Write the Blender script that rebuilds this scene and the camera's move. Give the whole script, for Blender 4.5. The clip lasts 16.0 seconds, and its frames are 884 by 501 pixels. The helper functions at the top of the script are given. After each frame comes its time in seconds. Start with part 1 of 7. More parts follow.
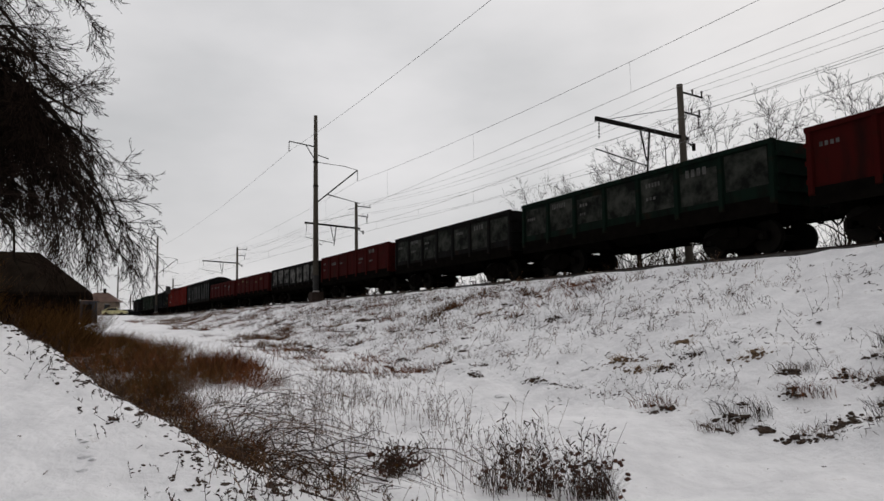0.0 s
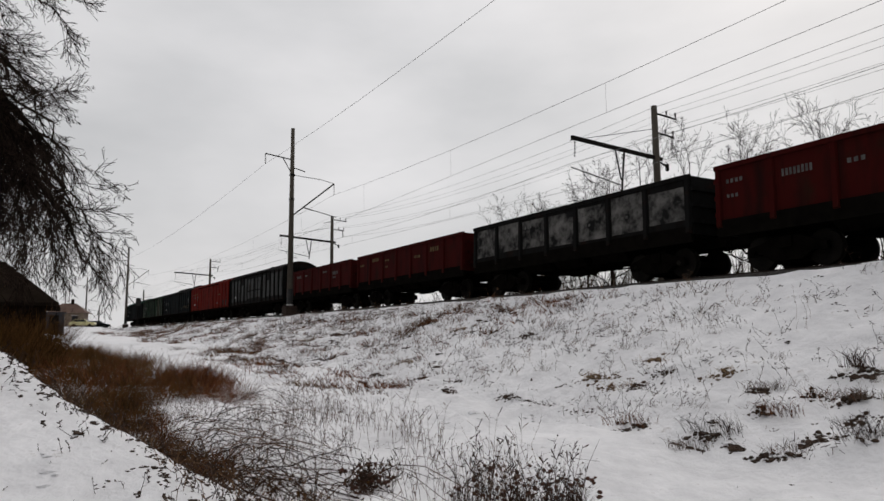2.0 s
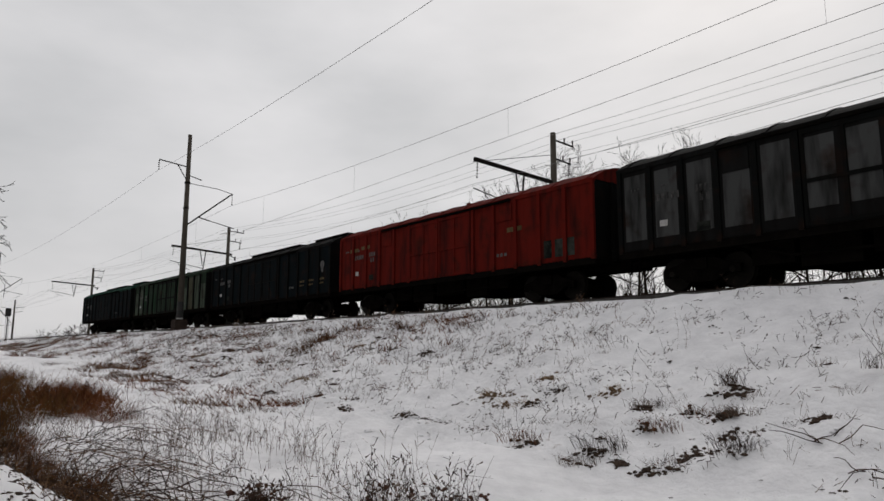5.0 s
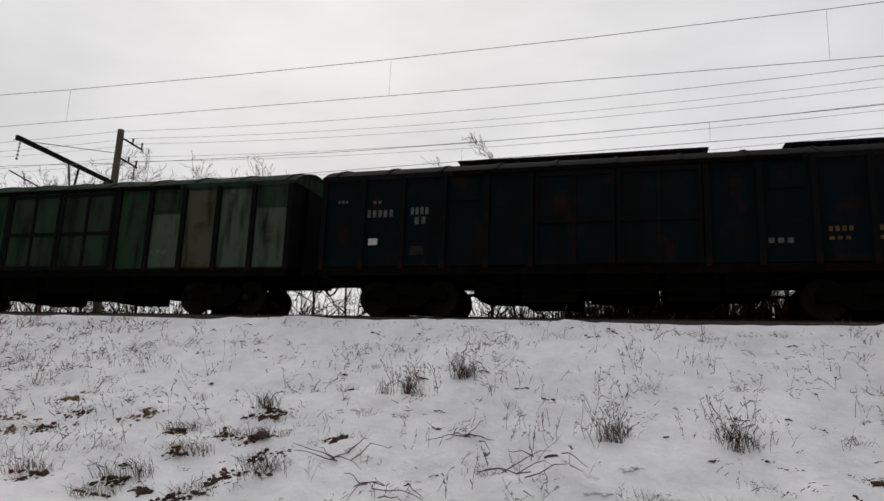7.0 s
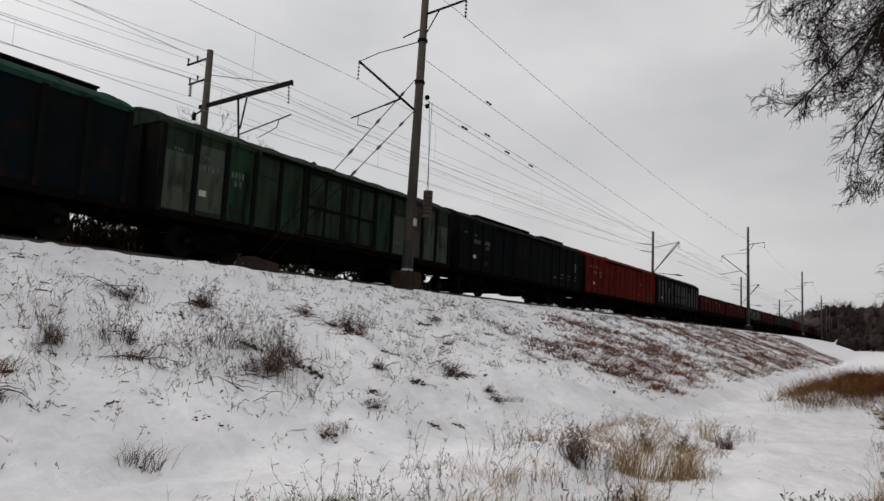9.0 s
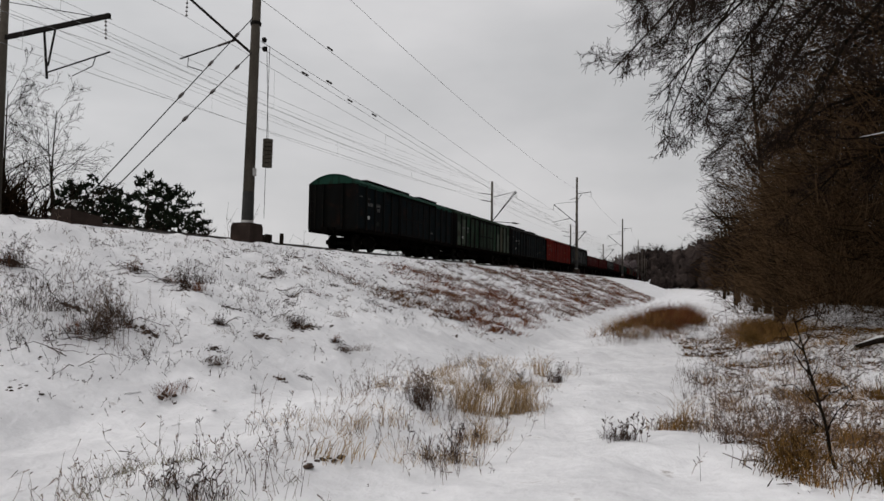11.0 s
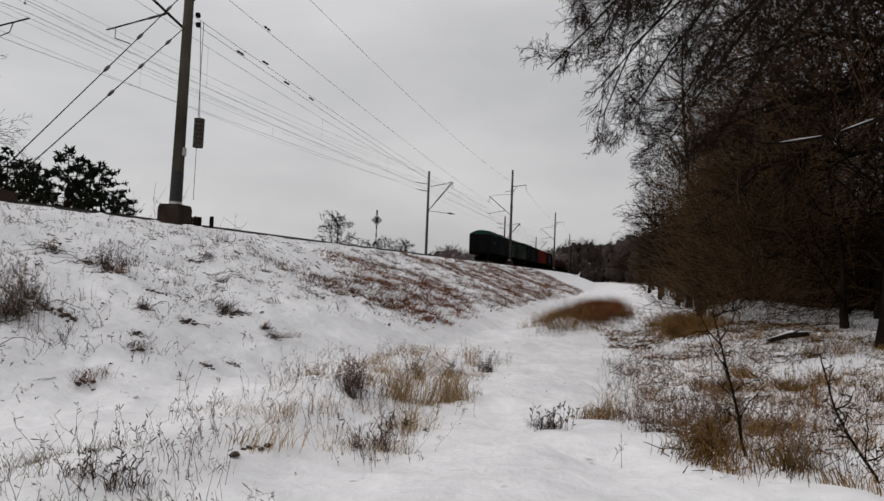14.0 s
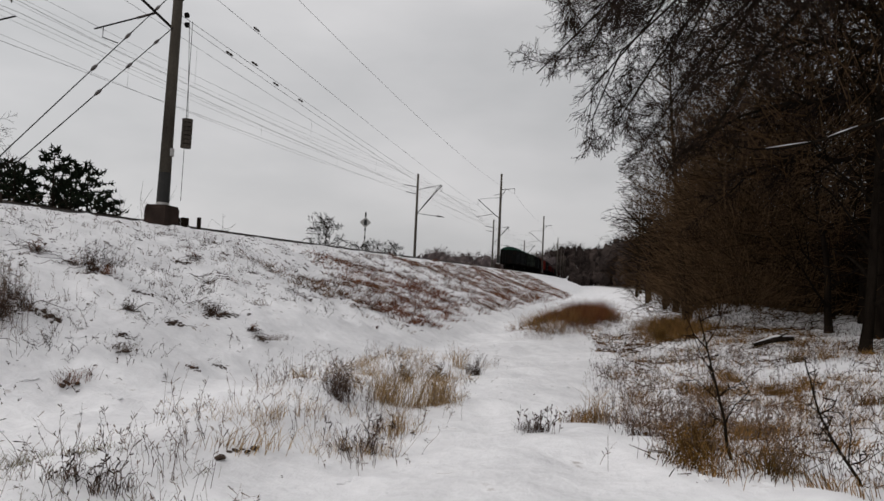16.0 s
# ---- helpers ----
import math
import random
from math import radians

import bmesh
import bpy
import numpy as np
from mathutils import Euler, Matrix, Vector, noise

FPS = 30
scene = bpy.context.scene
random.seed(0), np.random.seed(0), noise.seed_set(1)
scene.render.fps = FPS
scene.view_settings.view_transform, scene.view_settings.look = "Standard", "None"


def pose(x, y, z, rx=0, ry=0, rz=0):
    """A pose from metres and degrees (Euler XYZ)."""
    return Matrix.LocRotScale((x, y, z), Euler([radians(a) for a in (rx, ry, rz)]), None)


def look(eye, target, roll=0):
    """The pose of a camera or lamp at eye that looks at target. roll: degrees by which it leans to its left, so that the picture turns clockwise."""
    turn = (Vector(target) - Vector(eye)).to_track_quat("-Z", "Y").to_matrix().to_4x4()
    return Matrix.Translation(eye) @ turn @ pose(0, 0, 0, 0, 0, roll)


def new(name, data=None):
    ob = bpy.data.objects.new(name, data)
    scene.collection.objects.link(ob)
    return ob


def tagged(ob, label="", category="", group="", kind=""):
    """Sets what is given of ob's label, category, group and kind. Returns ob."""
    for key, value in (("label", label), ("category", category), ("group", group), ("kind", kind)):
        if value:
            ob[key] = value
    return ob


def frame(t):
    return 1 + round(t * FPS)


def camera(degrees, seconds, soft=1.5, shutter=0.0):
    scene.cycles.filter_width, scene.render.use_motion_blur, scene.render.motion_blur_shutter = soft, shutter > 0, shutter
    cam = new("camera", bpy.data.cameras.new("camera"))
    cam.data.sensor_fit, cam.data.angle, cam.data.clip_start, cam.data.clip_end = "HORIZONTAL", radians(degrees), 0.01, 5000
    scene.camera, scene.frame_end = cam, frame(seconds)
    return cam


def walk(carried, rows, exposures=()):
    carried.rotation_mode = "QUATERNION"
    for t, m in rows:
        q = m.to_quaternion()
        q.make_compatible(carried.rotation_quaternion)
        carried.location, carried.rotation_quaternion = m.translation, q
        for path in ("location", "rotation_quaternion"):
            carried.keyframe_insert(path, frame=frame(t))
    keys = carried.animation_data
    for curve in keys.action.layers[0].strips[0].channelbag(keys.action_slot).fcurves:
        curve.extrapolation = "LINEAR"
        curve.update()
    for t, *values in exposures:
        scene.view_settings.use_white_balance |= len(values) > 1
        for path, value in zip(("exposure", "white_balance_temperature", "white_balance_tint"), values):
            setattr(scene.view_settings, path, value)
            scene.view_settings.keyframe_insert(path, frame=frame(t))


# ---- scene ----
# ---- camera and its path ----
SECONDS = 16.0
EYE = Vector((0.0, 0.0, 1.6))
cam = camera(66.3, SECONDS, soft=1.5)


def aim(azimuth, elevation, lean):
    """Pose of the hand-held camera: azimuth from +y towards +x, elevation and lean in degrees."""
    a, e = radians(azimuth), radians(elevation)
    d = Vector((math.sin(a) * math.cos(e), math.cos(a) * math.cos(e), math.sin(e)))
    return look(EYE, EYE + d * 10, lean)


PATH = [
    (0.0, -63.56, 5.77, -1.14),
    (0.5, -61.99, 6.75, -0.91),
    (1.0, -61.88, 6.78, -1.41),
    (1.5, -61.90, 6.85, -0.80),
    (2.0, -61.48, 7.04, -0.49),
    (2.5, -60.87, 7.38, 0.10),
    (3.0, -59.67, 7.20, 0.13),
    (3.5, -57.23, 7.72, 0.01),
    (3.7, -56.21, 8.04, 0.19),
    (5.8, -47.19, 8.92, -0.35),
    (6.0, -43.98, 9.23, 0.03),
    (6.5, -32.76, 10.52, 1.48),
    (7.0, -16.64, 10.99, 2.19),
    (7.5, 2.49, 10.62, 3.61),
    (8.0, 29.34, 8.99, 3.94),
    (8.5, 49.20, 6.93, 4.33),
    (9.0, 59.20, 6.43, 2.77),
    (9.5, 65.86, 4.66, 0.82),
    (10.0, 69.21, 4.40, 1.39),
    (10.2, 70.30, 3.92, 1.30),
    (12.3, 75.43, 1.66, 2.45),
    (12.5, 76.61, 1.71, 2.96),
    (13.0, 76.97, 1.78, 2.50),
    (13.5, 77.55, 1.69, 2.63),
    (14.0, 77.97, 1.87, 2.24),
    (14.5, 78.59, 1.61, 2.26),
    (15.0, 79.01, 2.19, 2.61),
    (15.5, 79.19, 2.20, 2.48),
    (16.0, 78.93, 2.15, 2.59),
]
walk(cam, [(t, aim(a, e, r)) for t, a, e, r in PATH], [(0.0, -0.27), (3.0, -0.25), (6.0, -0.33), (7.0, -0.25), (8.2, -0.06), (9.5, -0.06), (10.5, -0.12), (16.0, -0.13)])

# ---- sky and light ----
SUN_AZ, SUN_EL = -28.0, 40.0


def make_world():
    w = bpy.data.worlds.new("overcast_sky")
    scene.world = w
    w.use_nodes = True
    nt = w.node_tree
    nt.nodes.clear()
    N, L = nt.nodes.new, nt.links.new
    out, bg = N("ShaderNodeOutputWorld"), N("ShaderNodeBackground")
    sky = N("ShaderNodeTexSky")
    sky.sky_type, sky.sun_disc = "NISHITA", False
    sky.sun_elevation, sky.sun_rotation = radians(SUN_EL), radians(SUN_AZ)
    sky.air_density, sky.dust_density = 1.0, 4.0
    dim = N("ShaderNodeMix"); dim.data_type = "RGBA"; dim.blend_type = "MULTIPLY"
    dim.inputs["Factor"].default_value = 1.0
    dim.inputs["B"].default_value = (0.07, 0.07, 0.07, 1)
    L(sky.outputs["Color"], dim.inputs["A"])
    # cloud deck: grey-white with broad, soft patches, brightest round the hidden sun
    co = N("ShaderNodeTexCoord")
    mp = N("ShaderNodeMapping"); mp.inputs["Scale"].default_value = (1.0, 1.0, 2.6)
    L(co.outputs["Generated"], mp.inputs["Vector"])
    nz = N("ShaderNodeTexNoise"); nz.inputs["Scale"].default_value = 2.3; nz.inputs["Detail"].default_value = 5; nz.inputs["Roughness"].default_value = 0.5
    L(mp.outputs["Vector"], nz.inputs["Vector"])
    ramp = N("ShaderNodeValToRGB")
    ramp.color_ramp.elements[0].position, ramp.color_ramp.elements[0].color = 0.3, (0.70, 0.703, 0.715, 1)
    ramp.color_ramp.elements[1].position, ramp.color_ramp.elements[1].color = 0.72, (0.96, 0.945, 0.955, 1)
    L(nz.outputs["Fac"], ramp.inputs["Fac"])
    dot = N("ShaderNodeVectorMath"); dot.operation = "DOT_PRODUCT"
    a, e = radians(SUN_AZ), radians(SUN_EL)
    dot.inputs[1].default_value = (math.sin(a) * math.cos(e), math.cos(a) * math.cos(e), math.sin(e))
    L(co.outputs["Generated"], dot.inputs[0])
    glow = N("ShaderNodeMapRange"); glow.inputs["From Min"].default_value = -0.35; glow.inputs["From Max"].default_value = 1.0
    glow.inputs["To Min"].default_value = 0.74; glow.inputs["To Max"].default_value = 1.08
    glow.interpolation_type = "SMOOTHSTEP"
    L(dot.outputs["Value"], glow.inputs["Value"])
    mul = N("ShaderNodeVectorMath"); mul.operation = "SCALE"
    L(ramp.outputs["Color"], mul.inputs[0]); L(glow.outputs["Result"], mul.inputs["Scale"])
    # an overcast sky is brightest overhead
    sep = N("ShaderNodeSeparateXYZ"); L(co.outputs["Generated"], sep.inputs[0])
    zen = N("ShaderNodeMapRange"); zen.interpolation_type = "SMOOTHSTEP"
    zen.inputs["From Min"].default_value = 0.6; zen.inputs["From Max"].default_value = 1.0
    zen.inputs["To Min"].default_value = 1.0; zen.inputs["To Max"].default_value = 1.3
    L(sep.outputs["Z"], zen.inputs["Value"])
    top = N("ShaderNodeVectorMath"); top.operation = "SCALE"
    L(mul.outputs["Vector"], top.inputs[0]); L(zen.outputs["Result"], top.inputs["Scale"])
    mix = N("ShaderNodeMix"); mix.data_type = "RGBA"; mix.inputs["Factor"].default_value = 0.92
    L(dim.outputs["Result"], mix.inputs["A"]); L(top.outputs["Vector"], mix.inputs["B"])
    L(mix.outputs["Result"], bg.inputs["Color"])
    bg.inputs["Strength"].default_value = 1.0
    L(bg.outputs["Background"], out.inputs["Surface"])


make_world()
sun = bpy.data.lights.new("sun", "SUN")
sun.energy, sun.angle, sun.color = 0.8, radians(22), (1.0, 0.96, 0.92)
sun_ob = new("sun", sun)
_a, _e = radians(SUN_AZ), radians(SUN_EL)
sun_ob.matrix_world = look((math.sin(_a) * 60 * math.cos(_e), 60 * math.cos(_a) * math.cos(_e), 60 * math.sin(_e)), (0, 0, 0))


# ---- materials ----
def node_material(name):
    m = bpy.data.materials.new(name)
    m.use_nodes = True
    nt = m.node_tree
    return m, nt, nt.nodes["Principled BSDF"], nt.nodes.new, nt.links.new


def surface(name, dark, light, rough=0.8, metal=0.0, scale=4.0, fine=40.0, bump=0.2, streak=1.0, spread=(0.3, 0.7), per_piece=0.0, spec=0.3):
    """Two-scale mottled surface between two base colours; streak > 1 stretches the pattern upright."""
    m, nt, b, N, L = node_material(name)
    b.inputs["Roughness"].default_value, b.inputs["Metallic"].default_value = rough, metal
    b.inputs["Specular IOR Level"].default_value = spec
    co = N("ShaderNodeTexCoord")
    mp = N("ShaderNodeMapping"); mp.inputs["Scale"].default_value = (1, 1, 1 / streak)
    L(co.outputs["Object"], mp.inputs["Vector"])
    n1 = N("ShaderNodeTexNoise"); n1.inputs["Scale"].default_value = scale; n1.inputs["Detail"].default_value = 6
    n2 = N("ShaderNodeTexNoise"); n2.inputs["Scale"].default_value = fine; n2.inputs["Detail"].default_value = 3
    L(mp.outputs["Vector"], n1.inputs["Vector"]); L(mp.outputs["Vector"], n2.inputs["Vector"])
    ad = N("ShaderNodeMath"); ad.operation = "MULTIPLY_ADD"; ad.inputs[1].default_value = 0.35
    L(n2.outputs["Fac"], ad.inputs[0]); 
    sc = N("ShaderNodeMath"); sc.operation = "MULTIPLY"; sc.inputs[1].default_value = 0.65
    L(n1.outputs["Fac"], sc.inputs[0]); L(sc.outputs[0], ad.inputs[2])
    fac = ad.outputs[0]
    if per_piece:
        g = N("ShaderNodeNewGeometry")
        pm = N("ShaderNodeMath"); pm.operation = "MULTIPLY_ADD"; pm.inputs[1].default_value = per_piece
        off = N("ShaderNodeMath"); off.operation = "SUBTRACT"; off.inputs[1].default_value = per_piece / 2
        L(g.outputs["Random Per Island"], pm.inputs[0]); L(fac, off.inputs[0]); L(off.outputs[0], pm.inputs[2])
        fac = pm.outputs[0]
    r = N("ShaderNodeValToRGB")
    r.color_ramp.elements[0].position, r.color_ramp.elements[0].color = spread[0], (*dark, 1)
    r.color_ramp.elements[1].position, r.color_ramp.elements[1].color = spread[1], (*light, 1)
    L(fac, r.inputs["Fac"]); L(r.outputs["Color"], b.inputs["Base Color"])
    if bump:
        bp = N("ShaderNodeBump"); bp.inputs["Strength"].default_value = bump; bp.inputs["Distance"].default_value = 0.02
        L(n2.outputs["Fac"], bp.inputs["Height"]); L(bp.outputs["Normal"], b.inputs["Normal"])
    return m


def snow_material():
    m, nt, b, N, L = node_material("snow")
    b.inputs["Roughness"].default_value = 0.85
    b.inputs["Specular IOR Level"].default_value = 0.2
    co = N("ShaderNodeTexCoord")
    n1 = N("ShaderNodeTexNoise"); n1.inputs["Scale"].default_value = 0.5; n1.inputs["Detail"].default_value = 8; n1.inputs["Roughness"].default_value = 0.6
    n2 = N("ShaderNodeTexNoise"); n2.inputs["Scale"].default_value = 6.0; n2.inputs["Detail"].default_value = 4; n2.inputs["Roughness"].default_value = 0.5
    n3 = N("ShaderNodeTexNoise"); n3.inputs["Scale"].default_value = 2.4; n3.inputs["Detail"].default_value = 9; n3.inputs["Roughness"].default_value = 0.7
    for n in (n1, n2, n3):
        L(co.outputs["Object"], n.inputs["Vector"])
    r1 = N("ShaderNodeValToRGB")
    r1.color_ramp.elements[0].position, r1.color_ramp.elements[0].color = 0.36, (0.60, 0.595, 0.608, 1)
    r1.color_ramp.elements[1].position, r1.color_ramp.elements[1].color = 0.60, (0.80, 0.793, 0.803, 1)
    mh = N("ShaderNodeMath"); mh.operation = "MULTIPLY"; mh.inputs[1].default_value = 0.5
    ma = N("ShaderNodeMath"); ma.operation = "MULTIPLY_ADD"; ma.inputs[1].default_value = 0.5
    L(n1.outputs["Fac"], mh.inputs[0]); L(n3.outputs["Fac"], ma.inputs[0]); L(mh.outputs[0], ma.inputs[2]); L(ma.outputs[0], r1.inputs["Fac"])
    # bits of earth and dead leaf that show through the thin snow
    r2 = N("ShaderNodeValToRGB")
    r2.color_ramp.elements[0].position, r2.color_ramp.elements[0].color = 0.63, (0, 0, 0, 1)
    r2.color_ramp.elements[1].position, r2.color_ramp.elements[1].color = 0.71, (1, 1, 1, 1)
    L(n3.outputs["Fac"], r2.inputs["Fac"])
    sc = N("ShaderNodeMath"); sc.operation = "MULTIPLY"; sc.inputs[1].default_value = 0.55
    L(r2.outputs["Color"], sc.inputs[0])
    mx = N("ShaderNodeMix"); mx.data_type = "RGBA"; mx.inputs["B"].default_value = (0.16, 0.11, 0.08, 1)
    L(sc.outputs[0], mx.inputs["Factor"]); L(r1.outputs["Color"], mx.inputs["A"])
    # mottled dark brown instead of snow on the floor of the wood
    sx = N("ShaderNodeSeparateXYZ"); L(co.outputs["Object"], sx.inputs[0])
    wy = N("ShaderNodeMath"); wy.operation = "MULTIPLY_ADD"; wy.inputs[1].default_value = 5.0
    L(n1.outputs["Fac"], wy.inputs[0]); L(sx.outputs["Y"], wy.inputs[2])
    ry = N("ShaderNodeMapRange"); ry.inputs["From Min"].default_value = -8.6; ry.inputs["From Max"].default_value = -11.0
    L(wy.outputs[0], ry.inputs["Value"])
    rx = N("ShaderNodeMapRange"); rx.inputs["From Min"].default_value = 8.0; rx.inputs["From Max"].default_value = 15.0
    L(sx.outputs["X"], rx.inputs["Value"])
    ml = N("ShaderNodeMath"); ml.operation = "MULTIPLY"; L(ry.outputs["Result"], ml.inputs[0]); L(rx.outputs["Result"], ml.inputs[1])
    lit = N("ShaderNodeValToRGB")
    lit.color_ramp.elements[0].position, lit.color_ramp.elements[0].color = 0.35, (0.012, 0.008, 0.005, 1)
    lit.color_ramp.elements[1].position, lit.color_ramp.elements[1].color = 0.65, (0.06, 0.036, 0.02, 1)
    L(n2.outputs["Fac"], lit.inputs["Fac"])
    fl = N("ShaderNodeMix"); fl.data_type = "RGBA"
    L(ml.outputs[0], fl.inputs["Factor"]); L(mx.outputs["Result"], fl.inputs["A"]); L(lit.outputs["Color"], fl.inputs["B"])
    L(fl.outputs["Result"], b.inputs["Base Color"])
    bp = N("ShaderNodeBump"); bp.inputs["Strength"].default_value = 0.45; bp.inputs["Distance"].default_value = 0.1
    ad = N("ShaderNodeMath"); ad.operation = "ADD"
    L(n2.outputs["Fac"], ad.inputs[0]); L(n3.outputs["Fac"], ad.inputs[1]); L(ad.outputs[0], bp.inputs["Height"])
    L(bp.outputs["Normal"], b.inputs["Normal"])
    return m


def paint(name, base, dirt=(0.004, 0.0035, 0.003), amount=0.5, rust=(0.018, 0.008, 0.005)):
    """Old wagon paint: base colour with upright soot streaks and patches of rust."""
    m, nt, b, N, L = node_material(name)
    b.inputs["Roughness"].default_value = 0.9
    b.inputs["Specular IOR Level"].default_value = 0.04
    co = N("ShaderNodeTexCoord")
    mp = N("ShaderNodeMapping"); mp.inputs["Scale"].default_value = (2.2, 2.2, 0.35)
    L(co.outputs["Object"], mp.inputs["Vector"])
    n1 = N("ShaderNodeTexNoise"); n1.inputs["Scale"].default_value = 1.6; n1.inputs["Detail"].default_value = 7
    L(mp.outputs["Vector"], n1.inputs["Vector"])
    n2 = N("ShaderNodeTexNoise"); n2.inputs["Scale"].default_value = 1.3; n2.inputs["Detail"].default_value = 6
    L(co.outputs["Object"], n2.inputs["Vector"])
    r1 = N("ShaderNodeMapRange"); r1.inputs["From Min"].default_value = 0.62 - amount * 0.4; r1.inputs["From Max"].default_value = 0.75
    L(n1.outputs["Fac"], r1.inputs["Value"])
    r2 = N("ShaderNodeMapRange"); r2.inputs["From Min"].default_value = 0.55; r2.inputs["From Max"].default_value = 0.72; r2.inputs["To Max"].default_value = 0.8
    L(n2.outputs["Fac"], r2.inputs["Value"])
    a = N("ShaderNodeMix"); a.data_type = "RGBA"; a.inputs["A"].default_value = (*base, 1); a.inputs["B"].default_value = (*rust, 1)
    L(r2.outputs["Result"], a.inputs["Factor"])
    c = N("ShaderNodeMix"); c.data_type = "RGBA"; c.inputs["B"].default_value = (*dirt, 1)
    L(r1.outputs["Result"], c.inputs["Factor"]); L(a.outputs["Result"], c.inputs["A"])
    L(c.outputs["Result"], b.inputs["Base Color"])
    bp = N("ShaderNodeBump"); bp.inputs["Strength"].default_value = 0.25; bp.inputs["Distance"].default_value = 0.02
    L(n2.outputs["Fac"], bp.inputs["Height"]); L(bp.outputs["Normal"], b.inputs["Normal"])
    return m


def worn_panel(name, base, pale):
    """Paint rubbed pale in soft-edged patches."""
    m, nt, b, N, L = node_material(name)
    b.inputs["Roughness"].default_value = 0.9
    b.inputs["Specular IOR Level"].default_value = 0.04
    co = N("ShaderNodeTexCoord")
    n1 = N("ShaderNodeTexNoise"); n1.inputs["Scale"].default_value = 1.7; n1.inputs["Detail"].default_value = 8; n1.inputs["Roughness"].default_value = 0.65
    L(co.outputs["Object"], n1.inputs["Vector"])
    r = N("ShaderNodeValToRGB")
    r.color_ramp.elements[0].position, r.color_ramp.elements[0].color = 0.40, (*base, 1)
    r.color_ramp.elements[1].position, r.color_ramp.elements[1].color = 0.66, (*pale, 1)
    L(n1.outputs["Fac"], r.inputs["Fac"]); L(r.outputs["Color"], b.inputs["Base Color"])
    return m


SNOW = snow_material()
STEEL = surface("dark_steel", (0.005, 0.0045, 0.004), (0.014, 0.012, 0.010), rough=0.8, scale=3, spec=0.05)
# underframe soot, with the shade low on the wagons put into the black
UNDER = surface("soot_and_shade_black", (0.002, 0.0018, 0.0016), (0.007, 0.006, 0.005), rough=1.0, scale=3, spec=0.0)
RAILM = surface("rusty_rail", (0.014, 0.010, 0.008), (0.04, 0.027, 0.02), rough=0.7, metal=0.3)
CONCRETE = surface("weathered_concrete", (0.032, 0.027, 0.022), (0.10, 0.088, 0.072), rough=0.95, scale=1.2, fine=30, streak=3, spec=0.05)
TAR = surface("tarred_concrete", (0.010, 0.010, 0.010), (0.025, 0.024, 0.022), rough=0.7)
BLOCK = surface("stained_foundation", (0.016, 0.011, 0.009), (0.042, 0.030, 0.025), rough=0.95, scale=2, spec=0.05)
BALLAST = surface("dark_ballast", (0.016, 0.014, 0.013), (0.075, 0.068, 0.062), rough=1.0, scale=14, fine=60, bump=0.8)
WIRE = surface("weathered_wire", (0.16, 0.16, 0.162), (0.26, 0.26, 0.26), rough=0.6, metal=0.3, bump=0)
CABLE = surface("dark_cable", (0.004, 0.004, 0.004), (0.009, 0.009, 0.009), rough=0.9, bump=0, spec=0.0)
INSUL = surface("brown_insulator", (0.015, 0.009, 0.007), (0.03, 0.018, 0.012), rough=0.3, spec=0.5)
BARK = surface("dark_bark", (0.005, 0.004, 0.003), (0.021, 0.016, 0.012), rough=1.0, scale=5, fine=50, bump=0.6, streak=4, spec=0.0)
TWIG = surface("bare_twigs", (0.007, 0.005, 0.004), (0.032, 0.022, 0.017), rough=1.0, scale=0.8, fine=20, bump=0, per_piece=0.5, spec=0.0)
WOODS = surface("brown_woods", (0.010, 0.0062, 0.0034), (0.075, 0.045, 0.023), rough=1.0, scale=0.15, fine=5, bump=0, per_piece=0.5, spec=0.0)
# darker copy of the brown twigs, with the gloom inside the wood painted in
DARKTWIG = surface("shade_darkened_twigs", (0.003, 0.0022, 0.0014), (0.018, 0.011, 0.006), rough=1.0, scale=0.3, fine=5, bump=0, per_piece=0.5, spec=0.0)
# lightened brown: some haze of distance is put into this colour
FARWOODS = surface("haze_lifted_far_woods", (0.018, 0.014, 0.013), (0.050, 0.039, 0.035), rough=1.0, scale=0.15, fine=5, bump=0, per_piece=0.4, spec=0.0)
# aerial haze painted into the base colour: paler and greyer than the twigs are
HAZE_PALED = surface("haze_paled_far_woods", (0.05, 0.04, 0.04), (0.12, 0.098, 0.096), rough=1.0, scale=0.1, fine=3, bump=0, per_piece=0.4, spec=0.0)
STRAW = surface("dry_straw", (0.16, 0.10, 0.050), (0.43, 0.30, 0.155), rough=0.9, scale=1.5, fine=30, bump=0, per_piece=0.6, spec=0.05)
RUSSET = surface("russet_dead_grass", (0.042, 0.015, 0.0075), (0.20, 0.078, 0.034), rough=1.0, scale=0.9, fine=30, bump=0, per_piece=0.6, spec=0.0)
TANGRASS = surface("olive_tan_dead_grass", (0.06, 0.032, 0.011), (0.31, 0.175, 0.06), rough=1.0, scale=0.9, fine=30, bump=0, per_piece=0.7, spec=0.0)
BROWN = surface("brown_dead_grass", (0.018, 0.009, 0.004), (0.10, 0.050, 0.017), rough=1.0, scale=0.7, fine=20, bump=0, per_piece=0.6, spec=0.0)
OLIVEGRASS = surface("olive_brown_grass", (0.026, 0.016, 0.006), (0.15, 0.088, 0.030), rough=1.0, scale=0.7, fine=20, bump=0, per_piece=0.6, spec=0.0)
GREYGRASS = surface("grey_green_dead_grass", (0.06, 0.055, 0.035), (0.24, 0.21, 0.14), rough=1.0, scale=0.9, fine=30, bump=0, per_piece=0.6, spec=0.0)
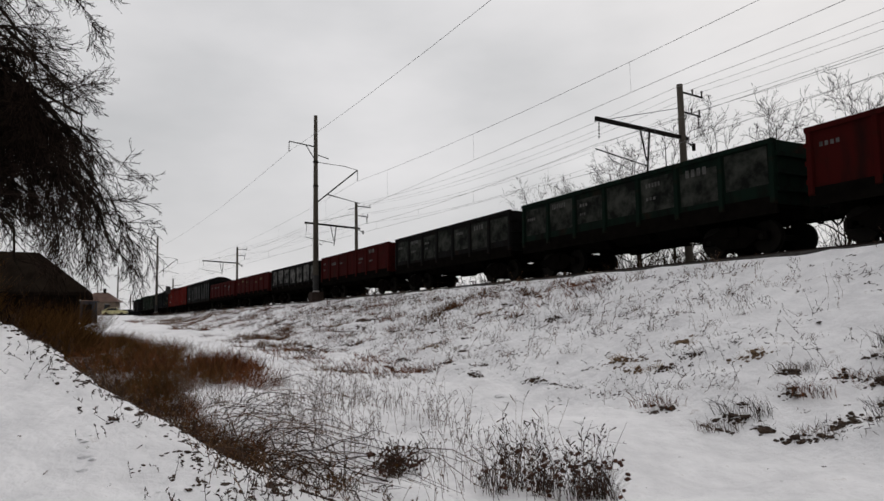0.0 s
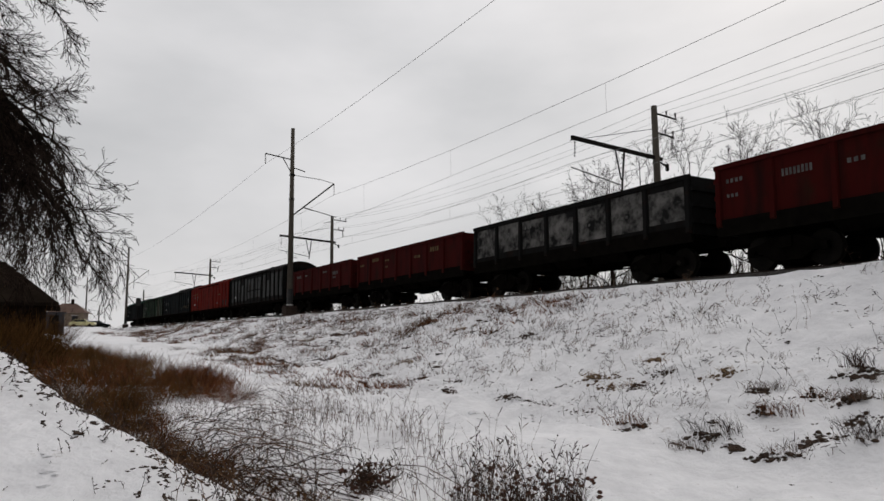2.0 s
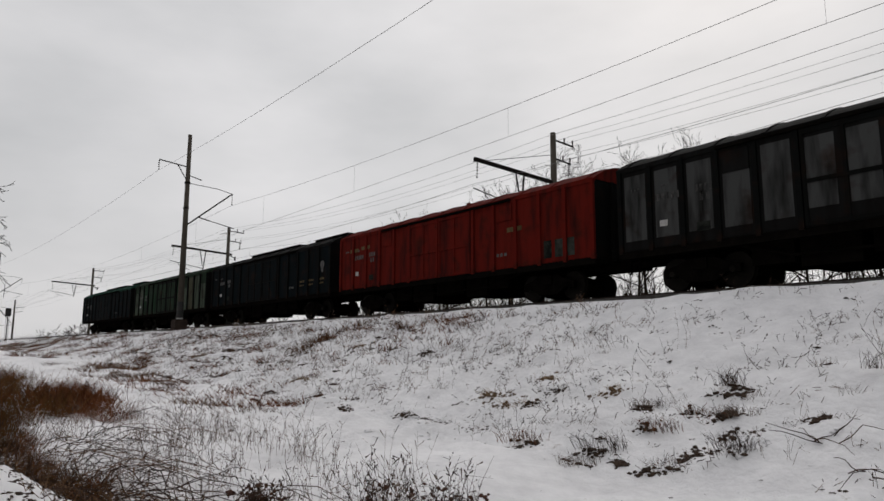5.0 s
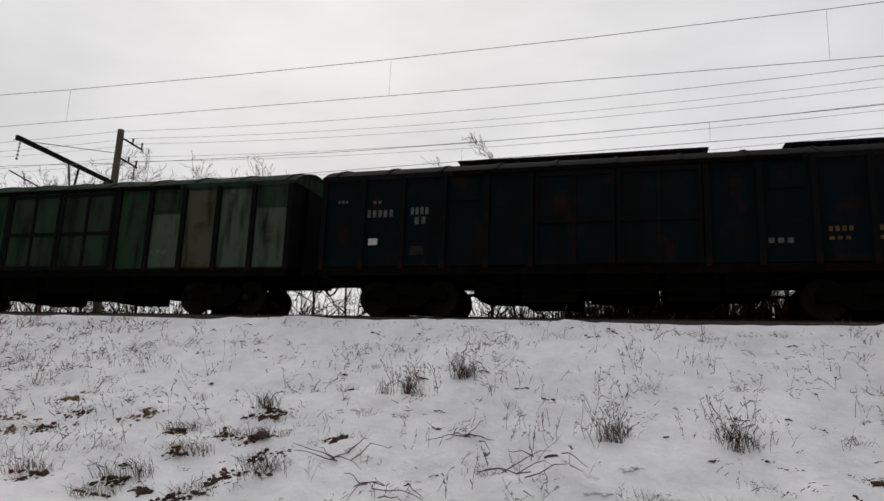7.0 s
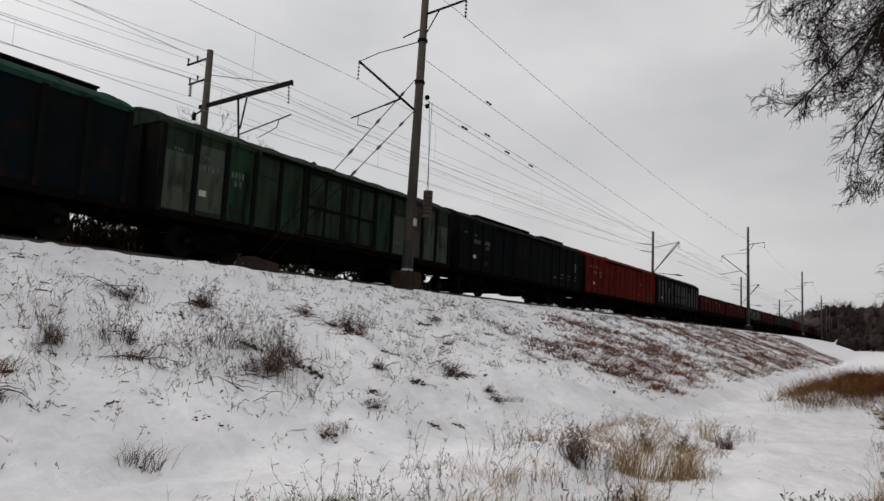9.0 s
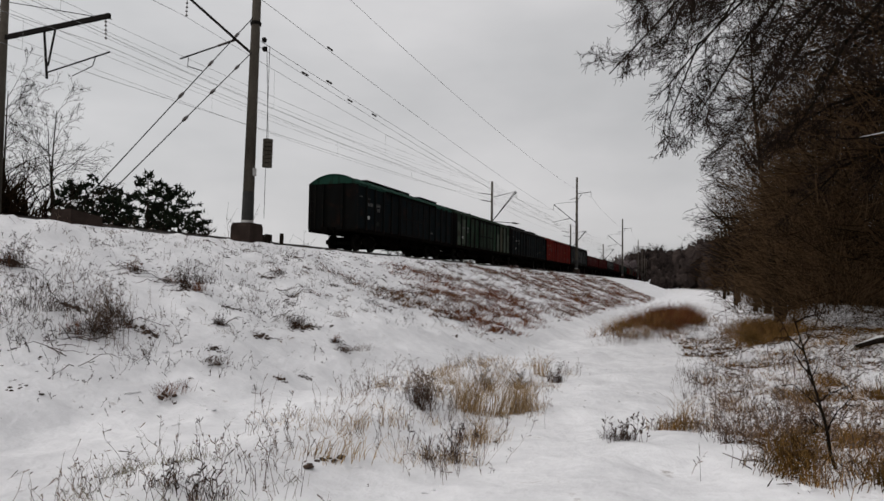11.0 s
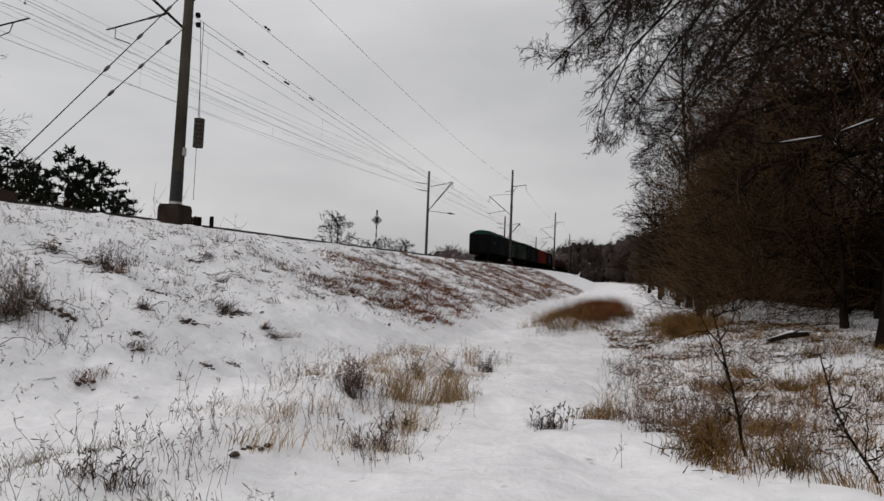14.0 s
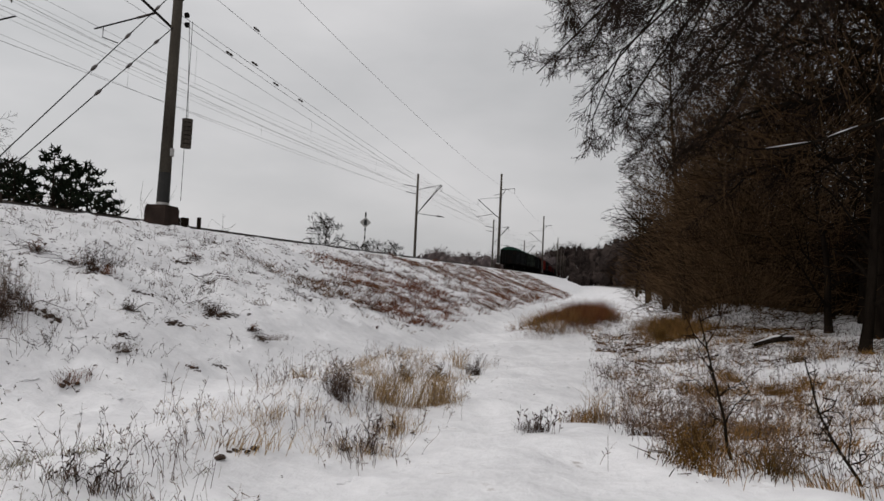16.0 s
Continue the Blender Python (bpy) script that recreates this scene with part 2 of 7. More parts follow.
WEED = surface("grey_brown_weed", (0.045, 0.032, 0.026), (0.19, 0.14, 0.11), rough=0.95, scale=1.5, fine=30, bump=0, per_piece=0.7, spec=0.05)
WEEDBROWN = surface("brown_broken_weed", (0.035, 0.020, 0.012), (0.17, 0.10, 0.058), rough=1.0, scale=0.9, fine=30, bump=0, per_piece=0.6, spec=0.0)
DARKWEED = surface("dark_dead_weed", (0.02, 0.013, 0.010), (0.075, 0.048, 0.036), rough=0.95, scale=1.5, fine=30, bump=0, per_piece=0.6, spec=0.05)
LEAF = surface("curled_dead_leaf", (0.022, 0.011, 0.008), (0.10, 0.042, 0.026), rough=1.0, scale=8, fine=50, bump=0.3)
EARTH = surface("bare_earth", (0.018, 0.012, 0.009), (0.075, 0.048, 0.032), rough=1.0, scale=6, fine=50, bump=0.9)
TANEARTH = surface("sandy_tan_earth", (0.055, 0.035, 0.022), (0.19, 0.125, 0.075), rough=1.0, scale=6, fine=50, bump=0.7)
NEEDLE = surface("pine_needles", (0.004, 0.006, 0.004), (0.014, 0.019, 0.011), rough=1.0, scale=1, fine=20, bump=0, per_piece=0.6, spec=0.0)
WHITE = surface("faded_white_paint", (0.22, 0.21, 0.20), (0.55, 0.54, 0.52), rough=0.7, scale=6)
CREAM = surface("plastered_wall", (0.12, 0.09, 0.07), (0.22, 0.17, 0.13), rough=0.9, scale=1)
ROOFM = surface("rusty_roof_sheet", (0.05, 0.028, 0.022), (0.13, 0.075, 0.055), rough=0.8, scale=1)
BOARD = surface("dark_weathered_boards", (0.006, 0.0045, 0.0035), (0.020, 0.015, 0.011), rough=1.0, scale=2, streak=5, spec=0.0)
GLASS = surface("dark_window_glass", (0.02, 0.022, 0.025), (0.03, 0.032, 0.035), rough=0.1, spec=0.5, bump=0)
HUTPAINT = surface("grey_blue_sheet_metal", (0.012, 0.014, 0.018), (0.03, 0.033, 0.04), rough=0.7)
CARPAINT = surface("pale_yellow_car_paint", (0.50, 0.46, 0.22), (0.58, 0.53, 0.28), rough=0.35, spec=0.5, bump=0)
TYRE = surface("black_rubber", (0.012, 0.012, 0.012), (0.02, 0.02, 0.02), rough=0.9)
CHALK = worn_panel("worn_dark_panel", (0.006, 0.007, 0.006), (0.040, 0.042, 0.036))
PALE = worn_panel("worn_whitish_panel", (0.010, 0.010, 0.010), (0.13, 0.125, 0.118))
STENCIL = surface("dim_white_stencil", (0.015, 0.015, 0.0145), (0.11, 0.105, 0.10), rough=0.9, scale=7)
STENCIL_Y = surface("dim_yellow_stencil", (0.025, 0.016, 0.005), (0.11, 0.072, 0.024), rough=0.9, scale=7)


# ---- mesh building ----
class Build:
    """Collects vertices and faces of one mesh."""

    def __init__(self):
        self.v, self.f = [], []

    def add(self, verts, faces):
        n = len(self.v)
        self.v.extend(verts)
        self.f.extend([tuple(i + n for i in f) for f in faces])
        return self

    def box(self, x0, x1, y0, y1, z0, z1, m=None):
        vs = [Vector(p) for p in ((x0, y0, z0), (x1, y0, z0), (x1, y1, z0), (x0, y1, z0), (x0, y0, z1), (x1, y0, z1), (x1, y1, z1), (x0, y1, z1))]
        if m is not None:
            vs = [m @ p for p in vs]
        return self.add([tuple(p) for p in vs], [(0, 3, 2, 1), (4, 5, 6, 7), (0, 1, 5, 4), (1, 2, 6, 5), (2, 3, 7, 6), (3, 0, 4, 7)])

    def tube(self, pts, radii, sides=4, cap=True):
        """A tapered tube along points."""
        pts = [Vector(p) for p in pts]
        n0 = len(self.v)
        for i, p in enumerate(pts):
            d = (pts[min(i + 1, len(pts) - 1)] - pts[max(i - 1, 0)])
            d = d.normalized() if d.length > 1e-9 else Vector((0, 0, 1))
            a = d.cross(Vector((0, 0, 1)) if abs(d.z) < 0.9 else Vector((1, 0, 0))).normalized()
            b = d.cross(a)
            r = radii[i]
            for k in range(sides):
                w = 2 * math.pi * k / sides
                q = p + a * (r * math.cos(w)) + b * (r * math.sin(w))
                self.v.append((q.x, q.y, q.z))
        for i in range(len(pts) - 1):
            for k in range(sides):
                k2 = (k + 1) % sides
                o = n0 + i * sides
                self.f.append((o + k, o + k2, o + sides + k2, o + sides + k))
        if cap:
            self.f.append(tuple(n0 + k for k in reversed(range(sides))))
            self.f.append(tuple(n0 + (len(pts) - 1) * sides + k for k in range(sides)))
        return self

    def prism(self, outline, axis, a0, a1):
        """An outline (pairs) drawn out along one axis from a0 to a1."""
        n = len(outline)
        put = {"x": lambda p, a: (a, p[0], p[1]), "y": lambda p, a: (p[0], a, p[1]), "z": lambda p, a: (p[0], p[1], a)}[axis]
        vs = [put(p, a0) for p in outline] + [put(p, a1) for p in outline]
        fs = [tuple(range(n)), tuple(reversed(range(n, 2 * n)))]
        fs += [(i, i + n, (i + 1) % n + n, (i + 1) % n) for i in range(n)]
        return self.add(vs, fs)

    def blob(self, c, r, rng, flat=1.0):
        """A small rough lump of 20 faces."""
        t = (1 + 5 ** 0.5) / 2
        base = [(-1, t, 0), (1, t, 0), (-1, -t, 0), (1, -t, 0), (0, -1, t), (0, 1, t), (0, -1, -t), (0, 1, -t), (t, 0, -1), (t, 0, 1), (-t, 0, -1), (-t, 0, 1)]
        fs = [(0, 11, 5), (0, 5, 1), (0, 1, 7), (0, 7, 10), (0, 10, 11), (1, 5, 9), (5, 11, 4), (11, 10, 2), (10, 7, 6), (7, 1, 8), (3, 9, 4), (3, 4, 2), (3, 2, 6), (3, 6, 8), (3, 8, 9), (4, 9, 5), (2, 4, 11), (6, 2, 10), (8, 6, 7), (9, 8, 1)]
        vs = []
        for p in base:
            k = r / 1.9 * rng.uniform(0.6, 1.2)
            vs.append((c[0] + p[0] * k, c[1] + p[1] * k, c[2] + p[2] * k * flat))
        return self.add(vs, fs)

    def mesh(self, name, mat, smooth=False):
        me = bpy.data.meshes.new(name)
        me.from_pydata(self.v, [], self.f)
        me.materials.append(mat)
        if smooth:
            me.polygons.foreach_set("use_smooth", [True] * len(me.polygons))
        me.update()
        return me


def part(name, b, mat, parent=None, label="", m=None, smooth=False):
    """Links a Build (or a mesh) as one object under a thing or a part."""
    me = b if isinstance(b, bpy.types.Mesh) else b.mesh(name, mat, smooth)
    ob = new(name, me)
    if parent is not None:
        ob.parent = parent
    if m is not None:
        ob.matrix_local = m
    if label:
        tagged(ob, label)
    return ob


def thing(name, m, label, category, group="", kind=""):
    ob = new(name)
    ob.matrix_world = m
    return tagged(ob, label, category, group, kind)


# ---- the lie of the land ----
def lerp_table(x, table):
    return float(np.interp(x, [p[0] for p in table], [p[1] for p in table]))


BEND_A, BEND_B, SLOPE_A, SLOPE_B = -60.0, 50.0, 0.075, -0.06


def _bend(x):
    k = (SLOPE_B - SLOPE_A) / (BEND_B - BEND_A)
    m = min(max(x, BEND_A), BEND_B)
    far = min(max(x - 120.0, 0.0), 120.0)
    ease = 0.06 * (far ** 2 / 240 + max(x - 240.0, 0.0))
    return SLOPE_A * (m - BEND_A) + k * (m - BEND_A) ** 2 / 2 + SLOPE_A * min(x - BEND_A, 0) + SLOPE_B * max(x - BEND_B, 0) + ease


def row_y(x, off=0.0):
    """y of the near row of masts, and of lines parallel to it."""
    return 14.7 + _bend(x) - _bend(23.7) + off


def row_slope(x):
    return SLOPE_A + (SLOPE_B - SLOPE_A) * min(max((x - BEND_A) / (BEND_B - BEND_A), 0), 1) + 0.06 * min(max((x - 120.0) / 120.0, 0), 1)


TRACK_NEAR, TRACK_FAR, FAR_ROW = 3.2, 7.3, 10.5
CREST_Z, RAIL_Z = 2.92, 3.32
PATH_Z = ((-400, 4.2), (-150, 3.6), (-120, 3.0), (-60, 1.5), (-26, 0.55), (-8, 0.0), (8, -0.4), (20, -0.7), (60, -0.9), (200, -0.4), (600, 0.6))
TOE = ((-120, 3.5), (-60, 6.0), (-26, 7.0), (-8, 7.4), (8, 8.2), (18, 10.4), (40, 10.8), (100, 9.8), (600, 9.5))
EDGE_Y = ((-60, -9.0), (-17, -3.0), (-13, -1.3), (-11, -0.5), (-9.5, -0.05), (-8, 0.5), (-7, 0.9), (-6, 1.25), (-3, 1.4), (0, 1.0))
PLATEAU = ((-60, 4.2), (-17, 2.45), (-13, 1.85), (-11, 1.42), (-9.5, 1.05), (-8, 0.75), (-7, 0.52), (-6, 0.3), (-3, 0.05), (0, 0.0))


def smooth(t):
    t = min(max(t, 0.0), 1.0)
    return t * t * (3 - 2 * t)


def land(x, y):
    off = y - row_y(x)
    toe, zp = -lerp_table(x, TOE), lerp_table(x, PATH_Z)
    if off > 10:
        z = CREST_Z + (0.4 - CREST_Z) * smooth((off - 12.3) / 9.0)
        z += 11 * smooth((off - 45) / 120) * smooth((x - 110) / 90)
    elif off > -0.9:
        z = CREST_Z
    else:
        u = (off - toe) / (-0.9 - toe)
        z = zp + (CREST_Z - zp) * (smooth(u * 0.5 + 0.5) * 2 - 1 if u > 0.9 else u if u > 0 else 0)
        if u > 0.9:
            z = zp + (CREST_Z - zp) * u
    z += 17 * smooth((x - 430) / 170) * smooth((60 - y) / 60)
    # ground on the camera's side of the path
    near = smooth((2.6 - y) / 2.4)
    if off < toe and x > -3:
        k = smooth((x - 4) / 8)
        z += (0.0 - zp) * near * (1 - k)
        z += k * min(1.3, 0.16 * max(0.0, -1.0 - 0.03 * x - y))
        z += 14 * smooth((-y - 30) / 160) * smooth((x - 20) / 60) + 8 * smooth((-y - 15) / 36) * smooth((x - 6) / 16)
        z += 0.5 * math.exp(-((y - 6.96 + 0.195 * x) / 1.1) ** 2) * smooth((x - 27) / 5) * (1 - smooth((x - 44) / 8))
        z += 0.38 * math.exp(-((y - 3.7) / 0.9) ** 2) * smooth((x - 2) / 3) * (1 - smooth((x - 14) / 6))
    if x <= 0:
        e, p = lerp_table(x, EDGE_Y), lerp_table(x, PLATEAU)
        w = smooth((e + 0.9 - y) / 1.3)
        if off < toe:
            z = z * (1 - w) + p * w
    return z


def ground_z(x, y):
    z = land(x, y)
    off = y - row_y(x)
    if abs(x) < 160 and -40 < y < 60:
        a = 0.05 if off > -1.2 else 0.16
        z += a * noise.noise((x * 0.45, y * 0.45, 0.0)) + 0.45 * a * noise.noise((x * 1.7, y * 1.7, 3.0))
        if off < -1.0:
            z += (0.09 if off > -9 else 0.055) * noise.noise((x * 2.3, y * 2.3, 7.0)) + 0.05 * abs(noise.noise((x * 1.1, y * 1.1, 5.0)))
            if off > -9:
                # hummocks of overblown tussocks down the slope
                z += 0.16 * max(0.0, noise.noise((x * 0.9 - y * 0.5, y * 1.6, 11.0)) - 0.08) + 0.07 * max(0.0, noise.noise((x * 2.9, y * 3.4, 13.0)) - 0.1)
        if off > -1.2:
            z = min(z, CREST_Z + 0.03)
    return z


def graded(spans):
    out = []
    for a, b, step in spans:
        n = max(1, round((b - a) / step))
        out += [a + (b - a) * i / n for i in range(n)]
    return out + [spans[-1][1]]


def make_ground():
    xs = graded([(-2600, -600, 400), (-600, -200, 50), (-200, -80, 6), (-80, -32, 1.2), (-32, 48, 0.25), (48, 110, 1.0), (110, 260, 6), (260, 700, 40), (700, 2600, 380)])
    ys = graded([(-2000, -300, 340), (-300, -60, 24), (-60, -14, 2.5), (-14, 19, 0.22), (19, 44, 1.2), (44, 100, 7), (100, 800, 50), (800, 2600, 450)])
    b = Build()
    for y in ys:
        for x in xs:
            b.v.append((x, y, ground_z(x, y)))
    nx = len(xs)
    for j in range(len(ys) - 1):
        for i in range(nx - 1):
            b.f.append((j * nx + i, j * nx + i + 1, (j + 1) * nx + i + 1, (j + 1) * nx + i))
    g = part("ground", b, SNOW, smooth=True)
    return tagged(g, "snow-covered railway embankment, ditch path and field", "ground", kind="structure")


ground = make_ground()


# ---- the railway ----
def along(x0, x1, step, off, z):
    n = max(1, round((x1 - x0) / step))
    return [(x0 + (x1 - x0) * i / n, row_y(x0 + (x1 - x0) * i / n, off), z) for i in range(n + 1)]


def ribbon(b, x0, x1, step, profile):
    """A closed profile of (off, z) swept along the track."""
    n = max(1, round((x1 - x0) / step))
    k, base = len(profile), len(b.v)
    for i in range(n + 1):
        x = x0 + (x1 - x0) * i / n
        b.v.extend((x, row_y(x, o), z) for o, z in profile)
    for i in range(n):
        for j in range(k):
            j2 = (j + 1) % k
            b.f.append((base + i * k + j, base + i * k + j2, base + (i + 1) * k + j2, base + (i + 1) * k + j))
    b.f.append(tuple(base + j for j in reversed(range(k))))
    b.f.append(tuple(base + n * k + j for j in range(k)))


def make_track(off, near):
    t = thing("railway_track", Matrix(), "rusty steel railway track on dark snow-dusted ballast" if near else "second railway track beyond on dark ballast", "railway track", kind="structure")
    b = Build()
    ribbon(b, -420, 470, 4, [(off - 2.05, CREST_Z - 0.1), (off - 1.75, CREST_Z + 0.27), (off + 1.75, CREST_Z + 0.27), (off + 2.05, CREST_Z - 0.1)])
    part("ballast_bed", b, BALLAST, t)
    for s in (-0.79, 0.79):
        b = Build()
        o = off + s
        ribbon(b, -420, 470, 4, [(o - 0.07, RAIL_Z - 0.17), (o + 0.07, RAIL_Z - 0.17), (o + 0.02, RAIL_Z - 0.13), (o + 0.02, RAIL_Z - 0.04), (o + 0.036, RAIL_Z), (o - 0.036, RAIL_Z), (o - 0.02, RAIL_Z - 0.04), (o - 0.02, RAIL_Z - 0.13)])
        part("rail", b, RAILM, t)
    b = Build()
    x = -90.0
    while x < 170:
        a = math.atan(row_slope(x))
        b.box(-0.13, 0.13, -1.35, 1.35, -0.12, 0.09, Matrix.Translation((x, row_y(x, off), CREST_Z + 0.2)) @ Matrix.Rotation(a, 4, "Z"))
        x += 0.6
    tagged(part("sleepers", b, CONCRETE, t), "row of concrete sleepers", kind="stuff")


make_track(TRACK_NEAR, True)
make_track(TRACK_FAR, False)


def string(b, p, q, sag, r, n=14, sides=3):
    pts = []
    for i in range(n + 1):
        u = i / n
        pts.append((p[0] + (q[0] - p[0]) * u, p[1] + (q[1] - p[1]) * u, p[2] + (q[2] - p[2]) * u - 4 * sag * u * (1 - u)))
    b.tube(pts, [r] * (n + 1), sides)
    return pts


NEAR_X = (-265, -194, -126.2, -47.8, 22.1, 97.1, 160.6, 238.6, 306, 373, 443)
FAR_X = (-265, -176.3, -114.2, -65.5, -23.8, 20.4, 90.8, 152.4, 225, 300, 370, 440)
FAR_H = (9.6, 9.6, 11.0, 10.65, 9.84, 10.86, 12.5, 11.8, 11.5, 11.5, 11.5, 11.5)
BASE_Z = 3.05


def insulator(b, p, length=0.5, r=0.06):
    """A hanging string of ribbed discs."""
    n = 5
    for i in range(n):
        z = p[2] - length * (i + 0.5) / n
        b.tube([(p[0], p[1], z + 0.03), (p[0], p[1], z - 0.03)], [r * 0.5, r], 6)
    b.tube([(p[0], p[1], p[2]), (p[0], p[1], p[2] - length)], [r * 0.25] * 2, 4)


def near_mast(x, anchor=False):
    """Tall concrete mast on a block, with a raked bracket over the near track and a feeder arm on the outer side."""
    a = math.atan(row_slope(x))
    m = Matrix.Translation((x, row_y(x), BASE_Z)) @ Matrix.Rotation(a, 4, "Z") @ Matrix.Rotation(radians(1.4 if anchor else 0), 4, "Y")
    t = thing("catenary_mast", m, "anchor catenary mast of grey concrete with tarred foot and weights" if anchor else "tall grey concrete catenary mast with tarred foot beside the track", "mast", "near row of catenary masts")
    top = 13.7
    part("post", Build().tube([(0, 0, 0.6), (0, 0, top)], [0.22, 0.135], 12), CONCRETE, t, smooth=True)
    part("tarred_foot", Build().tube([(0, 0, 0.62), (0, 0, 1.85)], [0.226, 0.216], 12), TAR, t, "black tarred band with white mark")
    part("white_band", Build().tube([(0, 0, 0.66), (0, 0, 0.75)], [0.232, 0.231], 12), WHITE, t)
    part("foundation_block", Build().prism([(-0.42, -0.42), (0.42, -0.42), (0.42, 0.42), (-0.42, 0.42)], "z", -1.2, 0.5).add([(-.42, -.42, .5), (.42, -.42, .5), (.42, .42, .5), (-.42, .42, .5), (-.38, -.38, .64), (.38, -.38, .64), (.38, .38, .64), (-.38, .38, .64)], [(0, 1, 5, 4), (1, 2, 6, 5), (2, 3, 7, 6), (3, 0, 4, 7), (4, 5, 6, 7)]), BLOCK, t, "stained concrete foundation")
    for z in (8.4, 10.2):
        part("clamp", Build().tube([(0, 0, z - 0.06), (0, 0, z + 0.06)], [0.21, 0.21], 10), STEEL, t)
    # raked bracket towards the track, held by a tie
    arm = part("bracket", Build().tube([(0, 0.15, 7.25), (0, 3.3, 9.9)], [0.055, 0.055], 6).tube([(0, 0.1, 10.2), (0, 2.2, 10.1), (0, 3.3, 9.9)], [0.022] * 3, 4), STEEL, t)
    b = Build()
    insulator(b, (0, 3.3, 9.9), 0.85, 0.055)
    part("insulator", b, INSUL, arm)
    b = Build()
    b.tube([(0, 0.95, 7.85), (0, 1.7, 7.7)], [0.045, 0.045], 6)
    part("arm_insulator", b, INSUL, arm)
    part("steady_arm", Build().tube([(0, 1.7, 7.7), (0, 3.5, 7.35)], [0.03] * 2, 5).tube([(0, 3.1, 7.42), (0.1, 3.2, 7.05), (0.1, 2.5, 6.8)], [0.02] * 3, 4), STEEL, arm)
    # feeder arm on the outer side
    f = part("feeder_arm", Build().tube([(0, -0.1, 11.35), (0, -2.0, 11.55)], [0.05, 0.045], 5).tube([(0, -0.12, 10.45), (0, -0.75, 11.42)], [0.035] * 2, 4), STEEL, t)
    b = Build()
    insulator(b, (0, -2.0, 11.55), 0.75, 0.06)
    part("insulator", b, INSUL, f)
    part("short_arm", Build().tube([(0, 0.1, 10.75), (0, 1.0, 10.55)], [0.035] * 2, 4), STEEL, t)
    return t, m


near_masts = {}
for x in NEAR_X:
    near_masts[x] = near_mast(x, abs(x - 22.1) < 1)


def raked_brackets(t):
    """Twin raked brackets over the tracks, and cross-arms behind."""
    for dx in (-0.35, 0.35):
        k = part("bracket", Build().tube([(0, -0.1, 4.9), (dx, -3.4, 8.9)], [0.05] * 2, 5).tube([(0, 0, 8.2), (dx, -3.4, 8.9)], [0.02] * 2, 4).tube([(0, -0.1, 4.9), (dx, -3.9, 4.5)], [0.03] * 2, 5), STEEL, t)
        b = Build(); insulator(b, (dx, -3.4, 8.9), 0.8, 0.055)
        part("insulator", b, INSUL, k)
        part("arm_insulator", Build().tube([(dx, -3.0, 4.6), (dx, -3.5, 4.55)], [0.1] * 2, 6), INSUL, k)
    for z, l in ((8.9, 2.0), (7.9, 1.6)):
        part("cross_arm", Build().tube([(0, 0, z - 0.3), (0, l, z)], [0.05] * 2, 5), STEEL, t)


def far_rise(x):
    """How much higher than the usual 10.4 m the far mast at x stands."""
    return lerp_table(x, tuple(zip(FAR_X, FAR_H))) - 10.4


def far_mast(x):
    """Shorter mast beyond the tracks: long level beam with a drop post, and cross-arms for feeder wires behind."""
    a = math.atan(row_slope(x))
    H = 10.4
    rise = far_rise(x)
    m = Matrix.Translation((x, row_y(x, FAR_ROW), BASE_Z + rise)) @ Matrix.Rotation(a, 4, "Z")
    t = thing("far_mast", m, "grey concrete mast beyond the tracks with level beam and cross-arms", "mast", "far row of catenary masts")
    part("post", Build().tube([(0, 0, -0.5 - rise), (0, 0, H)], [0.21, 0.15], 10), CONCRETE, t, smooth=True)
    if x > 60 or x < -130:
        raked_brackets(t)
        return t
    beam = part("beam", Build().box(-0.06, 0.06, -5.9, 0, 7.62, 7.8), STEEL, t)
    beam.matrix_local = Matrix.Rotation(radians(-3), 4, "X")
    part("drop_post", Build().tube([(-0.0, -2.6, 7.7), (0, -2.75, 5.7)], [0.05] * 2, 5).tube([(0, -3.2, 7.7), (0, -2.8, 6.2)], [0.04] * 2, 5), STEEL, beam)
    part("tie", Build().tube([(0, -0.1, 9.2), (0, -5.6, 7.85)], [0.015] * 2, 4), STEEL, t)
    b = Build(); insulator(b, (0, -5.7, 7.6), 0.8, 0.055)
    part("insulator", b, INSUL, beam)
    part("steady_arm", Build().tube([(0, -2.8, 5.95), (0, -5.9, 6.3)], [0.03] * 2, 5).tube([(0, -5.2, 6.2), (0.05, -5.0, 5.9), (0.05, -4.0, 5.65)], [0.02] * 3, 4), STEEL, beam)
    for z, l in ((10.0, 1.6), (9.0, 1.35)):
        c = part("cross_arm", Build().tube([(0, 0, z + 0.05), (0, l, z - 0.05)], [0.05] * 2, 5), STEEL, t)
        for y in (l * 0.55, l * 0.96):
            part("pin_insulator", Build().tube([(0, y, z), (0, y, z + 0.28)], [0.03, 0.055], 6), INSUL, c)
    b = Build(); insulator(b, (0, 1.2, 8.95), 0.6, 0.09)
    part("insulator", b, INSUL, t)
    part("lower_arm", Build().tube([(0, 0.1, 7.6), (0, 0.75, 7.35)], [0.04] * 2, 5).tube([(0, 0.75, 7.5), (0, 0.75, 7.15)], [0.09, 0.09], 6), STEEL, t)
    return t


for x in FAR_X:
    far_mast(x)


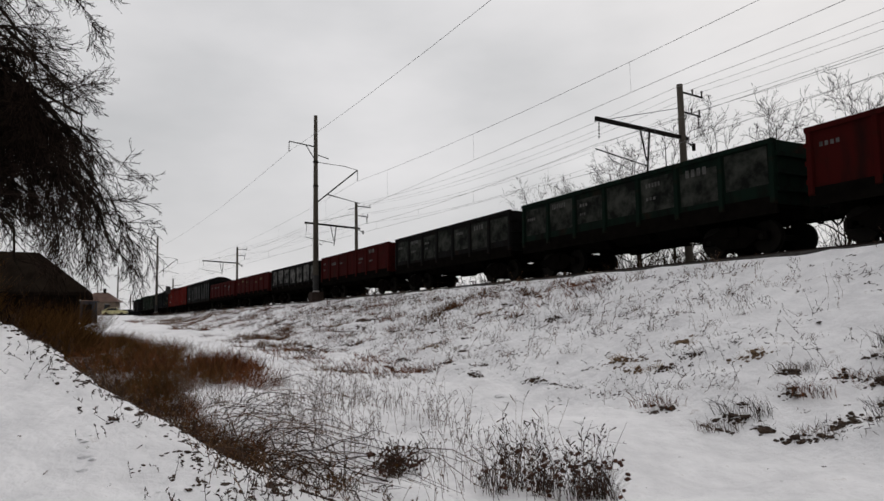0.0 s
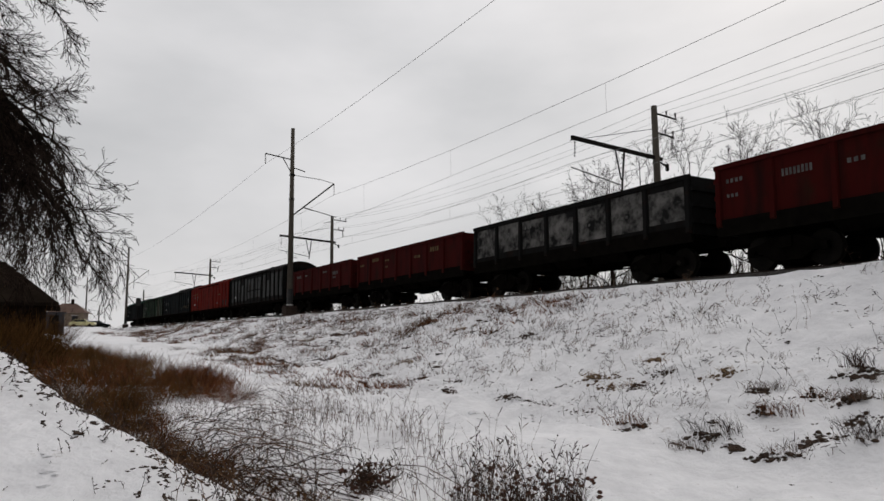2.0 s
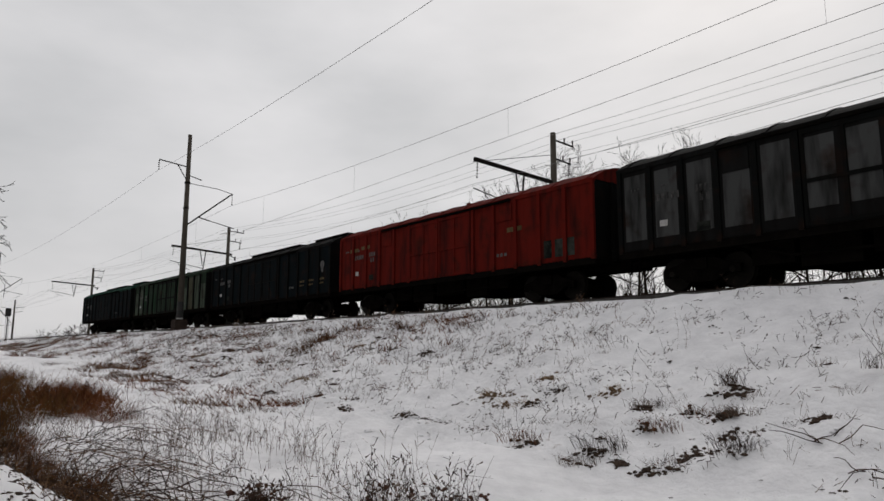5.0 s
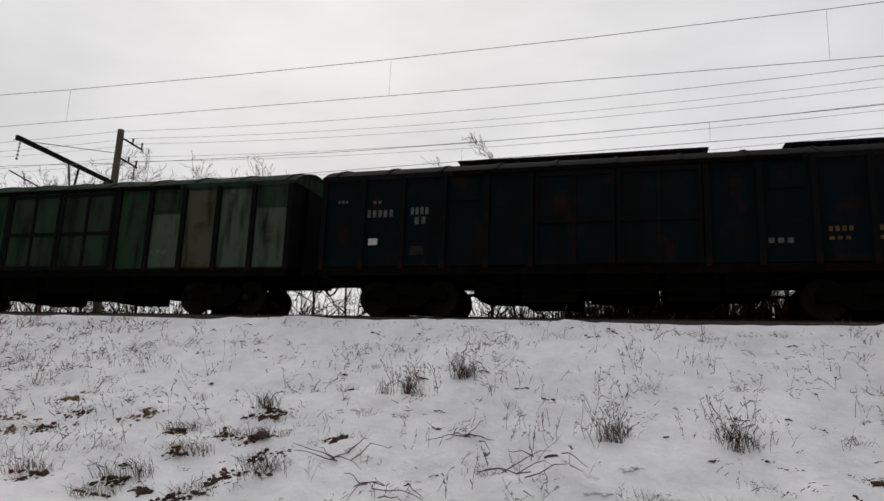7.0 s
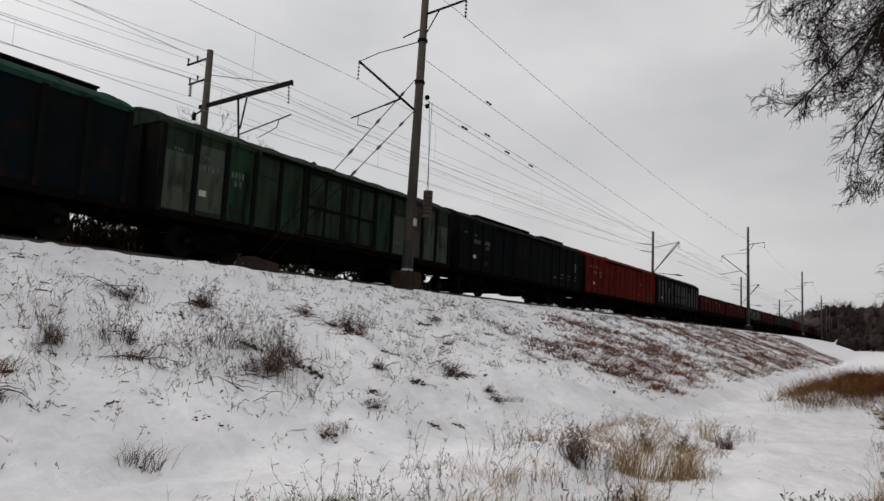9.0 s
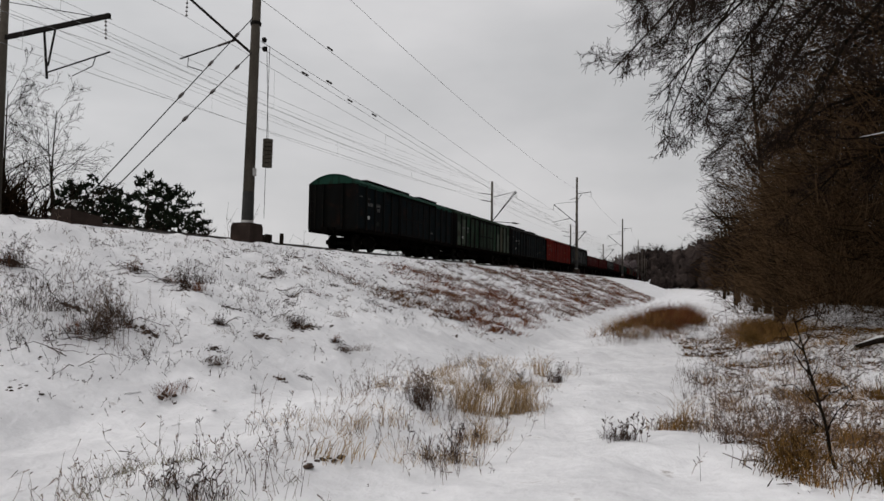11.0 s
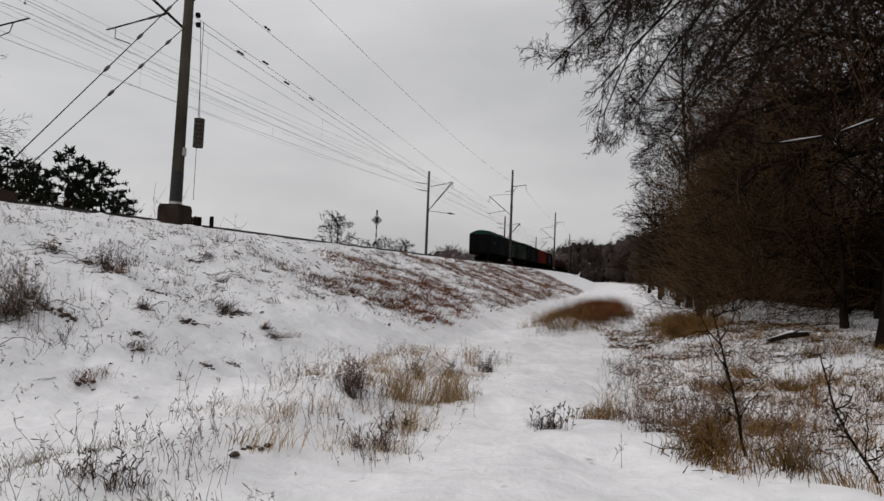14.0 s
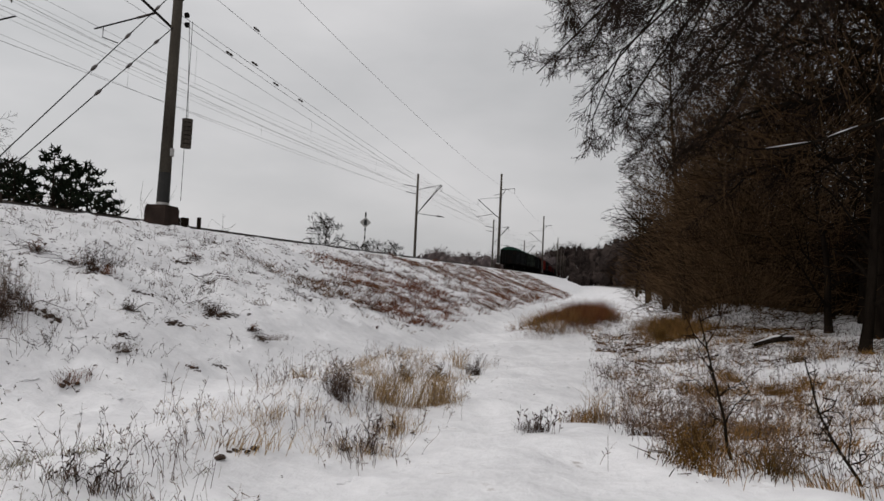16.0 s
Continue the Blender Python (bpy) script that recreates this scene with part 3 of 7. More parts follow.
def lines():
    """Contact wires, carrying cables and feeders from mast to mast."""
    def span(name, xs, off, z, sag, r, mat, label):
        b = Build()
        pts = []
        for p, q in zip(xs, xs[1:]):
            u, v = (far_rise(p), far_rise(q)) if xs is FAR_X else (0.0, 0.0)
            pts += string(Build(), (p, row_y(p, off), z + u), (q, row_y(q, off), z + v), sag, r, 12)[(1 if pts else 0):]
        b.tube(pts, [r] * len(pts), 3)
        return tagged(part(name, b, mat), label, "wire", "overhead wires")
    zb = BASE_Z
    span("feeder_wire", NEAR_X, -2.0, zb + 10.8, 1.0, 0.011, WIRE, "thin grey feeder wire slung between mast arms")
    for off, xs, zc, cz, name in ((TRACK_NEAR, NEAR_X, zb + 9.0, zb + 6.8, "near"), (TRACK_FAR - 2.2, FAR_X, zb + 6.85, zb + 5.6, "far")):
        b = Build()
        for p, q in zip(xs, xs[1:]):
            j, k = (far_rise(p), far_rise(q)) if xs is FAR_X else (0.0, 0.0)
            up = string(b, (p, row_y(p, off), zc + j), (q, row_y(q, off), zc + k), 1.1 if name == "near" else 0.7, 0.011, 12)
            lo = string(b, (p, row_y(p, off), cz + j), (q, row_y(q, off), cz + k), 0.03, 0.010, 12)
            for k in range(1, 12, 2):
                u = up[k]
                b.tube([u, lo[k]], [0.005] * 2, 3)
        tagged(part("catenary_wire", b, WIRE), "carrying cable, droppers and contact wire over a track", "wire", "overhead wires")
    span("ground_wire", FAR_X, FAR_ROW - 0.3, zb + 10.2, 0.7, 0.011, WIRE, "thin wire along the tops of the far masts")
    for off, z in ((FAR_ROW + 0.9, zb + 10.3), (FAR_ROW + 1.55, zb + 10.25), (FAR_ROW + 0.75, zb + 9.3), (FAR_ROW + 1.3, zb + 9.25), (FAR_ROW + 1.2, zb + 8.35)):
        span("feeder_wire", FAR_X, off, z, 0.8, 0.009, WIRE, "thin grey feeder wire on the far cross-arms")


lines()


# ---- the goods train ----
RED = paint("red_wagon_paint", (0.034, 0.0040, 0.0034), amount=0.35, dirt=(0.012, 0.004, 0.0035))
BRIGHT = paint("bright_red_wagon_paint", (0.092, 0.008, 0.005), amount=0.42, dirt=(0.02, 0.005, 0.004))
GREEN = paint("dark_green_wagon_paint", (0.0045, 0.011, 0.0075), amount=0.45)
GREY_GREEN = paint("grey_green_wagon_paint", (0.018, 0.030, 0.019), amount=0.42)
BLUE = paint("blue_black_wagon_paint", (0.0026, 0.0056, 0.0068), amount=0.5)
GREY = paint("grey_wagon_paint", (0.022, 0.023, 0.021), amount=0.5)
OLIVE = paint("olive_wagon_paint", (0.03, 0.027, 0.017), amount=0.4)
BLACKISH = paint("sooty_grey_wagon_paint", (0.008, 0.008, 0.0078), amount=0.5)

FADED = paint("faded_grey_panel_paint", (0.050, 0.062, 0.046), amount=0.32)
TANNED = paint("tan_stained_panel_paint", (0.050, 0.050, 0.034), amount=0.35)
FRESH = paint("fresh_green_panel_paint", (0.014, 0.034, 0.018), amount=0.4)

# darker than the panels: ribs, door bars and end walls of covered wagons
DARK_RIB = paint("dark_rib_paint", (0.0045, 0.0050, 0.0048), amount=0.5)
BAY = paint("dusty_grey_panel_paint", (0.050, 0.051, 0.050), amount=0.4)
TEAL = paint("teal_roof_paint", (0.012, 0.040, 0.028), amount=0.3)

MESHES = {}


def cached(key, mat, make):
    """One mesh for alike parts in one material."""
    k = (key, mat.name)
    if k not in MESHES:
        b = Build()
        make(b)
        MESHES[k] = b.mesh(key.split(":")[0], mat)
    return MESHES[k]


def wheelset_mesh(b):
    for y in (-0.79, 0.79):
        b.tube([(0, y - 0.07, 0), (0, y + 0.06, 0)], [0.478, 0.478], 20)
        s = 1 if y > 0 else -1
        b.tube([(0, y - s * 0.10, 0), (0, y - s * 0.06, 0)], [0.505, 0.505], 20)
    b.tube([(0, -1.12, 0), (0, 1.12, 0)], [0.09, 0.09], 10)


def side_frame_mesh(b):
    out = [(-1.15, 0.38), (-1.15, 0.62), (-0.75, 0.72), (-0.4, 0.86), (0.4, 0.86), (0.75, 0.72), (1.15, 0.62), (1.15, 0.38), (0.75, 0.42), (0.42, 0.2), (-0.42, 0.2), (-0.75, 0.42)]
    b.prism(out, "y", -0.09, 0.09)


def springs_mesh(b):
    for x in (-0.2, 0, 0.2):
        b.tube([(x, 0, 0.28), (x, 0, 0.62)], [0.085] * 2, 8)


def bogie(parent, x):
    # the lowest box is added filler that keeps the gap between wheels dark
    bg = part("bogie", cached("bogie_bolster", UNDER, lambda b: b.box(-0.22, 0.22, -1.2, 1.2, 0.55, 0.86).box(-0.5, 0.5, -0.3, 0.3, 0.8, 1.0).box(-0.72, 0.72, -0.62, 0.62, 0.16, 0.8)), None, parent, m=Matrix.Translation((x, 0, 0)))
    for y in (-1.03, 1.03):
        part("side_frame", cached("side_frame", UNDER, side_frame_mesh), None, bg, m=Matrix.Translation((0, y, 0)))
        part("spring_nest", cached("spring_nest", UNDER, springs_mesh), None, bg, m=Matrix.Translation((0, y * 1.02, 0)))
    for dx in (-0.925, 0.925):
        part("wheelset", cached("wheelset", STEEL, wheelset_mesh), None, bg, m=Matrix.Translation((dx, 0, 0.478)))
    return bg


def coupler_mesh(b):
    b.box(0, 0.75, -0.09, 0.09, 0.98, 1.14).box(0.55, 0.82, -0.2, 0.17, 0.9, 1.22)
    b.tube([(0.1, 0.45, 1.0), (0.35, 0.42, 0.7), (0.6, 0.2, 0.75), (0.8, 0.05, 0.95)], [0.03] * 4, 5)


def underframe(parent, half, base):
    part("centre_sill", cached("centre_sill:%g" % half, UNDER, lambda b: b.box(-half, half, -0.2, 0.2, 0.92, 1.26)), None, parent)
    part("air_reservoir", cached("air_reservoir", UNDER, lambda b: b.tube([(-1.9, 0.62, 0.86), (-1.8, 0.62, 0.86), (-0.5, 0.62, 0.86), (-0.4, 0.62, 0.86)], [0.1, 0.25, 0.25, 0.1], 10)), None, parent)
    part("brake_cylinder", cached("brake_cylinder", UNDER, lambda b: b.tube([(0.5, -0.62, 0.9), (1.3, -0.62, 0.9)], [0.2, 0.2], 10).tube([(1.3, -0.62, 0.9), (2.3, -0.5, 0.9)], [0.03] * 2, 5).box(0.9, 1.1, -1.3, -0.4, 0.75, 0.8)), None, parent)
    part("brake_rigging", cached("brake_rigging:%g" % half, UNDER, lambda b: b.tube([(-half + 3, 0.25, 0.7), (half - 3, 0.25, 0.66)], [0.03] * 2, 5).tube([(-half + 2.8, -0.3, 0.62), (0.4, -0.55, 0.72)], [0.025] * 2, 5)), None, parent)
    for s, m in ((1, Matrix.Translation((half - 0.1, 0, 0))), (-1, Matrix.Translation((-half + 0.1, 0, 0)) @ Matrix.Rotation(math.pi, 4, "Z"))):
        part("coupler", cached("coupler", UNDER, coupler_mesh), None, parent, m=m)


def marks(parent, y, rows, mat):
    """Stencilled lettering that cannot be read: short bars standing 4 mm off the wall."""
    for x0, x1, z, h, n in rows:
        b = Build()
        w = (x1 - x0) / n
        for i in range(n):
            b.box(x0 + i * w, x0 + (i + 0.6) * w, y - 0.006, y, z, z + h)
        tagged(part("stencil_mark", b, mat, parent), kind="stuff")


def gondola(mat, label, seed, chalk=None, lettering=STENCIL):
    """Open high-sided wagon, 13.4 m over couplers."""
    rng = random.Random(seed)
    t = thing("gondola_wagon", Matrix(), label, "wagon", "wagons of the goods train")
    hl, hw, z0, z1 = 6.15, 1.5, 1.28, 3.1
    part("floor", cached("floor:g", UNDER, lambda b: b.box(-hl, hl, -hw, hw, 1.2, 1.34)), None, t)
    underframe(t, 6.35, 1.3)
    for s in (-1, 1):
        def wall(b, s=s):
            b.box(-hl, hl, min(s * hw, s * (hw - 0.05)), max(s * hw, s * (hw - 0.05)), z0, z1)
        w = part("side_wall", cached("side_wall:g%d" % s, mat, wall), None, t)
        part("top_rail", cached("top_rail:g%d" % s, mat, lambda b, s=s: b.box(-hl - 0.02, hl + 0.02, s * hw - 0.07, s * hw + 0.07, z1 - 0.09, z1 + 0.05)), None, w)
        # rail drawn overly tall in near black, standing in for shade along the lower side
        part("bottom_rail", cached("bottom_rail:g%d" % s, UNDER, lambda b, s=s: b.box(-hl, hl, s * hw - 0.05, s * hw + 0.06, z0 - 0.26, z0 + 0.24)), None, w)
        for i in range(8):
            x = -hl + 0.08 + i * (2 * hl - 0.16) / 7
            part("rib", cached("rib:g%d" % s, mat, lambda b, s=s: b.add([(-.1, s * hw, z0), (.1, s * hw, z0), (.07, s * (hw + .11), z0 + .05), (-.07, s * (hw + .11), z0 + .05), (-.1, s * hw, z1 - .05), (.1, s * hw, z1 - .05), (.06, s * (hw + .06), z1 - .1), (-.06, s * (hw + .06), z1 - .1)], [(0, 1, 2, 3), (4, 7, 6, 5), (0, 3, 7, 4), (3, 2, 6, 7), (2, 1, 5, 6), (0, 4, 5, 1)])), None, w, m=Matrix.Translation((x, 0, 0)))
        if chalk is not None and s < 0:
            for i in range(7):
                x = -hl + 0.08 + (i + 0.5) * (2 * hl - 0.16) / 7
                lo = rng.uniform(z0 + 0.35, z0 + 0.6)
                part("worn_panel", Build().box(x - 0.72, x + 0.72, -hw - 0.006, -hw - 0.001, lo, z1 - rng.uniform(0.12, 0.35)), chalk, w, "panel with rubbed pale paint")
        if s < 0:
            k = 2 * hl / 7
            for i, (dx, dz, n) in ((1, (0.9, 0.2, 8)), (2, (0.5, 0.12, 3)), (4, (0.7, 0.14, 5)), (5, (0.9, 0.24, 4)), (0, (0.6, 0.12, 4))):
                x = -hl + 0.35 + i * k
                marks(w, -hw - 0.002, [(x, x + dx, rng.uniform(2.35, 2.7), dz, n)] + ([(x, x + dx * 0.7, 2.15, 0.1, 3)] if rng.random() < 0.6 else []), lettering)
    for s in (-1, 1):
        e = part("end_wall", cached("end_wall:g%d" % s, mat, lambda b, s=s: b.box(s * hl - 0.03, s * hl + 0.03, -hw + 0.05, hw - 0.05, z0, z1)), None, t)
        for z in (1.7, 2.2, 2.7):
            part("end_rib", cached("end_rib:g%d" % s, mat, lambda b, s=s: b.box(s * hl, s * (hl + 0.1), -hw, hw, -0.06, 0.06)), None, e, m=Matrix.Translation((0, 0, z)))
    part("load", cached("load:g", UNDER, lambda b: b.box(-hl + 0.05, hl - 0.05, -hw + 0.06, hw - 0.06, 1.34, 2.75)), None, t, "dark bulk load below the rim")
    for x in (-2.1, 0.0, 2.1):
        part("discharge_hatch", cached("discharge_hatch", UNDER, lambda b: b.add([(-.9, -1.35, 1.2), (.9, -1.35, 1.2), (.9, 1.35, 1.2), (-.9, 1.35, 1.2), (-.8, -.9, .78), (.8, -.9, .78), (.8, .9, .78), (-.8, .9, .78)], [(0, 1, 2, 3), (7, 6, 5, 4), (0, 4, 5, 1), (1, 5, 6, 2), (2, 6, 7, 3), (3, 7, 4, 0)])), None, t, m=Matrix.Translation((x, 0, 0)))
    for x in (-4.33, 4.33):
        bogie(t, x)
    return t


def boxcar(mat, label, seed, walkway=False, roof=None, lettering=STENCIL, accents=None, hl=7.95):
    """Covered wagon with ribbed sides, double doors and an arched roof."""
    rng = random.Random(seed)
    roof = roof or mat
    rib_paint = mat if mat is BRIGHT else DARK_RIB
    t = thing("covered_wagon", Matrix(), label, "wagon", "wagons of the goods train")
    hw, z0, z1, zt = 1.5, 1.18, 3.78, 4.32
    part("floor", cached("floor:b%g" % hl, UNDER, lambda b: b.box(-hl, hl, -hw, hw, 1.08, 1.26)), None, t)
    underframe(t, hl + 0.2, 1.2)
    arc = [(hw * u, z1 + (zt - z1) * (1 - u * u)) for u in [1 - i / 6 for i in range(13)]]

    def roof_mesh(b):
        outer = [(p[0] * 1.03, p[1] + 0.02) for p in arc]
        b.prism(outer + [(p[0] * 1.0, p[1] - 0.05) for p in reversed(arc)], "x", -hl - 0.06, hl + 0.06)
    r = part("roof", cached("roof:b%g" % hl, roof, roof_mesh), None, t)

    def seam(b):
        o = [(p[0] * 1.035, p[1] + 0.05) for p in arc]
        b.prism(o + [(p[0] * 1.02, p[1] + 0.0) for p in reversed(arc)], "x", -0.05, 0.05)
    n = 11
    for i in range(n):
        part("roof_seam", cached("roof_seam", roof, seam), None, r, m=Matrix.Translation((-hl + 0.3 + i * (2 * hl - 0.6) / (n - 1), 0, 0)))
    part("eave", cached("eave:b%g" % hl, roof, lambda b: [b.box(-hl, hl, s * 1.5 - 0.04, s * 1.5 + 0.09, z1 - 0.1, z1 + 0.04) for s in (-1, 1)]), None, r)
    if walkway:
        for x0, x1 in ((-4.4, 2.3), (4.1, hl - 0.3)):
            w = part("roof_walkway", Build().box(x0, x1, -0.36, 0.36, zt + 0.13, zt + 0.18), STEEL, r)
            for i in range(5):
                x = x0 + 0.1 + i * (x1 - x0 - 0.2) / 4
                part("walkway_foot", Build().box(x - 0.04, x + 0.04, -0.34, 0.34, zt - 0.05, zt + 0.13), STEEL, w)
    part("roof_vent", Build().tube([(0, 0.1, zt), (0, 0.1, zt + 0.2), (0, 0.1, zt + 0.26)], [0.12, 0.12, 0.02], 8), roof, r)
    for s in (-1, 1):
        w = part("side_wall", cached("side_wall:b%d%g" % (s, hl), mat, lambda b, s=s: b.box(-hl, hl, min(s * hw, s * (hw - 0.05)), max(s * hw, s * (hw - 0.05)), z0, z1)), None, t)
        part("bottom_rail", cached("bottom_rail:b%d%g" % (s, hl), UNDER, lambda b, s=s: b.box(-hl, hl, s * hw - 0.04, s * hw + 0.05, z0 - 0.16, z0 + 0.05)), None, w)
        for side in (-1, 1):
            for i in range(6):
                x = side * (2.1 + i * (hl - 2.16) / 5)
                part("rib", cached("rib:b%d" % s, rib_paint, lambda b, s=s: b.box(-0.07, 0.07, min(s * (hw - .01), s * (hw + .08)), max(s * (hw - .01), s * (hw + .08)), z0, z1 - 0.06)), None, w, m=Matrix.Translation((x, 0, 0)))
            for x in (side * (2.1 + 1.5 * (hl - 2.16) / 5),):
                part("hatch", Build().box(x - 0.38, x + 0.38, min(s * hw, s * (hw + 0.035)), max(s * hw, s * (hw + 0.035)), 3.0, 3.6), mat, w)
        for x0, x1 in ((-2.0, -0.02), (0.02, 2.0)):
            d = part("door", Build().box(x0, x1, min(s * (hw + .02), s * (hw + .07)), max(s * (hw + .02), s * (hw + .07)), z0 + 0.05, z1 - 0.1), mat, w)
            for z in (z0 + 0.12, 2.35, z1 - 0.2):
                part("door_bar", Build().box(x0 + 0.02, x1 - 0.02, min(s * (hw + .07), s * (hw + .11)), max(s * (hw + .07), s * (hw + .11)), z - 0.05, z + 0.05), rib_paint, d)
            for x in (x0 + 0.06, (x0 + x1) / 2, x1 - 0.06):
                part("door_stile", Build().box(x - 0.045, x + 0.045, min(s * (hw + .07), s * (hw + .105)), max(s * (hw + .07), s * (hw + .105)), z0 + 0.06, z1 - 0.11), rib_paint, d)
        part("door_rail", Build().box(-4.2, 4.2, min(s * (hw + .02), s * (hw + .13)), max(s * (hw + .02), s * (hw + .13)), z1 - 0.1, z1 - 0.02), UNDER, w)
        if s < 0:
            y = -hw - 0.003
            marks(w, y, [(-hl + 1.35, -hl + 2.15, 2.62, 0.2, 5), (-hl + 2.6, -hl + 3.15, 2.66, 0.2, 4), (-hl + 2.72, -hl + 3.1, 2.4, 0.2, 2), (-hl + 0.45, -hl + 0.8, 3.05, 0.07, 3), (-hl + 1.5, -hl + 1.8, 3.0, 0.08, 2), (1.2 + 2.2, 4.0, 1.7, 0.12, 3)], lettering)
            part("route_card", Build().box(-hl + 1.42, -hl + 1.68, y - 0.01, y + 0.001, 1.85, 2.03), WHITE, w, "small white route card")
            part("route_card", Build().box(-hl + 2.6, -hl + 3.0, y - 0.01, y + 0.001, 1.55, 1.8), CHALK, w)
            if accents == "yellow":
                for x in (hl - 3.3, hl - 2.3, hl - 1.2):
                    marks(w, y, [(x, x + 0.55, 1.95, 0.12, 4), (x, x + 0.5, 1.75, 0.08, 3)], STENCIL_Y)
                part("emblem", Build().tube([(hl - 0.9, y, 2.75), (hl - 0.9, y - 0.008, 2.75)], [0.22, 0.22], 7).tube([(hl - 0.9, y, 2.45), (hl - 0.9, y - 0.008, 2.45)], [0.13, 0.13], 5), STENCIL, w, "white round emblem")
            if accents == "patched":
                bay = (hl - 2.16) / 5
                for side, i, za, zb, m in ((1, 0, 1.3, 3.6, FRESH), (1, 1, 1.3, 2.9, FADED), (1, 2, 1.3, 3.6, TANNED), (1, 3, 1.3, 3.6, FADED), (1, 4, 1.3, 3.0, FADED), (-1, 0, 1.5, 3.0, FRESH), (-1, 2, 1.3, 3.6, FRESH), (-1, 3, 1.4, 3.4, FADED), (-1, 4, 1.3, 3.0, FADED)):
                    x = side * (2.1 + (i + 0.5) * bay)
                    part("repainted_panel", Build().box(x - bay / 2 + 0.1, x + bay / 2 - 0.1, y - 0.005, y + 0.001, za, zb), m, w, "wall panel in another shade of paint")
            if accents == "bays":
                bay = (hl - 2.16) / 5
                for side in (-1, 1):
                    for i in range(5):
                        x = side * (2.1 + (i + 0.5) * bay)
                        part("wall_panel", Build().box(x - bay / 2 + 0.16, x + bay / 2 - 0.16, y - 0.006, y + 0.001, z0 + 0.35 + 0.1 * rng.random(), z1 - 0.25), BAY, w, "grey panel between dark ribs")
                for x in (-1.55, -0.6, 0.55, 1.5):
                    part("wall_panel", Build().box(x - 0.34, x + 0.34, -hw - 0.078, -hw - 0.06, z0 + 0.5, z1 - 0.35), BAY, w)
            if accents == "panels":
                for x, z in ((-hl + 0.9, 3.0), (-hl + 1.9, 3.05), (hl - 4.0, 2.55)):
                    part("painted_panel", Build().box(x, x + 0.75, y - 0.008, y + 0.001, z, z + 0.17), STENCIL_Y, w)
                for i in range(3):
                    part("painted_panel", Build().box(hl - 2.2 + i * 0.5, hl - 1.85 + i * 0.5, y - 0.008, y + 0.001, 1.4, 2.0), CHALK, w)
    for s in (-1, 1):
        def end(b, s=s):
            o = [(hw, z0), (hw, z1)] + arc[1:-1] + [(-hw, z1), (-hw, z0)]
            b.prism(o, "x", s * hl - 0.04 if s > 0 else s * hl, s * hl if s > 0 else s * hl + 0.04)
        e = part("end_wall", cached("end_wall:b%d%g" % (s, hl), DARK_RIB, end), None, t)
        part("roof_end", cached("roof_end:b%d%g" % (s, hl), roof, lambda b, s=s: b.prism([(p[0] * 0.99, p[1] - 0.01) for p in arc], "x", s * (hl + 0.002) if s > 0 else -hl - 0.03, hl + 0.03 if s > 0 else -hl - 0.002)), None, e)
        for y in (-0.62, 0.62):
            part("end_post", cached("end_post:b%d%g" % (s, hl), DARK_RIB, lambda b, s=s: b.box(min(s * hl, s * (hl + .1)), max(s * hl, s * (hl + .1)), -0.07, 0.07, z0, z1 - 0.02)), None, e, m=Matrix.Translation((0, y, 0)))
    part("ladder", Build().box(-hl - 0.05, -hl - 0.02, 1.1, 1.14, 1.2, 3.8).box(-hl - 0.05, -hl - 0.02, 1.4, 1.44, 1.2, 3.8).box(-hl - 0.05, -hl - 0.02, 1.1, 1.44, 1.6, 1.63).box(-hl - 0.05, -hl - 0.02, 1.1, 1.44, 2.2, 2.23).box(-hl - 0.05, -hl - 0.02, 1.1, 1.44, 2.8, 2.83), STEEL, t)
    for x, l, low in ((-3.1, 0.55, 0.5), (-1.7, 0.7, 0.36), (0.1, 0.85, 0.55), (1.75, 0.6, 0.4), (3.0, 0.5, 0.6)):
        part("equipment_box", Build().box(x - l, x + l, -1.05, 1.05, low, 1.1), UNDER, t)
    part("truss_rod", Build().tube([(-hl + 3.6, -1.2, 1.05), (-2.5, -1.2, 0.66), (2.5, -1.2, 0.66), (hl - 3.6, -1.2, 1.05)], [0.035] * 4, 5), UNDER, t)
    for x in (-hl + 2.4, hl - 2.4):
        bogie(t, x)
    return t


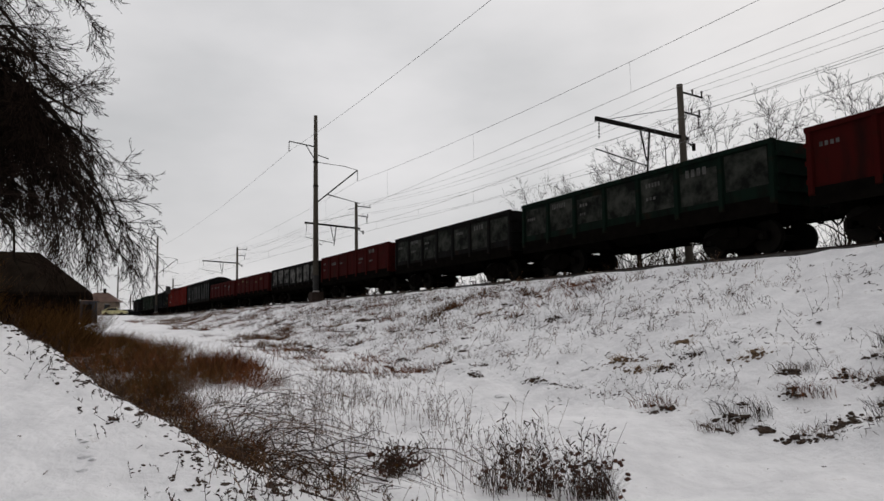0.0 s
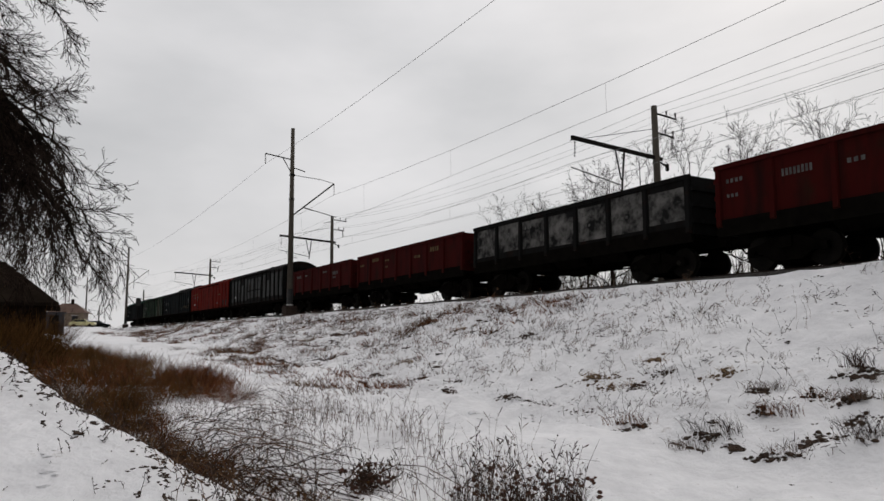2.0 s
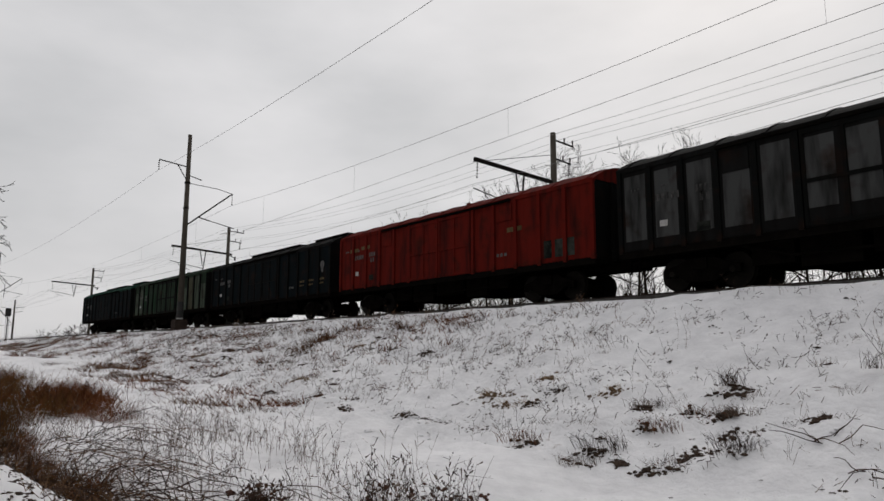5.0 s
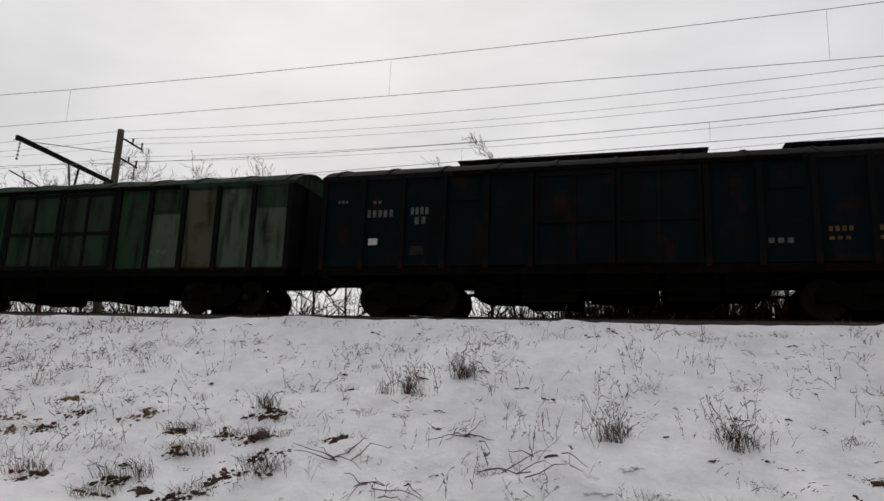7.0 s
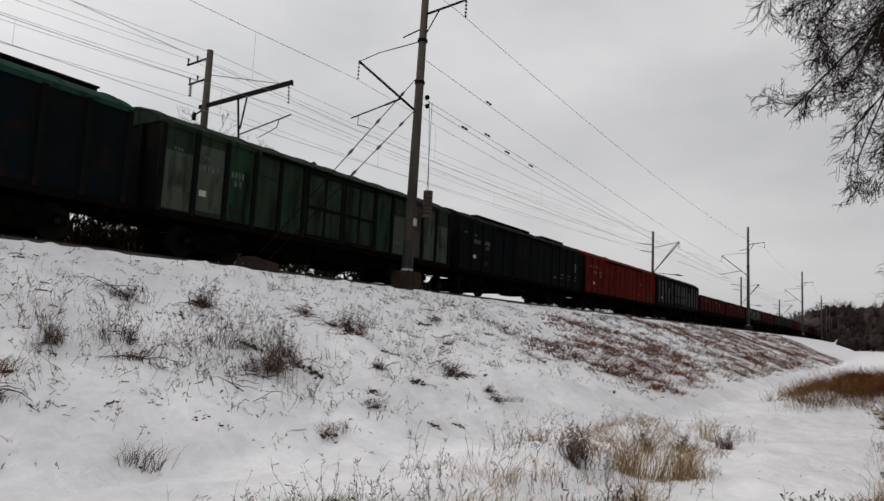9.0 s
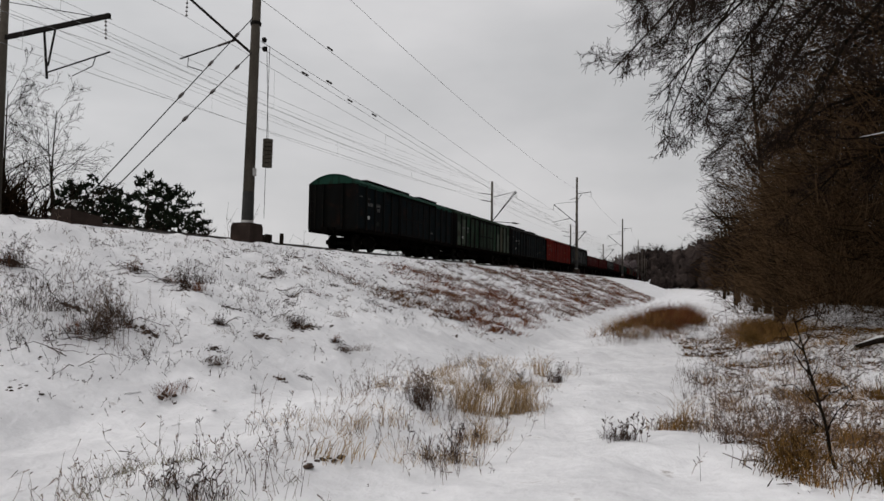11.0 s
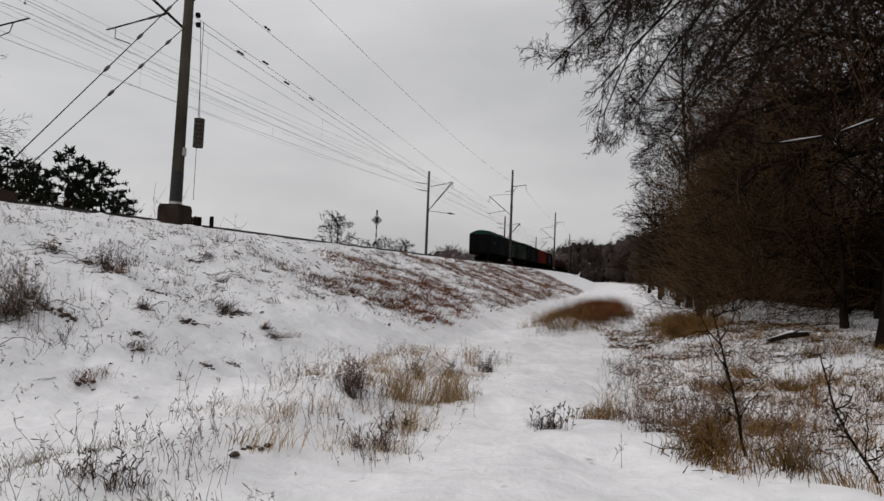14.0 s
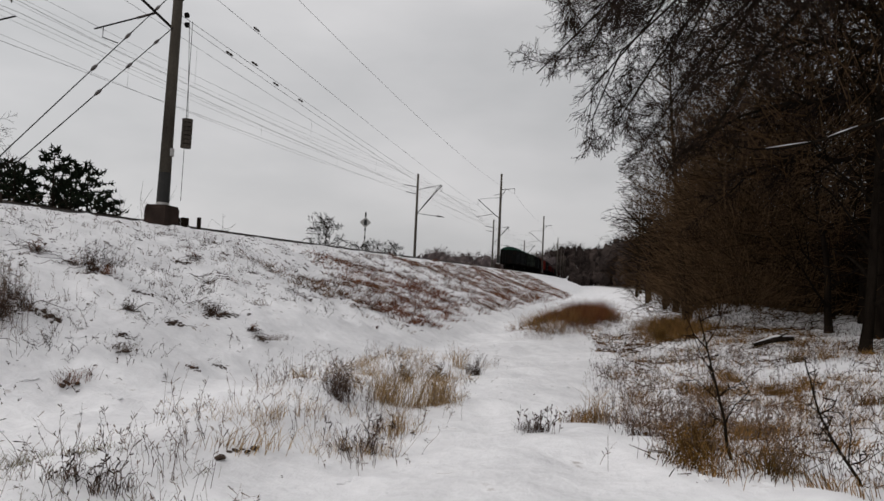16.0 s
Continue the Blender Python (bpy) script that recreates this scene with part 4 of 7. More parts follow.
def make_train():
    """Wagons from the tail forwards, each with the place of its centre along the line at the start."""
    out = []
    tail = -175.6
    spec = [
        ("b", BLUE, "blue-black covered wagon with roof walkways, last of the train", dict(walkway=True, roof=TEAL)),
        ("b", GREY_GREEN, "faded grey-green covered wagon with ribbed roof", dict(roof=GREY_GREEN, accents="patched")),
        ("b", BLUE, "blue-black covered wagon with yellow stencils and roof walkways", dict(walkway=True, accents="yellow", roof=BLACKISH)),
        ("b", BRIGHT, "bright red covered wagon with pale painted panels", dict(accents="panels")),
        ("b", BLACKISH, "sooty grey ribbed covered wagon with arched roof", dict(hl=7.5, accents="bays")),
        ("g", RED, "dark red open wagon with white stencils", {}),
        ("g", RED, "dark red open wagon with yellow stencils", dict(lettering=STENCIL_Y)),
        ("g", BLACKISH, "blackened open wagon with whitish rubbed panels", dict(chalk=PALE)),
        ("g", RED, "red open wagon with white lettering", {}),
        ("g", BLACKISH, "sooty grey open wagon with pale smears", dict(chalk=CHALK)),
        ("g", GREEN, "dark green open wagon with pale smears", dict(chalk=CHALK)),
        ("g", RED, "plain dark red open wagon with stencils", {}),
    ]
    more = [(OLIVE, "faded olive open wagon in the long train"), (GREY, "plain grey open wagon in the long train"), (RED, "dark red open wagon in the long train"), (BLACKISH, "sooty dark open wagon in the long train"), (RED, "dark red open wagon in the long train"), (GREEN, "dark green open wagon in the long train")]
    for i in range(14):
        spec.append(("g", *more[i % 6], {}))
    for i, (kind, mat, label, kw) in enumerate(spec):
        length = 13.3 if kind == "g" else 2 * kw.get("hl", 7.95) + 1.0
        w = gondola(mat, label, i, **kw) if kind == "g" else boxcar(mat, label, i, **kw)
        out.append((w, tail + length / 2))
        tail += length
    return out


train = make_train()


RUN = ((0, 0.2), (2, 0.2), (3, -0.3), (3.5, -0.25), (6, -0.5), (6.5, -0.95), (7, 0.0), (7.5, -0.45), (8, -0.95), (8.5, -0.9), (9, -0.45), (9.5, 0.05), (10, 0.4), (12.5, 2.6), (14.5, 2.2), (16, 0.5))


def train_shift(t):
    """How far the train has run along the line after t seconds."""
    return 18.97 * t - 0.035 * max(0.0, t - 9.0) ** 2 + lerp_table(t, RUN)


def on_line(s):
    a = math.atan(row_slope(s))
    return Matrix.Translation((s, row_y(s, TRACK_NEAR), RAIL_Z)) @ Matrix.Rotation(a, 4, "Z")


# ---- bare winter trees ----
FINEST = [0.004]


def turned(d, rng, amount):
    v = Vector((rng.gauss(0, 1), rng.gauss(0, 1), rng.gauss(0, 1)))
    return (d + v * amount).normalized()


def grow(thick, thin, rng, p, d, length, r, level, plan, droop=0.0):
    """One branch with its side shoots; plan[level] = (shoots, share of length, spread)."""
    n = 5 if level == 0 else 4 if level == 1 else 2 if level == 2 else 1
    if level >= len(plan):
        n = 2 if FINEST[0] < 0.0045 else 1
    pts, rad = [Vector(p)], [r]
    step = length / n
    for i in range(n):
        d = turned(d, rng, 0.16 if level < 2 else 0.22)
        d = (d + Vector((0, 0, -droop * (i + 1) / n))).normalized()
        pts.append(pts[-1] + d * step)
        rad.append(max(FINEST[0], r * (1 - 0.8 * (i + 1) / n)))
    (thick if r > 0.03 else thin).tube(pts, rad, 6 if r > 0.08 else 4 if r > 0.03 else 3, cap=False)
    if level >= len(plan):
        return
    shoots, share, spread = plan[level]
    for k in range(shoots):
        u = 0.15 + 0.85 * (k + rng.random()) / shoots
        i = min(int(u * n), n - 1)
        q = pts[i].lerp(pts[i + 1], u * n - i)
        ax = (pts[i + 1] - pts[i]).normalized()
        side = ax.cross(Vector((rng.gauss(0, 1), rng.gauss(0, 1), rng.gauss(0, 1)))).normalized()
        dd = (ax * (1 - spread * 0.6) + side * spread).normalized()
        grow(thick, thin, rng, q, dd, length * share * rng.uniform(0.6, 1.15) * (1.15 - 0.5 * u), max(FINEST[0] * 1.2, rad[i] * 0.55), level + 1, plan, droop)


def tree_meshes(seed, height, trunk_r, limbs, plan, first=0.25, spread=0.8, limb_len=0.45, droop=0.0, twig=None, bark=None):
    rng = random.Random(seed)
    a, c = Build(), Build()
    pts, rad, p = [], [], Vector((0, 0, -0.3))
    d = Vector((0, 0, 1))
    n = 8
    for i in range(n + 1):
        pts.append(p.copy())
        rad.append(trunk_r * (1.25 if i == 0 else 1) * (1 - 0.85 * i / n))
        d = (turned(d, rng, 0.07) + Vector((0, 0, 0.25))).normalized()
        p = p + d * height / n
    a.tube(pts, rad, 9, cap=False)
    for k in range(limbs):
        u = first + (1 - first) * (k + rng.random() * 0.6) / limbs
        i = min(int(u * n), n - 1)
        q = pts[i].lerp(pts[i + 1], u * n - i)
        az = 2.4 * k + rng.uniform(-0.5, 0.5)
        up = rng.uniform(0.25, 0.9) * (0.6 + u)
        dd = Vector((math.cos(az) * spread, math.sin(az) * spread, up)).normalized()
        grow(a, c, rng, q, dd, height * limb_len * (1.2 - 0.75 * u) * rng.uniform(0.8, 1.2), max(0.02, rad[i] * 0.5), 0, plan, droop)
    return a.mesh("trunk", bark or BARK, True), c.mesh("crown", twig or TWIG)


def tree_thing(meshes, x, y, label, group, z=None, turn=0.0, size=1.0, name="bare_tree"):
    m = Matrix.Translation((x, y, ground_z(x, y) if z is None else z)) @ Matrix.Rotation(turn, 4, "Z")
    t = thing(name, m, label, "tree", group)
    t.scale = (size,) * 3
    part("trunk", meshes[0], None, t)
    part("crown", meshes[1], None, t)
    return t


def limb_to(thick, thin, rng, p, q, sag, r, plan, shoots, share, droop):
    """A long limb from p, arching up and then down to q, thick with shoots."""
    p, q = Vector(p), Vector(q)
    n = 9
    pts, rad = [], []
    for i in range(n + 1):
        u = i / n
        w = p.lerp(q, u) + Vector((0, 0, sag * 4 * u * (1 - u)))
        w += Vector((rng.gauss(0, 0.12), rng.gauss(0, 0.12), rng.gauss(0, 0.08)))
        pts.append(w)
        rad.append(r * (1 - 0.88 * u))
    thick.tube(pts, rad, 6, cap=False)
    L = (q - p).length
    for k in range(shoots):
        u = 0.12 + 0.88 * (k + rng.random()) / shoots
        i = min(int(u * n), n - 1)
        w = pts[i].lerp(pts[i + 1], u * n - i)
        ax = (pts[i + 1] - pts[i]).normalized()
        side = ax.cross(Vector((rng.gauss(0, 1), rng.gauss(0, 1), rng.gauss(0, 1)))).normalized()
        grow(thick, thin, rng, w, (ax * 0.75 + side * 0.6).normalized(), L * share * rng.uniform(0.6, 1.2) * (1.1 - 0.55 * u), max(0.008, rad[i] * 0.5), 1, plan, droop)


def near_tree(seed, x, y, height, trunk_r, targets, label, share=0.3, droop=0.12, plan=(None, (8, 0.62, 0.42), (5, 0.55, 0.48), (3, 0.55, 0.5))):
    """A big tree whose named limbs hang out over the path."""
    rng = random.Random(seed)
    a, c = Build(), Build()
    base = Vector((x, y, ground_z(x, y) - 0.3))
    pts = [base + Vector((rng.gauss(0, 0.12) * i, rng.gauss(0, 0.12) * i, height * i / 8)) for i in range(9)]
    a.tube(pts, [trunk_r * (1.2 if i == 0 else 1) * (1 - 0.8 * i / 8) for i in range(9)], 10, cap=False)
    for h, q, sag, r, shoots, *hang in targets:
        i = h / height * 8
        k = min(int(i), 7)
        p = pts[k].lerp(pts[k + 1], i - k)
        limb_to(a, c, rng, p, q, sag, r, plan, shoots, share, *(hang or [droop]))
    t = thing("overhanging_tree", Matrix(), label, "tree")
    part("trunk", a, BARK, t, smooth=True)
    part("crown", c, TWIG, t)
    return t


# tree beside the path on the crossing side
rng = random.Random(77)
reach = []
for k in range(24):
    h = 2.8 + 0.42 * k
    e = max(0.0, 1.0 - ((h - 4.6) / 3.8) ** 2)
    reach.append((min(h, 11.5), (-14.2 + rng.uniform(0, 2.2), -2.9 + 2.95 * e * rng.uniform(0.7, 1.05), h + rng.uniform(-1.0, 0.9)), rng.uniform(0.2, 0.7), 0.075 - 0.002 * k, 12 if h < 6.5 else 5))
for a in (2.6, 3.4, 4.2, 5.0):
    reach.append((6 + a * 0.8, (-15.5 + 4 * math.cos(a), -3.2 + 4 * math.sin(a), 8 + a), 0.4, 0.09, 8))
# the heavy low limb and its hanging shoots
for q, r in (((-14.0, 0.0, 3.0), 0.15), ((-13.6, -0.3, 3.2), 0.10), ((-14.3, -0.7, 3.1), 0.10), ((-14.0, 0.25, 3.3), 0.09)):
    reach.append((5.3, q, 0.75, r, 24, 0.5))
for k in range(14):
    reach.append((4.2 + 0.05 * k, (-14.9 + rng.gauss(0, 0.25), -1.5 + rng.gauss(0, 0.22), 3.8 + rng.gauss(0, 0.3)), 0.3, 0.09, 7, 0.4))
near_tree(3, -15.5, -3.2, 13, 0.34, reach, "old bare tree with drooping twigs on the snowy bank", 0.34, 0.10, (None, (7, 0.64, 0.42), (5, 0.58, 0.46), (2, 0.6, 0.5)))
# trees whose limbs reach over the path on the wooded side
near_tree(8, 17.5, -8.2, 18, 0.33, [
    (12.2, (14.2, 0.8, 5.9), 1.9, 0.11, 26), (11.6, (14.7, -0.2, 5.1), 1.9, 0.10, 24), (10.6, (15.3, -1.2, 4.4), 1.7, 0.10, 22),
    (13.5, (13.9, 0.5, 7.2), 1.5, 0.12, 30), (13.0, (14.1, 0.0, 6.2), 1.7, 0.12, 32), (12.6, (14.3, -0.4, 5.6), 1.7, 0.11, 30), (12.0, (14.6, -0.8, 5.0), 1.8, 0.11, 30), (11.0, (15.0, -1.8, 4.5), 1.7, 0.10, 26), (14.5, (13.4, 0.5, 8.2), 1.4, 0.11, 28), (14.0, (13.2, 0.1, 7.5), 1.5, 0.10, 26),
    (13.5, (13.4, -0.6, 6.7), 1.6, 0.10, 26), (15.0, (12.8, -0.4, 9.2), 1.3, 0.10, 26), (12.5, (13.8, -1.7, 6.0), 1.5, 0.10, 24), (10.0, (16.0, -2.8, 4.8), 1.3, 0.09, 20), (13.5, (13.2, -2.6, 7.8), 1.2, 0.10, 24), (14.5, (13.0, -1.4, 8.4), 1.3, 0.10, 24), (15.5, (12.9, -2.4, 9.6), 1.0, 0.09, 22), (9, (20.5, -12, 11), 0.8, 0.1, 6), (15, (19.0, -5.0, 16.5), 0.5, 0.09, 8)], "tall bare tree whose dark limbs overhang the path", 0.18, 0.12,
    (None, (10, 0.62, 0.46), (5, 0.64, 0.55), (2, 0.85, 0.6)))
t_limb = tagged(part("snowy_limb", Build().tube([(15.4, -8.6, 5.9), (14.2, -7.0, 5.35), (13.5, -5.9, 4.95), (13.2, -5.0, 4.62), (13.2, -4.3, 4.36), (13.3, -3.7, 4.22), (13.4, -3.2, 4.22), (13.5, -2.9, 4.3)], [0.05, 0.044, 0.036, 0.03, 0.025, 0.02, 0.014, 0.006], 6), BARK), "dead limb with a line of snow along its top", "limb")
for a, c in (((13.5, -5.8, 4.96), (13.28, -5.2, 4.72)), ((13.2, -4.9, 4.625), (13.2, -4.35, 4.40)), ((13.24, -4.1, 4.335), (13.36, -3.4, 4.235))):
    part("snow_line", Build().tube([a, (Vector(a) + Vector(c)) / 2 + Vector((0, 0, 0.004)), c], [0.003, 0.009, 0.003], 5), SNOW, t_limb)
near_tree(11, 21.5, -9.0, 15, 0.30, [
    (6.5, (19.5, -3.0, 5.4), 0.9, 0.11, 16), (8.0, (20.0, -2.6, 7.0), 0.9, 0.11, 16), (5.2, (21.0, -3.6, 4.0), 0.8, 0.10, 16), (9.5, (18.5, -3.5, 9.2), 0.7, 0.1, 18), (7.0, (24.0, -3.2, 6.0), 0.7, 0.1, 16), (11, (20.5, -5.0, 13.0), 0.4, 0.09, 12)], "bare tree at the edge of the wood", 0.26, 0.1)

WOOD_PLAN = [(5, 0.54, 0.5), (4, 0.6, 0.55), (1, 0.6, 0.6)]
FINEST[0] = 0.008
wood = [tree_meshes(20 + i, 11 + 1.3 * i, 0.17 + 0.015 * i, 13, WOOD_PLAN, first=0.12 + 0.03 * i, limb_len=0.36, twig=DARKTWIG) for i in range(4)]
rng = random.Random(5)
edge = [(24.0, -8.2), (18.2, -7.0), (20.6, -8.3), (26.0, -10.0), (31, -11.0), (36.5, -11.5), (22.5, -12.5), (36.5, -6.4), (42, -6.6), (47, -7.0), (53, -6.4), (60, -7.5), (68, -7.2), (78, -8.0), (90, -8.5), (104, -9.5)]
spots = [(x + (rng.uniform(-0.8, 0.8) if x > 28 else 0), y + (rng.uniform(-0.6, 0.6) if x > 28 else 0)) for x, y in edge]
for x0, x1, y0, y1, n in ((18, 30, -19, -12, 4), (30, 60, -18, -11, 8), (16, 50, -30, -20, 3), (60, 120, -20, -11, 6)):
    spots += [(rng.uniform(x0, x1), rng.uniform(y0, y1)) for _ in range(n)]
for i, (x, y) in enumerate(spots):
    tree_thing(wood[i % 4], x, y, "bare dark-trunked tree in the brown roadside wood", "trees of the wood", turn=rng.uniform(0, 6.3), size=rng.uniform(0.8, 1.15) if i > 2 else 0.72)


def canopy(name, label, places, seed, per_tree, r=0.013, tall=14.0, low=1.0, taper=28.0, mat=None):
    """Fine outer twigs round the trees of the wood, too many to tell apart."""
    rng = random.Random(seed)
    b = Build()
    for x, y in places:
        z = ground_z(x, y)
        for _ in range(per_tree):
            a, q = rng.uniform(0, 6.3), rng.random() ** 0.5 * 3.4
            h = low + (tall - low) * rng.random()
            q *= 1.1 - h / taper
            p = Vector((x + math.cos(a) * q, y + math.sin(a) * q, z + h))
            d = Vector((math.cos(a) * 0.8, math.sin(a) * 0.8, rng.uniform(-0.2, 1.1)))
            b.tube([p, p + turned(d.normalized(), rng, 0.35) * rng.uniform(0.5, 1.5) * (r / 0.013) ** 0.5], [r, r * 0.45], 3, cap=False)
    return tagged(part(name, b, mat or WOODS), label, "undergrowth", kind="stuff")


canopy("wood_twigs", "haze of fine brown twigs in the wood", [p for p in spots if p[0] > 21], 55, 360, 0.018)
rng = random.Random(56)
# inner twigs take the darker copy, so the wood's shade is in their colour
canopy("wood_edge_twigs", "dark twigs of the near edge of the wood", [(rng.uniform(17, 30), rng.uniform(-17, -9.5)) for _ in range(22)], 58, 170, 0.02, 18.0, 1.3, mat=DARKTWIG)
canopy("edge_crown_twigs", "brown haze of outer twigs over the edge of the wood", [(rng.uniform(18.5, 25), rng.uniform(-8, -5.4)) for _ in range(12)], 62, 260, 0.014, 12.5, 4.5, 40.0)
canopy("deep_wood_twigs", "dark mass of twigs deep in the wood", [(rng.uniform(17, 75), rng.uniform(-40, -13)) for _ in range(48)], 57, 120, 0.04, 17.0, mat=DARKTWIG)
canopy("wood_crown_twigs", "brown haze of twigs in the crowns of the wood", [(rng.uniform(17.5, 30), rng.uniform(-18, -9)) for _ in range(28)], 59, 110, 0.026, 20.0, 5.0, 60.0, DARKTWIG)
BROWNHAZE = surface("fine_brown_twigs", (0.020, 0.0125, 0.0070), (0.105, 0.066, 0.036), rough=1.0, scale=0.3, fine=5, bump=0, per_piece=0.6, spec=0.0)
rng = random.Random(64)
canopy("edge_haze_twigs", "soft brown haze of fine twigs along the edge of the wood", [(x, -x * rng.uniform(0.165, 0.215) - 0.8) for x in [rng.uniform(27, 56) for _ in range(26)]], 65, 900, 0.010, 8.5, 0.3, 16.0, BROWNHAZE)
canopy("upper_haze_twigs", "brown haze of outer twigs in the crowns at the edge", [(x, -x * rng.uniform(0.18, 0.26) - 0.6) for x in [rng.uniform(22, 40) for _ in range(18)]], 66, 520, 0.010, 12.0, 3.5, 26.0, BROWNHAZE)


def scrub(name, label, spots, seed, mat, h0, h1, twigs, r=0.008, lean=0.25):
    """Many thin upright shoots with side twigs: nobody could count them."""
    rng = random.Random(seed)
    b = Build()
    for x, y, s in spots:
        z = ground_z(x, y) - 0.1
        for _ in range(twigs):
            h = rng.uniform(h0, h1) * s
            d = Vector((rng.gauss(0, lean), rng.gauss(0, lean), 1)).normalized()
            p = Vector((x + rng.gauss(0, 0.5) * s, y + rng.gauss(0, 0.5) * s, z))
            q = p + d * h * 0.5
            e = q + turned(d, rng, 0.3) * h * 0.5
            b.tube([p, q, e], [r * s, r * 0.7 * s, r * 0.3 * s], 3, cap=False)
            for _ in range(3):
                u = rng.uniform(0.3, 1)
                w = p.lerp(q, u * 2) if u < 0.5 else q.lerp(e, u * 2 - 1)
                b.tube([w, w + turned(d, rng, 0.7) * h * rng.uniform(0.15, 0.35)], [r * 0.5 * s, r * 0.25 * s], 3, cap=False)
    ob = part(name, b, mat)
    return tagged(ob, label, "undergrowth", kind="stuff")


rng = random.Random(17)
scrub("wood_undergrowth", "dense brown leafless undergrowth of the wood", [q for q in [(x, -3.4 - 0.085 * x - abs(rng.gauss(0, 4.5)), rng.uniform(0.8, 1.5)) for x in [rng.uniform(27, 110) for _ in range(380)]] if q[0] > 48 or q[1] > -0.19 * q[0] or q[1] < -12], 18, WOODS, 1.5, 5.0, 11, 0.012)
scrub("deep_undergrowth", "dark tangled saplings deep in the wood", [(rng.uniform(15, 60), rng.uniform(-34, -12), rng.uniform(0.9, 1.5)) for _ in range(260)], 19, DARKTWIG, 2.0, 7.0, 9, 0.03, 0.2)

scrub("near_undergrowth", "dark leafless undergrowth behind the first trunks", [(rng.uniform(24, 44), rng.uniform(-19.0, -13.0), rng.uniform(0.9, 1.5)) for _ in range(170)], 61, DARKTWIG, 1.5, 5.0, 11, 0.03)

# far wooded hillside on both sides of the line
def far_woods(name, label, spots, seed, mat=None):
    rng = random.Random(seed)
    b = Build()
    for x, y, h in spots:
        z = land(x, y) - 0.5
        b.tube([(x, y, z), (x + rng.gauss(0, .3), y, z + h * 0.8)], [h * 0.018, h * 0.006], 3, cap=False)
        if x > 200:
            for _ in range(5):
                b.blob((x + rng.gauss(0, h * 0.12), y + rng.gauss(0, h * 0.12), z + h * rng.uniform(0.1, 0.72)), h * rng.uniform(0.11, 0.22), rng, 1.3)
        for _ in range(14 if x > 200 else 20):
            u = rng.uniform(0.05, 0.9) if x <= 200 else rng.uniform(0.5, 0.95)
            p = Vector((x, y, z + h * u))
            a = rng.uniform(0, 6.3)
            d = Vector((math.cos(a) * 0.7, math.sin(a) * 0.7, rng.uniform(0.2, 1.0)))
            l = h * rng.uniform(0.12, 0.34) * (1.15 - 0.6 * u)
            q = p + d * l
            b.tube([p, q], [h * 0.009, h * 0.004], 3, cap=False)
            for _ in range(1):
                w = p.lerp(q, rng.uniform(0.4, 1))
                b.tube([w, w + turned(d, rng, 0.6) * l * 0.5], [h * 0.007, h * 0.003], 3, cap=False)
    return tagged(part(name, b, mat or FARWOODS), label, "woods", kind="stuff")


rng = random.Random(23)
far = []
for _ in range(260):
    x = 110 + 330 * rng.random() ** 1.2
    far.append((x, row_y(x, -22) - abs(rng.gauss(0, 16)), rng.uniform(10, 14.5) * (1 + x / 700)))
for _ in range(330):
    x = rng.uniform(470, 640)
    far.append((x, rng.uniform(-130, 22), rng.uniform(12, 18)))
for _ in range(70):
    x = rng.uniform(300, 460)
    far.append((x, row_y(x, -4.5 - 38 * rng.random() ** 1.6), rng.uniform(5, 9)))
for _ in range(80):
    far.append((rng.uniform(428, 475), rng.uniform(-35, 45), rng.uniform(9, 14)))
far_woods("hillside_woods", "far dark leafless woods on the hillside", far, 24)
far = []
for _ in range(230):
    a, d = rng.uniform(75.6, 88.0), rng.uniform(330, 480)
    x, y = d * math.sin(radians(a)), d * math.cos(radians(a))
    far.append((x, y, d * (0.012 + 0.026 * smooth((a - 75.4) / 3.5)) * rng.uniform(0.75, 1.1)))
far_woods("woods_beyond_line", "far brown woods beyond the railway in a haze-paled colour", far, 25, HAZE_PALED)
far = []
for _ in range(150):
    far.append((rng.uniform(-260, -90), rng.uniform(28, 60), rng.uniform(6, 9)))
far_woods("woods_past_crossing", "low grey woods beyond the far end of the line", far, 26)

# trees beyond the railway
FINEST[0] = 0.0075
SLIM_PLAN = [(6, 0.56, 0.42), (4, 0.62, 0.46), (2, 0.64, 0.5)]
slim = [tree_meshes(40 + i, 12, 0.13, 12, SLIM_PLAN, first=0.2, limb_len=0.44, spread=0.62) for i in range(4)]
rng = random.Random(31)
beyond = [(-66, 38, 0.8), (-62, 41, 0.9), (-59, 40, 1.1), (-55.5, 42, 1.0), (-53, 41, 1.05), (-50.5, 39, 1.0), (-48, 41, 1.15), (-45, 42, 1.1), (-42.5, 40, 1.05), (-40, 41, 1.15), (-36, 42, 1.08), (-33.5, 44, 1.12), (-31, 42, 1.04), (-28, 44, 1.06), (-25.5, 43, 1.02), (-23, 44, 0.98), (-20, 45, 1.0), (-16, 44, 1.05), (-13.5, 46, 1.1), (-9.2, 44, 1.04), (-7.5, 46, 0.95), (-4, 45, 1.0), (2, 44, 0.9), (9, 44, 0.85), (16, 42, 0.85),
          (30, 38, 0.95), (33, 40, 1.02), (36, 39, 0.98), (38.5, 41, 0.95), (27, 41, 0.9)]
for i, (x, y, s) in enumerate(beyond):
    tree_thing(slim[i % 4], x, y, "slim bare tree beyond the railway line", "trees beyond the line", z=0.4, turn=rng.uniform(0, 6.3), size=s * (1.05 if x < -47 else 1.15 if x < -20 else 1.3 if -10 < x < -8 else 1.1))
FINEST[0] = 0.028
